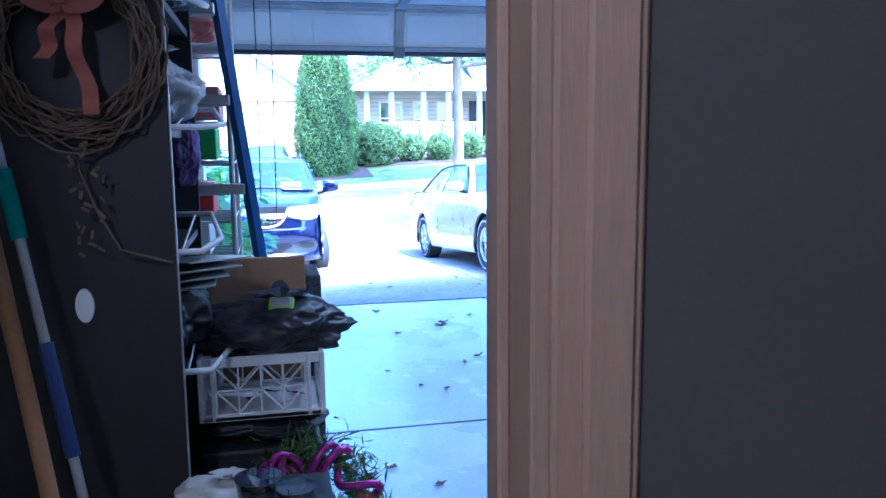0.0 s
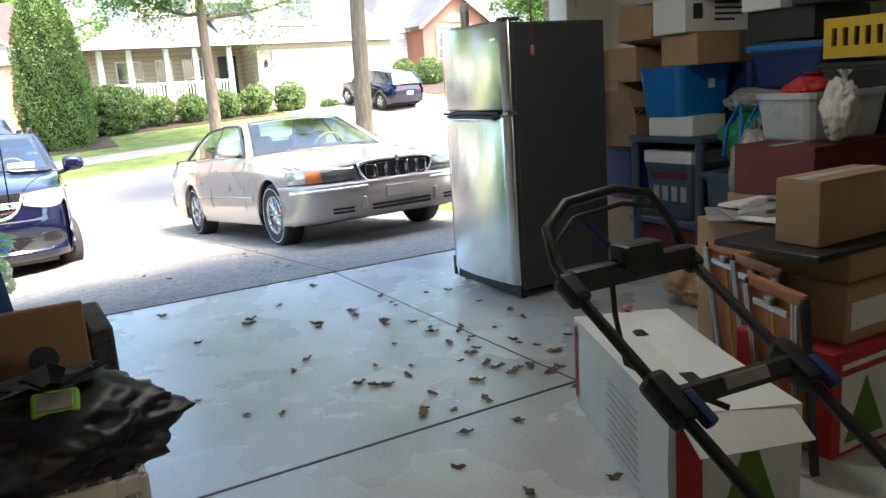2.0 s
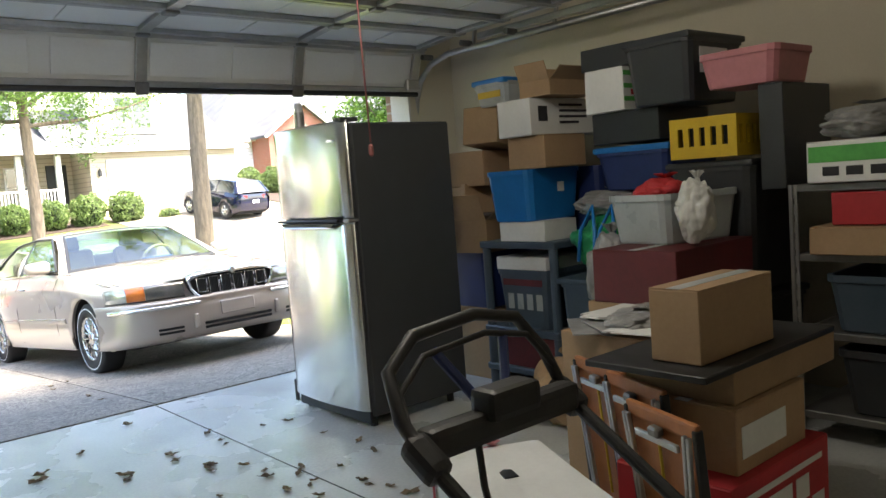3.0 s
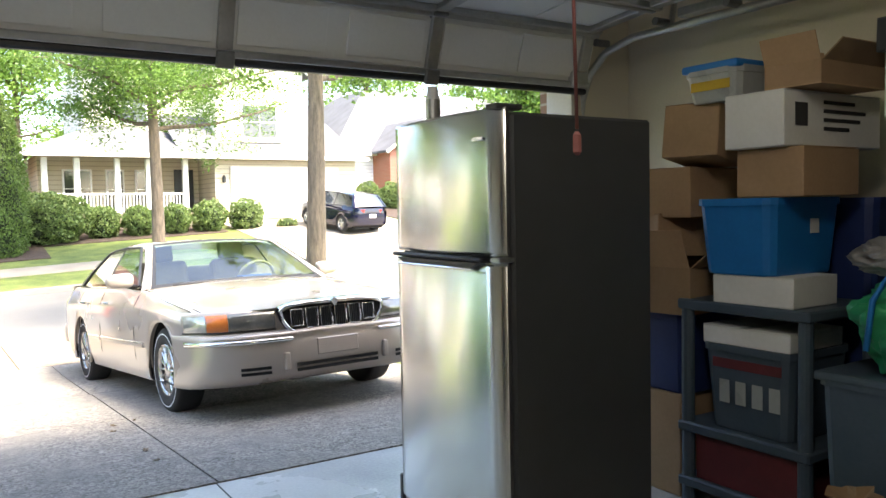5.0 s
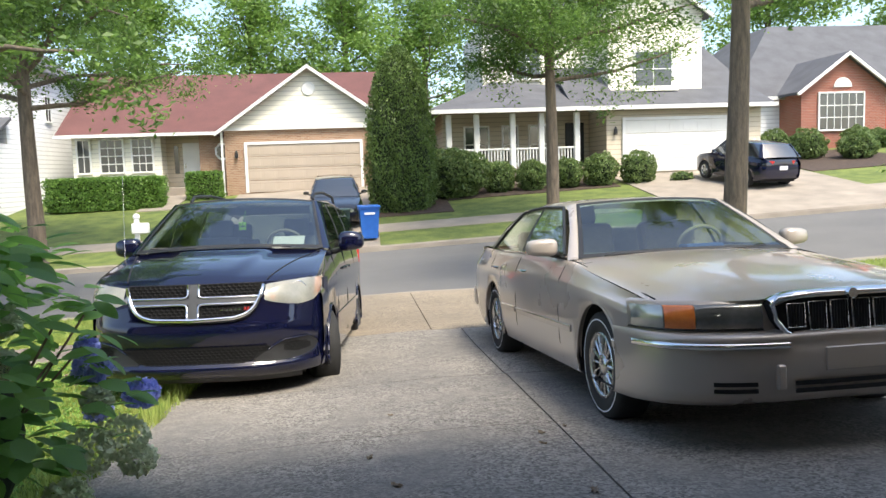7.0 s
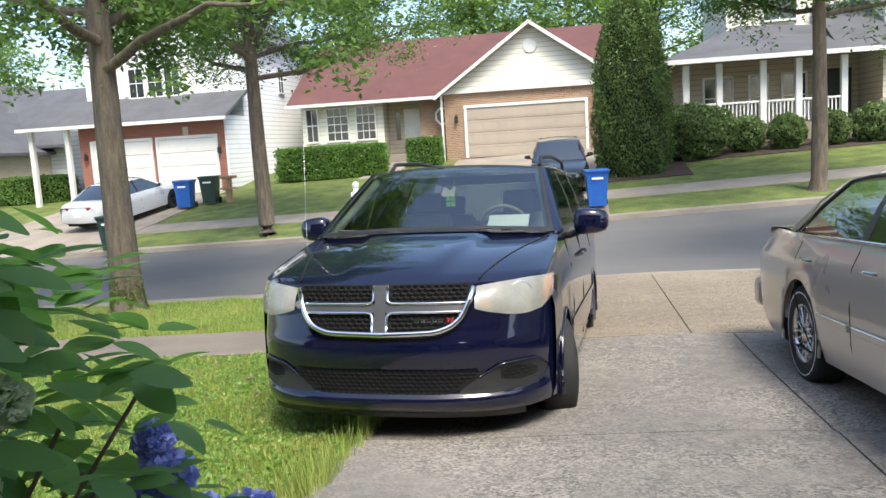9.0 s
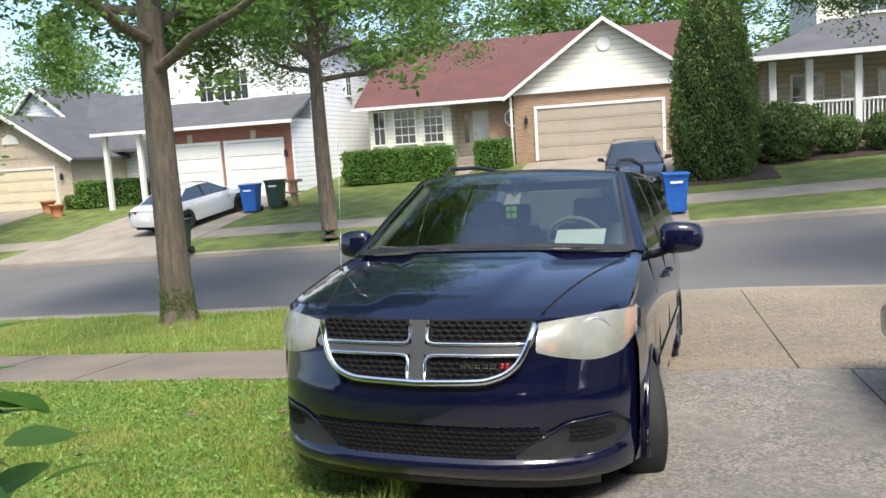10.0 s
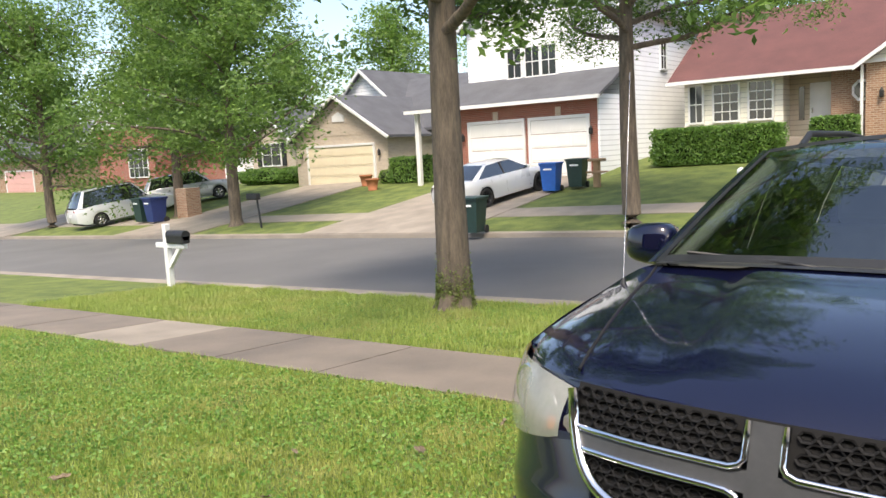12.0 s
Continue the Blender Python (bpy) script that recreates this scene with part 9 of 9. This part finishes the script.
rng = np.random.default_rng(5)
ang = rng.uniform(0, math.tau, 2600)
rad = 0.15 + rng.normal(0, 0.035, 2600)
leaves("needles", np.stack([rad * np.cos(ang), rng.normal(0, 0.035, 2600), rad * np.sin(ang)], 1), 0.05, M_CYPRESS, ws, 6, 0, 0.12)
for k in range(3):
    part("tinsel", tube(bmesh.new(), [((0.15 + 0.05 * math.sin(t_ * 6 + k)) * math.cos(t_ + k), -0.05 + 0.03 * math.cos(t_ * 6 + k), (0.15 + 0.05 * math.sin(t_ * 6 + k)) * math.sin(t_ + k)) for t_ in steps(0, 2.6, 30)], 0.012, 6), M_TINSEL, ws)
part("bow", box_bm((0.07, 0.02, 0.16), (0.15, -0.03, -0.02), pose(0, 0, 0, 0, 12), 0.012, 2), M_RIBBON, ws)
carton("dark carton holding cups by the bookcase", (-0.14, -5.02, 0.0), (0.2, -4.62, 0.55), M_DARKTOTE)
for x, y, r_ in ((0.03, -4.86, 0.05), (0.11, -4.93, 0.042)):
    cp = thing("clear_cup", "clear plastic tumbler standing open", "cup", pose(x, y, 0.555), "clear cups")
    bm = bmesh.new()
    tube(bm, [(0, 0, 0), (0, 0, 0.10), (0, 0, 0.105)], r_, 18, 0, [r_ * 0.75, r_, r_ * 1.05])
    part("cup_wall", bm, M_CLEAR, cp)
bag("crumpled clear wrap by the cups", (-0.06, -4.78, 0.555), (0.2, 0.16, 0.08), M_WHITEBAG, 35)

# ---- step ladder and wire shelves ----
ld = thing("step_ladder", "blue and grey step ladder standing by the shelves", "ladder", pose(0, 0, 0))
RA, RBt = Vector((0.15, -3.5, 0.0)), Vector((-0.115, -3.74, 2.25))
LA, LBt = Vector((-0.40, -3.5, 0.0)), Vector((-0.42, -3.74, 2.25))
for a, b in ((RA, RBt), (LA, LBt)):
    part("rail", strip(bmesh.new(), [a, b], 0.034), M_LADDERBLUE, ld)
for z in (0.33, 0.63, 0.95, 1.22, 1.53, 1.83):
    f = z / 2.25
    a, b = LA.lerp(LBt, f), RA.lerp(RBt, f)
    part("step", span_bm((a.x, a.y - 0.045, z - 0.02), (b.x - 0.012, a.y + 0.045, z + 0.018), 0.004), M_GALV, ld)
part("top_cap", box_bm((0.4, 0.16, 0.05), (-0.26, -3.7, 2.27), None, 0.012), M_LADDERBLUE, ld)
wsx = thing("wire_shelving", "grey wire shelving full of coloured goods", "shelf", pose(-0.92, -3.4, 0))
for z in (0.15, 0.55, 0.92, 1.08, 1.3, 1.46, 1.75):
    sh = part("shelf_frame", tube(bmesh.new(), [(0, 0, z), (0.86, 0, z), (0.86, 0.5, z), (0, 0.5, z), (0, 0, z)], 0.006, 6), M_GALV, wsx)
    for k in range(9):
        part("wire", rod_bm((0, 0.05 * k + 0.05, z), (0.86, 0.05 * k + 0.05, z), 0.0025, None, 5), M_GALV, sh)
for x in (0, 0.86):
    for y in (0, 0.5):
        part("post", rod_bm((x, y, 0), (x, y, 2.0), 0.011, None, 8), M_GALV, wsx)
for i, (z, mt, nm) in enumerate(((0.93, M_WHITECARD, "white"), (1.09, M_REDPRINT, "red"), (1.31, M_GREENPRINT, "green"), (1.47, M_PINK, "pink"), (0.56, M_BAGGREY, "grey"))):
    carton(nm + " packet on the wire shelving", (-0.5 + 0.05 * i, -3.3, z + 0.006), (-0.16 + 0.02 * i, -3.0, z + 0.13), mt, 0, False, "packet")
bag("coloured toys on the wire shelving", (-0.3, -3.15, 1.756), (0.4, 0.3, 0.2), M_RIBBON, 41, "toy_heap")
for x, y, z in ((0.02, -1.2, 1.0), (0.12, -1.1, 0.9)):
    cd = thing("hanging_cord", "thin dark cord hanging from the ceiling", "cord", pose(x, y, 0))
    part("cord", tube(bmesh.new(), [(0, 0, CEIL), (0.01, 0, 2.0), (0, 0, z)], 0.004, 5), M_BLACK, cd)

# ---- hydrangea by the garage corner ----
hy = thing("hydrangea", "large hydrangea bush with blue and pale green flower heads", "shrub", pose(-0.74, 1.12, ground_z(-0.7, 1.2)))
rng = random.Random(12)
for i in range(16):
    a = rng.uniform(0, math.tau)
    r_ = rng.uniform(0.2, 0.7)
    part("stem", tube(bmesh.new(), [(0.06 * math.cos(a), 0.06 * math.sin(a), 0), (r_ * 0.5 * math.cos(a), r_ * 0.6 * math.sin(a), 0.5), (r_ * math.cos(a), r_ * math.sin(a), rng.uniform(0.7, 0.98))], 0.006, 5), M_TWIG, hy)
# added dark body that paints the shade inside the bush
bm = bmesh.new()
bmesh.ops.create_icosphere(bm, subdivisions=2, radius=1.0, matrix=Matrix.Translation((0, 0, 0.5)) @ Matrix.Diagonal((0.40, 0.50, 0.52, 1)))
part("core", bm, M_SHADECORE, hy)
lb = bmesh.new()
rows = []
for i in range(7):
    f = i / 6
    w_ = 0.5 * math.sin(math.pi * min(1, f * 0.93 + 0.04)) ** 0.8 * 0.62
    zz_ = -0.18 * f * f
    rows.append([lb.verts.new((-w_, f, zz_ + 0.10 * w_)), lb.verts.new((0, f, zz_)), lb.verts.new((w_, f, zz_ + 0.10 * w_))])
for a, b in zip(rows, rows[1:]):
    for k in range(2):
        lb.faces.new((a[k], a[k + 1], b[k + 1], b[k])).smooth = True
leaf_mesh = bpy.data.meshes.new("leaf")
lb.to_mesh(leaf_mesh)
lb.free()
leaf_mesh.materials.append(M_HYDR)
for i in range(300):
    a, e = rng.uniform(0, math.tau), rng.uniform(-0.15, 1.2)
    d = Vector((math.cos(a) * math.cos(e), math.sin(a) * math.cos(e), math.sin(e)))
    k = rng.uniform(0.85, 1.1)
    p = Vector((d.x * 0.76 * k, d.y * 0.92 * k, 0.64 + d.z * 0.90 * k))
    o = new("leaf", leaf_mesh)
    o.parent = hy
    s = rng.uniform(0.10, 0.165)
    o.matrix_basis = Matrix.Translation(p) @ Matrix.Rotation(a - math.pi / 2 + rng.uniform(-0.7, 0.7), 4, 'Z') @ Matrix.Rotation(rng.uniform(-0.5, 0.35), 4, 'X') @ Matrix.Rotation(rng.uniform(-0.4, 0.4), 4, 'Y') @ Matrix.Scale(s, 4)
lco = [v.co.copy() for v in leaf_mesh.vertices]
lfa = [tuple(f.vertices) for f in leaf_mesh.polygons]
vs_, fs_ = [], []
for i in range(520):
    a, e = rng.uniform(0, math.tau), rng.uniform(-0.5, 1.3)
    k = rng.uniform(0.5, 0.98)
    p = Vector((math.cos(a) * math.cos(e) * 0.70 * k, math.sin(a) * math.cos(e) * 0.90 * k, 0.62 + math.sin(e) * 0.88 * k))
    m = Matrix.Translation(p) @ Matrix.Rotation(a - math.pi / 2 + rng.uniform(-0.9, 0.9), 4, 'Z') @ Matrix.Rotation(rng.uniform(-0.7, 0.5), 4, 'X') @ Matrix.Rotation(rng.uniform(-0.5, 0.5), 4, 'Y') @ Matrix.Scale(rng.uniform(0.10, 0.18), 4)
    n0 = len(vs_)
    vs_ += [m @ c_ for c_ in lco]
    fs_ += [tuple(n0 + j for j in f) for f in lfa]
inner = bpy.data.meshes.new("inner_foliage")
inner.from_pydata(vs_, [], fs_)
inner.materials.append(M_HYDR)
o = new("inner_foliage", inner)
o.parent = hy
M_BLOOMBLUE = leaf_mat("blue_petal", (0.26, 0.32, 0.72), (0.48, 0.50, 0.84), 0.2)
M_BLOOMPALE = leaf_mat("pale_green_petal", (0.50, 0.56, 0.36), (0.70, 0.73, 0.54), 0.2)
for i, (p, r_, mt) in enumerate((((0.585, 0.42, 0.70), 0.085, M_BLOOMBLUE), ((0.56, 0.44, 0.80), 0.05, M_BLOOMBLUE), ((0.77, 0.53, 0.54), 0.085, M_BLOOMBLUE), ((0.30, 0.20, 0.98), 0.08, M_BLOOMPALE), ((0.58, 0.30, 0.34), 0.12, M_BLOOMPALE), ((0.70, 0.42, 0.36), 0.12, M_BLOOMPALE), ((0.74, 0.5, 0.22), 0.09, M_BLOOMPALE), ((0.35, 0.0, 0.82), 0.09, M_BLOOMPALE), ((0.55, 0.1, 0.20), 0.1, M_BLOOMPALE), ((0.60, 0.40, 0.55), 0.07, M_BLOOMPALE), ((0.45, 0.85, 0.38), 0.07, M_BLOOMBLUE))):
    g_ = np.random.default_rng(200 + i)
    q = g_.normal(size=(420, 3))
    q /= np.linalg.norm(q, axis=1)[:, None]
    leaves("flower_head", q * r_ * g_.uniform(0.8, 1.05, (420, 1)) * np.array([1, 1, 0.85]) + np.array(p), 0.032, mt, hy, 300 + i, 0, 0.85)

# ---- fallen leaves ----
M_DRYLEAF = surf("dry_leaf", (0.25, 0.19, 0.13), (0.11, 0.085, 0.06), 18, 0.85, 0, 0.3, 60, tint=0.35)
lm = []
for v_ in range(3):
    g_ = random.Random(v_)
    bm = bmesh.new()
    outline = []
    for k in range(14):
        a = k / 14 * math.tau
        r_ = (0.5 + 0.22 * (k % 2)) * (1.2 if abs(math.cos(a)) > 0.7 else 0.75) + g_.uniform(-0.08, 0.08)
        outline.append(bm.verts.new((r_ * math.cos(a), r_ * 0.75 * math.sin(a), 0.10 + 0.35 * abs(math.sin(a * 1.5 + v_)) * g_.uniform(0.4, 1))))
    mid = bm.verts.new((0, 0, 0.03))
    for k in range(14):
        bm.faces.new((mid, outline[k], outline[(k + 1) % 14]))
    me = bpy.data.meshes.new("dry_leaf")
    bm.to_mesh(me)
    bm.free()
    me.materials.append(M_DRYLEAF)
    lm.append(me)
g_ = random.Random(8)
spots = []
for i in range(34):
    spots.append((g_.gauss(2.0, 0.32), g_.gauss(-2.75, 0.4)))
for i in range(26):
    spots.append((g_.uniform(0.5, 2.7), g_.uniform(-3.9, -0.2)))
for i in range(26):
    spots.append((g_.gauss(2.15, 0.35), g_.gauss(-1.5, 0.5)))
for i in range(8):
    spots.append((g_.uniform(0.6, 2.4), g_.uniform(0.2, 3.0)))
for x, y in spots:
    if 2.7 < x < 3.7 and -1.7 < y < -0.8:
        continue
    z = 0.0 if y < 0 else ground_z(x, y) + 0.03
    o = new("dry_leaf", g_.choice(lm))
    o.matrix_world = pose(x, y, z, g_.uniform(-8, 8), g_.uniform(-8, 8), g_.uniform(0, 360)) @ Matrix.Scale(g_.uniform(0.028, 0.062), 4)
    tagged(o, "curled dry brown oak leaf lying on the concrete", "leaf", "fallen leaves")

# ---- grass ----
def grass(name, x0, x1, y0, y1, n, seed, label, high=0.06, skip=()):
    """Many thin blades over a stretch of lawn."""
    g = np.random.default_rng(seed)
    xs, ys = g.uniform(x0, x1, n), g.uniform(y0, y1, n)
    keep = np.ones(n, bool)
    for a, b, c_, d_ in skip:
        keep &= ~((xs > a) & (xs < b) & (ys > c_) & (ys < d_))
    xs, ys = xs[keep], ys[keep]
    n = len(xs)
    zs = np.array([ground_z(a, b) for a, b in zip(xs, ys)])
    clump = 0.5 + 0.25 * np.sin(xs * 7.1 + 1.7 * np.sin(ys * 5.3)) + 0.25 * np.sin(ys * 8.3 + 1.9 * np.sin(xs * 4.1))
    hh = high * g.uniform(0.5, 1.4, n) * (0.55 + 0.9 * clump)
    az, ln = g.uniform(0, math.tau, n), g.uniform(0.1, 0.7, n) * hh
    w = g.uniform(0.003, 0.006, n)
    v = np.empty((n, 3, 3))
    v[:, 0] = np.stack([xs - w * np.sin(az), ys + w * np.cos(az), zs - 0.004], 1)
    v[:, 1] = np.stack([xs + w * np.sin(az), ys - w * np.cos(az), zs - 0.004], 1)
    v[:, 2] = np.stack([xs + ln * np.cos(az), ys + ln * np.sin(az), zs + hh], 1)
    me = bpy.data.meshes.new(name)
    me.vertices.add(n * 3)
    me.vertices.foreach_set("co", v.reshape(-1).astype(np.float32))
    me.loops.add(n * 3)
    me.loops.foreach_set("vertex_index", np.arange(n * 3, dtype=np.int32))
    me.polygons.add(n)
    me.polygons.foreach_set("loop_start", np.arange(0, n * 3, 3, dtype=np.int32))
    me.polygons.foreach_set("loop_total", np.full(n, 3, dtype=np.int32))
    me.update(calc_edges=True)
    me.materials.append(M_BLADE)
    return tagged(new(name, me), label, "grass", "", "stuff")


grass("grass", -6.5, -0.36, 1.3, 7.1, 170000, 1, "short green lawn grass beside the driveway", 0.038)
grass("grass", -12.0, -6.5, 3.0, 7.1, 60000, 2, "short green lawn grass further out", 0.042)
grass("grass", -14.0, -0.45, 8.5, 11.85, 120000, 3, "green grass of the verge along the street", 0.06)
grass("grass", 5.15, 12.0, 0.5, 7.1, 50000, 4, "green grass beyond the driveway", 0.06)
grass("grass", 5.15, 14.0, 8.5, 11.85, 30000, 5, "green verge grass past the driveway", 0.06)
grass("grass", -0.55, -0.36, 1.3, 7.1, 2500, 6, "longer pale grass along the driveway edge", 0.13)

# clover and broad weeds in the lawn
def clover(x0, x1, y0, y1, n, seed, label):
    """Low rounded leaves in drifts among the grass."""
    g = np.random.default_rng(seed)
    cx, cy = g.uniform(x0, x1, n // 40), g.uniform(y0, y1, n // 40)
    k = g.integers(0, len(cx), n)
    xs, ys = cx[k] + g.normal(0, 0.22, n), cy[k] + g.normal(0, 0.22, n)
    keep = (xs < x1) & (ys > y0) & (ys < y1)
    xs, ys = xs[keep], ys[keep]
    n = len(xs)
    zs = np.array([ground_z(a, b) for a, b in zip(xs, ys)]) + g.uniform(0.015, 0.05, n)
    o = leaves("clover", np.stack([xs, ys, zs], 1), 0.025, M_CLOVER, None, seed, 0.75, 0.85)
    return tagged(o, label, "clover", "", "stuff")


M_CLOVER = leaf_mat("clover_leaf", (0.10, 0.22, 0.04), (0.25, 0.40, 0.09), 0.35)
clover(-10.5, -0.45, 1.4, 7.05, 60000, 81, "low clover and weeds in the lawn")
clover(-9.0, -0.6, 8.6, 11.7, 6000, 82, "clover and weeds in the verge")
g_ = random.Random(44)
for i in range(14):
    x, y = g_.uniform(-4.2, -0.8), g_.uniform(2.5, 6.6)
    o = new("dry_leaf", g_.choice(lm))
    o.matrix_world = pose(x, y, ground_z(x, y) + 0.05, g_.uniform(-25, 25), g_.uniform(-25, 25), g_.uniform(0, 360)) @ Matrix.Scale(g_.uniform(0.04, 0.075), 4)
    tagged(o, "dry tan leaf lying on the lawn", "leaf", "leaves on the lawn")
